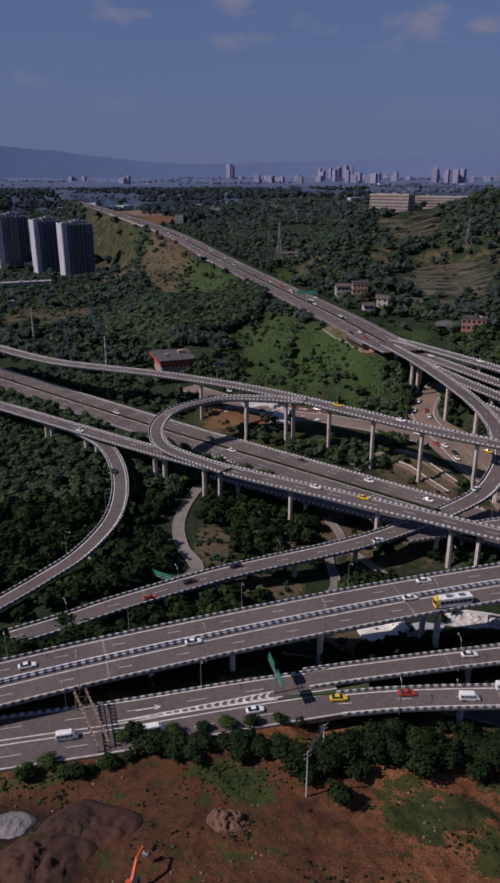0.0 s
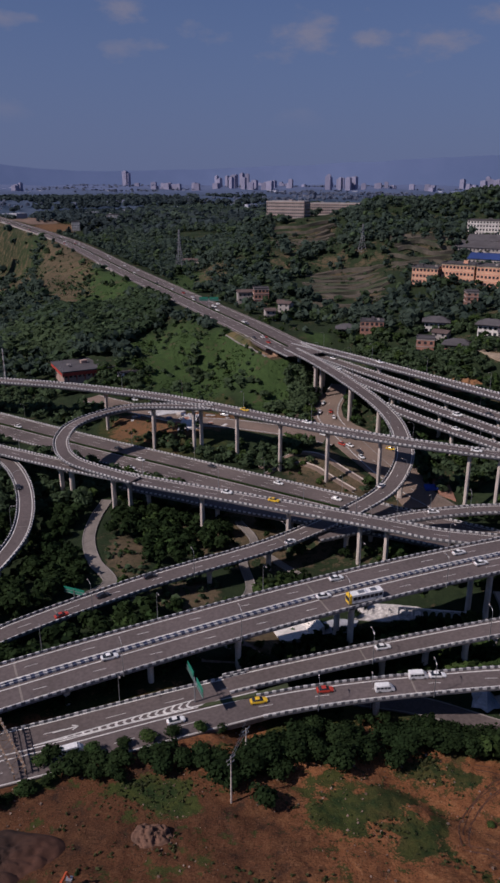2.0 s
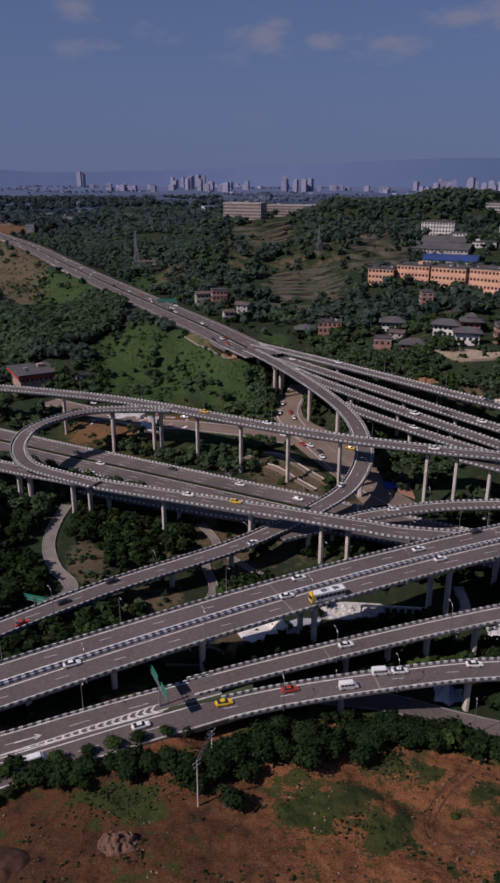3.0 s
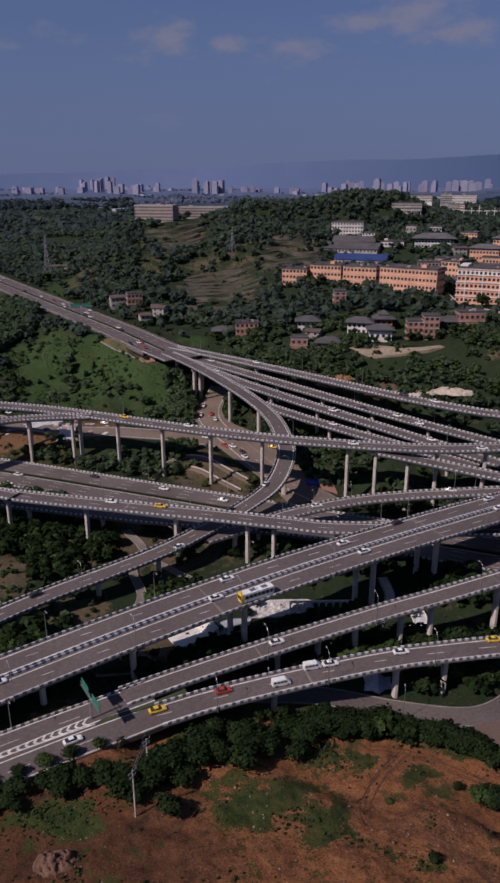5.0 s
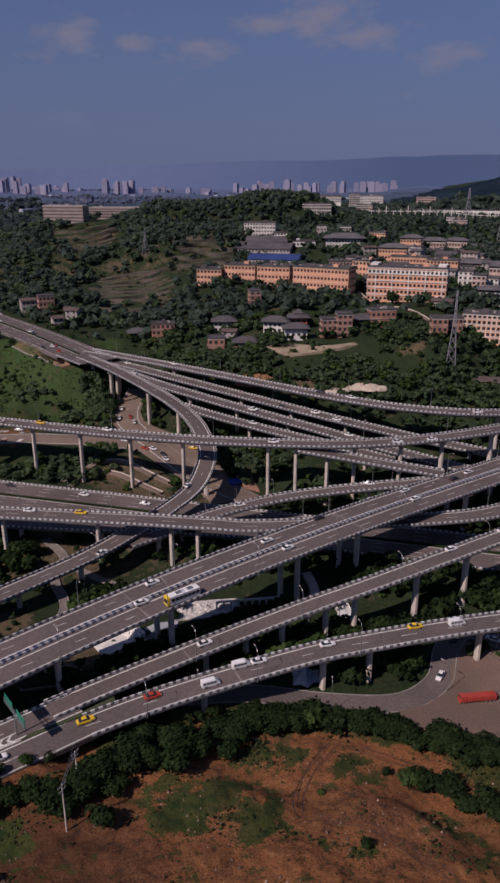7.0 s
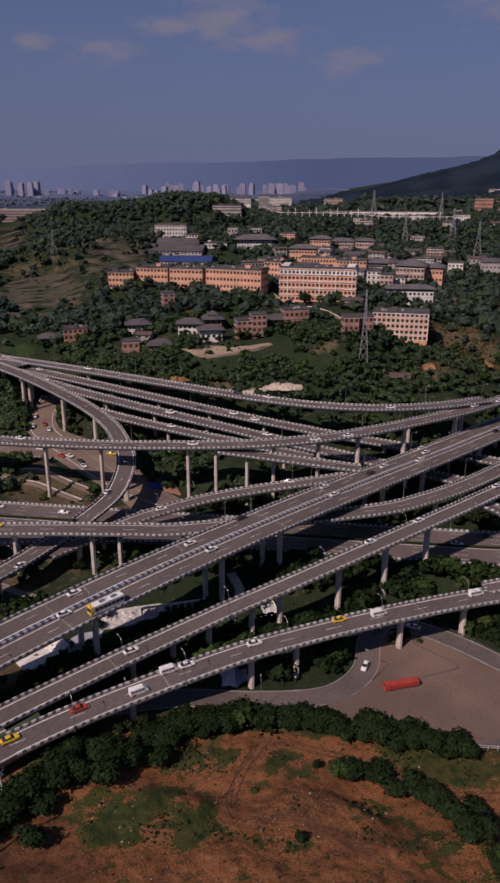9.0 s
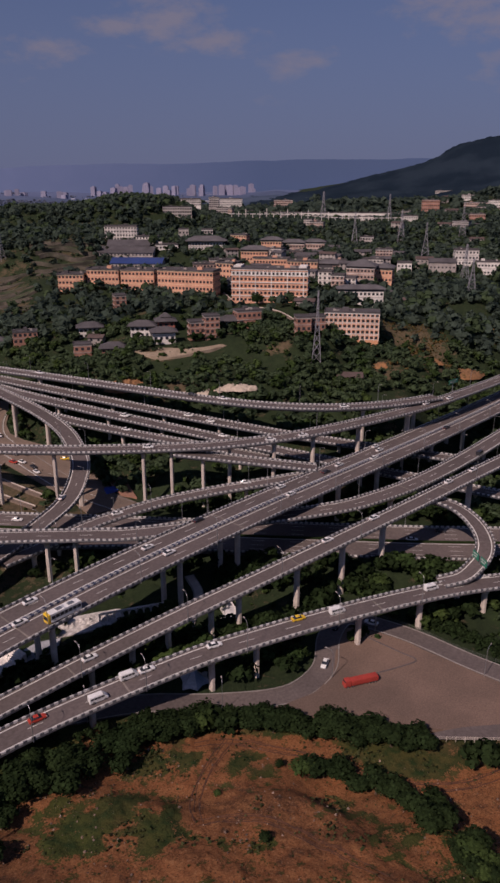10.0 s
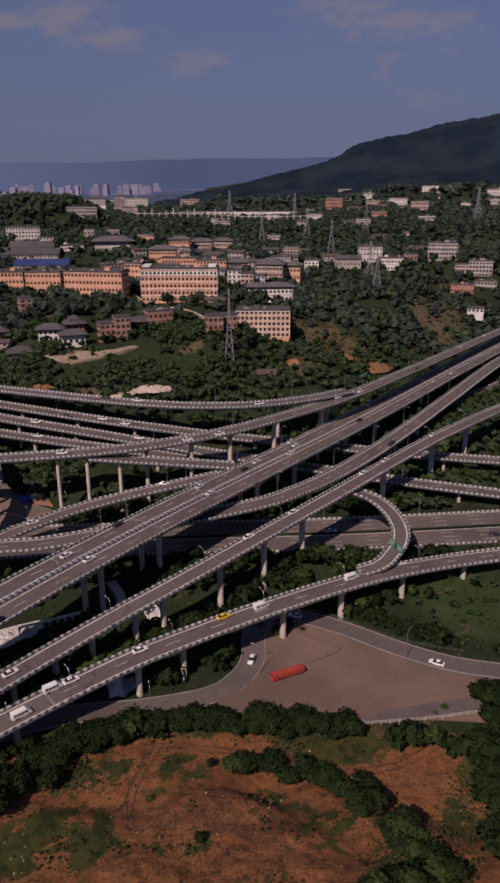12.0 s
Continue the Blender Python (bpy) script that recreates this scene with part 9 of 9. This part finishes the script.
def rubble():
    """Pale stones and clods strewn over the tipped earth."""
    rng = np.random.default_rng(77)
    vs, fs = [], []
    for k in range(4200):
        az, r = radians(rng.uniform(-28, 64)), rng.uniform(86, 146)
        x, y = r * math.sin(az), r * math.cos(az)
        if noise.noise((x * 0.06, y * 0.06, 5.5)) < rng.uniform(-0.3, 0.35):
            continue
        size = 0.08 + 0.40 * rng.uniform(0, 1) ** 5
        ring = rng.uniform(0.6, 1.1, 5)
        z = 0.0
        base = [(x + size * q * math.cos(i * 1.257), y + size * q * math.sin(i * 1.257), -0.25) for i, q in enumerate(ring)]
        top = [(x + 0.62 * size * q * math.cos(i * 1.257 + 0.3), y + 0.62 * size * q * math.sin(i * 1.257 + 0.3), size * rng.uniform(0.5, 0.9)) for i, q in enumerate(ring)]
        vs.append(base + top)
    xy = np.array(vs)
    z = shaped(xy[:, :, 0].mean(1), xy[:, :, 1].mean(1))
    xy[:, :, 2] += z[:, None]
    v = xy.reshape(-1, 3)
    k = (np.arange(len(vs)) * 10)[:, None, None]
    q = np.array([[i, (i + 1) % 5, 5 + (i + 1) % 5, 5 + i] for i in range(5)] + [[5, 6, 7, 8], [5, 8, 9, 9]])
    faces = [tuple(int(t) for t in dict.fromkeys(row)) for row in (q + k).reshape(-1, 4)]
    tagged(mesh_object("rubble", v, faces, STONE), "pale stones and clods strewn over the earth", "rubble", kind="stuff")


STONE = material("strewn_stone", (0.26, 0.19, 0.15), 0.95, other=(0.12, 0.075, 0.055), scale=0.5, fine=3.0, island=0.5)
rubble()


heap(-240, 1560, 60, 7, FAR_EARTH, "bare orange earthwork beside the far highway", 31)
heap(-150, 1230, 30, 6, FAR_EARTH, "cut earth bank beside the far highway", 32)
tarp = slab("tarpaulin", "blue tarpaulin spread beside the local road", [(118, 281), (124, 281), (125, 286), (119, 287)], 5.2, CAR_PAINT_BLUE, 0.8, "tarpaulin")

# ---- distance ----
def haze_material(name, low, high, z0, z1, glow):
    """Far land, the haze of kilometres of air painted into colour and glow."""
    mat = bpy.data.materials.new(name)
    mat.use_nodes = True
    n, l = mat.node_tree.nodes, mat.node_tree.links
    b = n["Principled BSDF"]
    b.inputs["Roughness"].default_value, b.inputs["Specular IOR Level"].default_value = 1.0, 0.0
    geo = n.new("ShaderNodeNewGeometry")
    t = n.new("ShaderNodeTexNoise")
    t.inputs["Scale"].default_value, t.inputs["Detail"].default_value = 0.009, 8.0
    l.new(geo.outputs["Position"], t.inputs["Vector"])
    mix = n.new("ShaderNodeMix")
    mix.data_type = "RGBA"
    mix.inputs["A"].default_value, mix.inputs["B"].default_value = (*low, 1), (*high, 1)
    sharp = n.new("ShaderNodeMapRange")
    sharp.inputs["From Min"].default_value, sharp.inputs["From Max"].default_value = 0.42, 0.60
    l.new(t.outputs["Fac"], sharp.inputs["Value"])
    l.new(sharp.outputs["Result"], mix.inputs["Factor"])
    colour = mix.outputs["Result"]
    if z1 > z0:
        # haze painted in: paler and bluer with distance
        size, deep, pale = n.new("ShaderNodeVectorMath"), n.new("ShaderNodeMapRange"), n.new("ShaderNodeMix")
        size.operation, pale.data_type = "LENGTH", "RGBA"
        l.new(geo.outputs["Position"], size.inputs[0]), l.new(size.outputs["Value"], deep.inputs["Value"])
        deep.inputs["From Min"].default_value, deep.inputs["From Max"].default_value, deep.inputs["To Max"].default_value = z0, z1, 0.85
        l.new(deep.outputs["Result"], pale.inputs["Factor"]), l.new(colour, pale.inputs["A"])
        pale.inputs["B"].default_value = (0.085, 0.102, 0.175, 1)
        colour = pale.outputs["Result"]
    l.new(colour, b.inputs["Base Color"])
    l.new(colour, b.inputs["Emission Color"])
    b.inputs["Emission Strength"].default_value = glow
    return mat


# blue haze painted into plain and ridge, with some emission
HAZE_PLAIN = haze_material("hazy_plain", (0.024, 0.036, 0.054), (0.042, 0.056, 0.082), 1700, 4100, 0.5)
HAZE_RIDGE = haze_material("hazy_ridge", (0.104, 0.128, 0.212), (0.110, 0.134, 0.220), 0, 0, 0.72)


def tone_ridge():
    """Thins the ridge's painted haze: a darker, bluer colour as deep rises."""
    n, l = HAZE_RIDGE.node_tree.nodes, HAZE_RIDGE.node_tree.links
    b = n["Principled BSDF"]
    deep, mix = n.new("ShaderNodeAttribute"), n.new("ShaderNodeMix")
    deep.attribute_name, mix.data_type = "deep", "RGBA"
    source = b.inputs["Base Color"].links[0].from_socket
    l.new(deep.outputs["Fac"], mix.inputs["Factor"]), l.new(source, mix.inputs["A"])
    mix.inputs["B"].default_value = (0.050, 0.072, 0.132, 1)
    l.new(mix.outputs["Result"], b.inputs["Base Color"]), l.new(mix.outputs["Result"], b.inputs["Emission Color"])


tone_ridge()


def far_plain():
    heads = np.radians(np.linspace(-40, 41, 160))
    radii = np.geomspace(1900, 4780, 60)
    a, r = np.meshgrid(heads, radii, indexing="ij")
    x, y = r * np.sin(a), r * np.cos(a)
    z = land(x, y) + 13 + 5 * np.sin(a * 60 + r * 0.004) * np.clip((r - 1900) / 500, 0, 1) - 12 * np.clip((2100 - r) / 200, 0, 1) - 34 * np.clip((np.degrees(a) - 37) / 3.5, 0, 1)
    n, m = a.shape
    i, j = np.meshgrid(np.arange(n - 1), np.arange(m - 1), indexing="ij")
    f = np.stack([i * m + j, i * m + j + 1, (i + 1) * m + j + 1, (i + 1) * m + j], -1).reshape(-1, 4)
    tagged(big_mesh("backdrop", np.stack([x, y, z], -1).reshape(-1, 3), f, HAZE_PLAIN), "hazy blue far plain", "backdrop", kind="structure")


def far_ridge():
    heads = np.linspace(-40, 75, 260)
    rise = np.interp(heads, [-40, -20, -14, -9, -4, 4, 12, 18, 22, 29, 36, 42, 52, 75], [2.6, 2.1, 1.5, 0.9, 0.7, 0.85, 1.15, 1.42, 1.65, 1.78, 2.0, 2.08, 2.2, 2.3])
    rise = rise + np.array([0.09 * noise.fractal((h * 0.22, 0.3, 0.9), 0.8, 2.0, 5) for h in heads])
    a = np.radians(heads)
    R = 4850
    v = []
    for h, e in zip(a, rise):
        v += [(R * math.sin(h), R * math.cos(h), -200), (R * math.sin(h), R * math.cos(h), 135 + R * math.tan(radians(e)))]
    v = np.array(v)
    k = np.arange(len(a) - 1) * 2
    f = np.stack([k, k + 1, k + 3, k + 2], -1)
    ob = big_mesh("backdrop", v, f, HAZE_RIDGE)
    # deep: how far the painted haze darkens, by heading
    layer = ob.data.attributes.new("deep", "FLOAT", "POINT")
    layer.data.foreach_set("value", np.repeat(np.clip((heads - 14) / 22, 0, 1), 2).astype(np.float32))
    tagged(ob, "distant blue mountain ridge in haze", "backdrop", kind="structure")


# haze painted over the mountain woods as blue colour and faint glow
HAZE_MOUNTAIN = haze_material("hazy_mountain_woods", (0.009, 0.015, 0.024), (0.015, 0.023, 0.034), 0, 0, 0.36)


def mountain():
    """The wooded mountain beyond the town, a folded sheet over the land."""
    heads = np.radians(np.linspace(35, 80, 260))
    radii = np.geomspace(1560, 3300, 90)
    a, r = np.meshgrid(heads, radii, indexing="ij")
    x, y = r * np.sin(a), r * np.cos(a)
    fold = np.array([noise.fractal((p * 0.004, q * 0.004, 0.4), 0.9, 2.1, 6) for p, q in zip(x.ravel(), y.ravel())]).reshape(x.shape)
    trees = np.array([noise.fractal((p * 0.030, q * 0.030, 1.4), 0.6, 2.1, 5) for p, q in zip(x.ravel(), y.ravel())]).reshape(x.shape)
    # the crest's height angle by heading, 2.5 km away
    crest = np.interp(np.degrees(a), [35, 38, 40.3, 43, 46, 47.7, 48.7, 49.5, 50.5, 52, 53.5, 56.2, 59.8, 66, 80], [-1.9, -0.92, -0.1, 0.70, 1.36, 1.65, 1.99, 2.55, 3.0, 3.22, 3.45, 4.2, 4.6, 5.0, 5.0])
    climb = np.clip((r - 1560) / 940, 0, 1)
    climb = climb ** 1.4 * np.clip(1 - (r - 2500) / 1600, 0, 1)
    edge = np.clip((r - 1560) / 120, 0, 1)
    base = land(x, y)
    z = base * (1 - climb) + (135 + 2500 * np.tan(np.radians(crest))) * climb + np.abs(fold) * 26 * edge * climb * (1 - climb) + (fold * 4 + trees * 5) * edge
    z = np.maximum(z, base + 7 * edge + trees * 3 * edge) - 8 * (1 - edge)
    n, m = a.shape
    i, j = np.meshgrid(np.arange(n - 1), np.arange(m - 1), indexing="ij")
    f = np.stack([i * m + j, i * m + j + 1, (i + 1) * m + j + 1, (i + 1) * m + j], -1).reshape(-1, 4)
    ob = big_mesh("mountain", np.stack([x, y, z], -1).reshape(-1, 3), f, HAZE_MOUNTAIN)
    ob.data.polygons.foreach_set("use_smooth", np.ones(len(f), bool))
    tagged(ob, "dark wooded mountain in blue haze", "mountain", kind="structure")


far_plain()
far_ridge()
mountain()
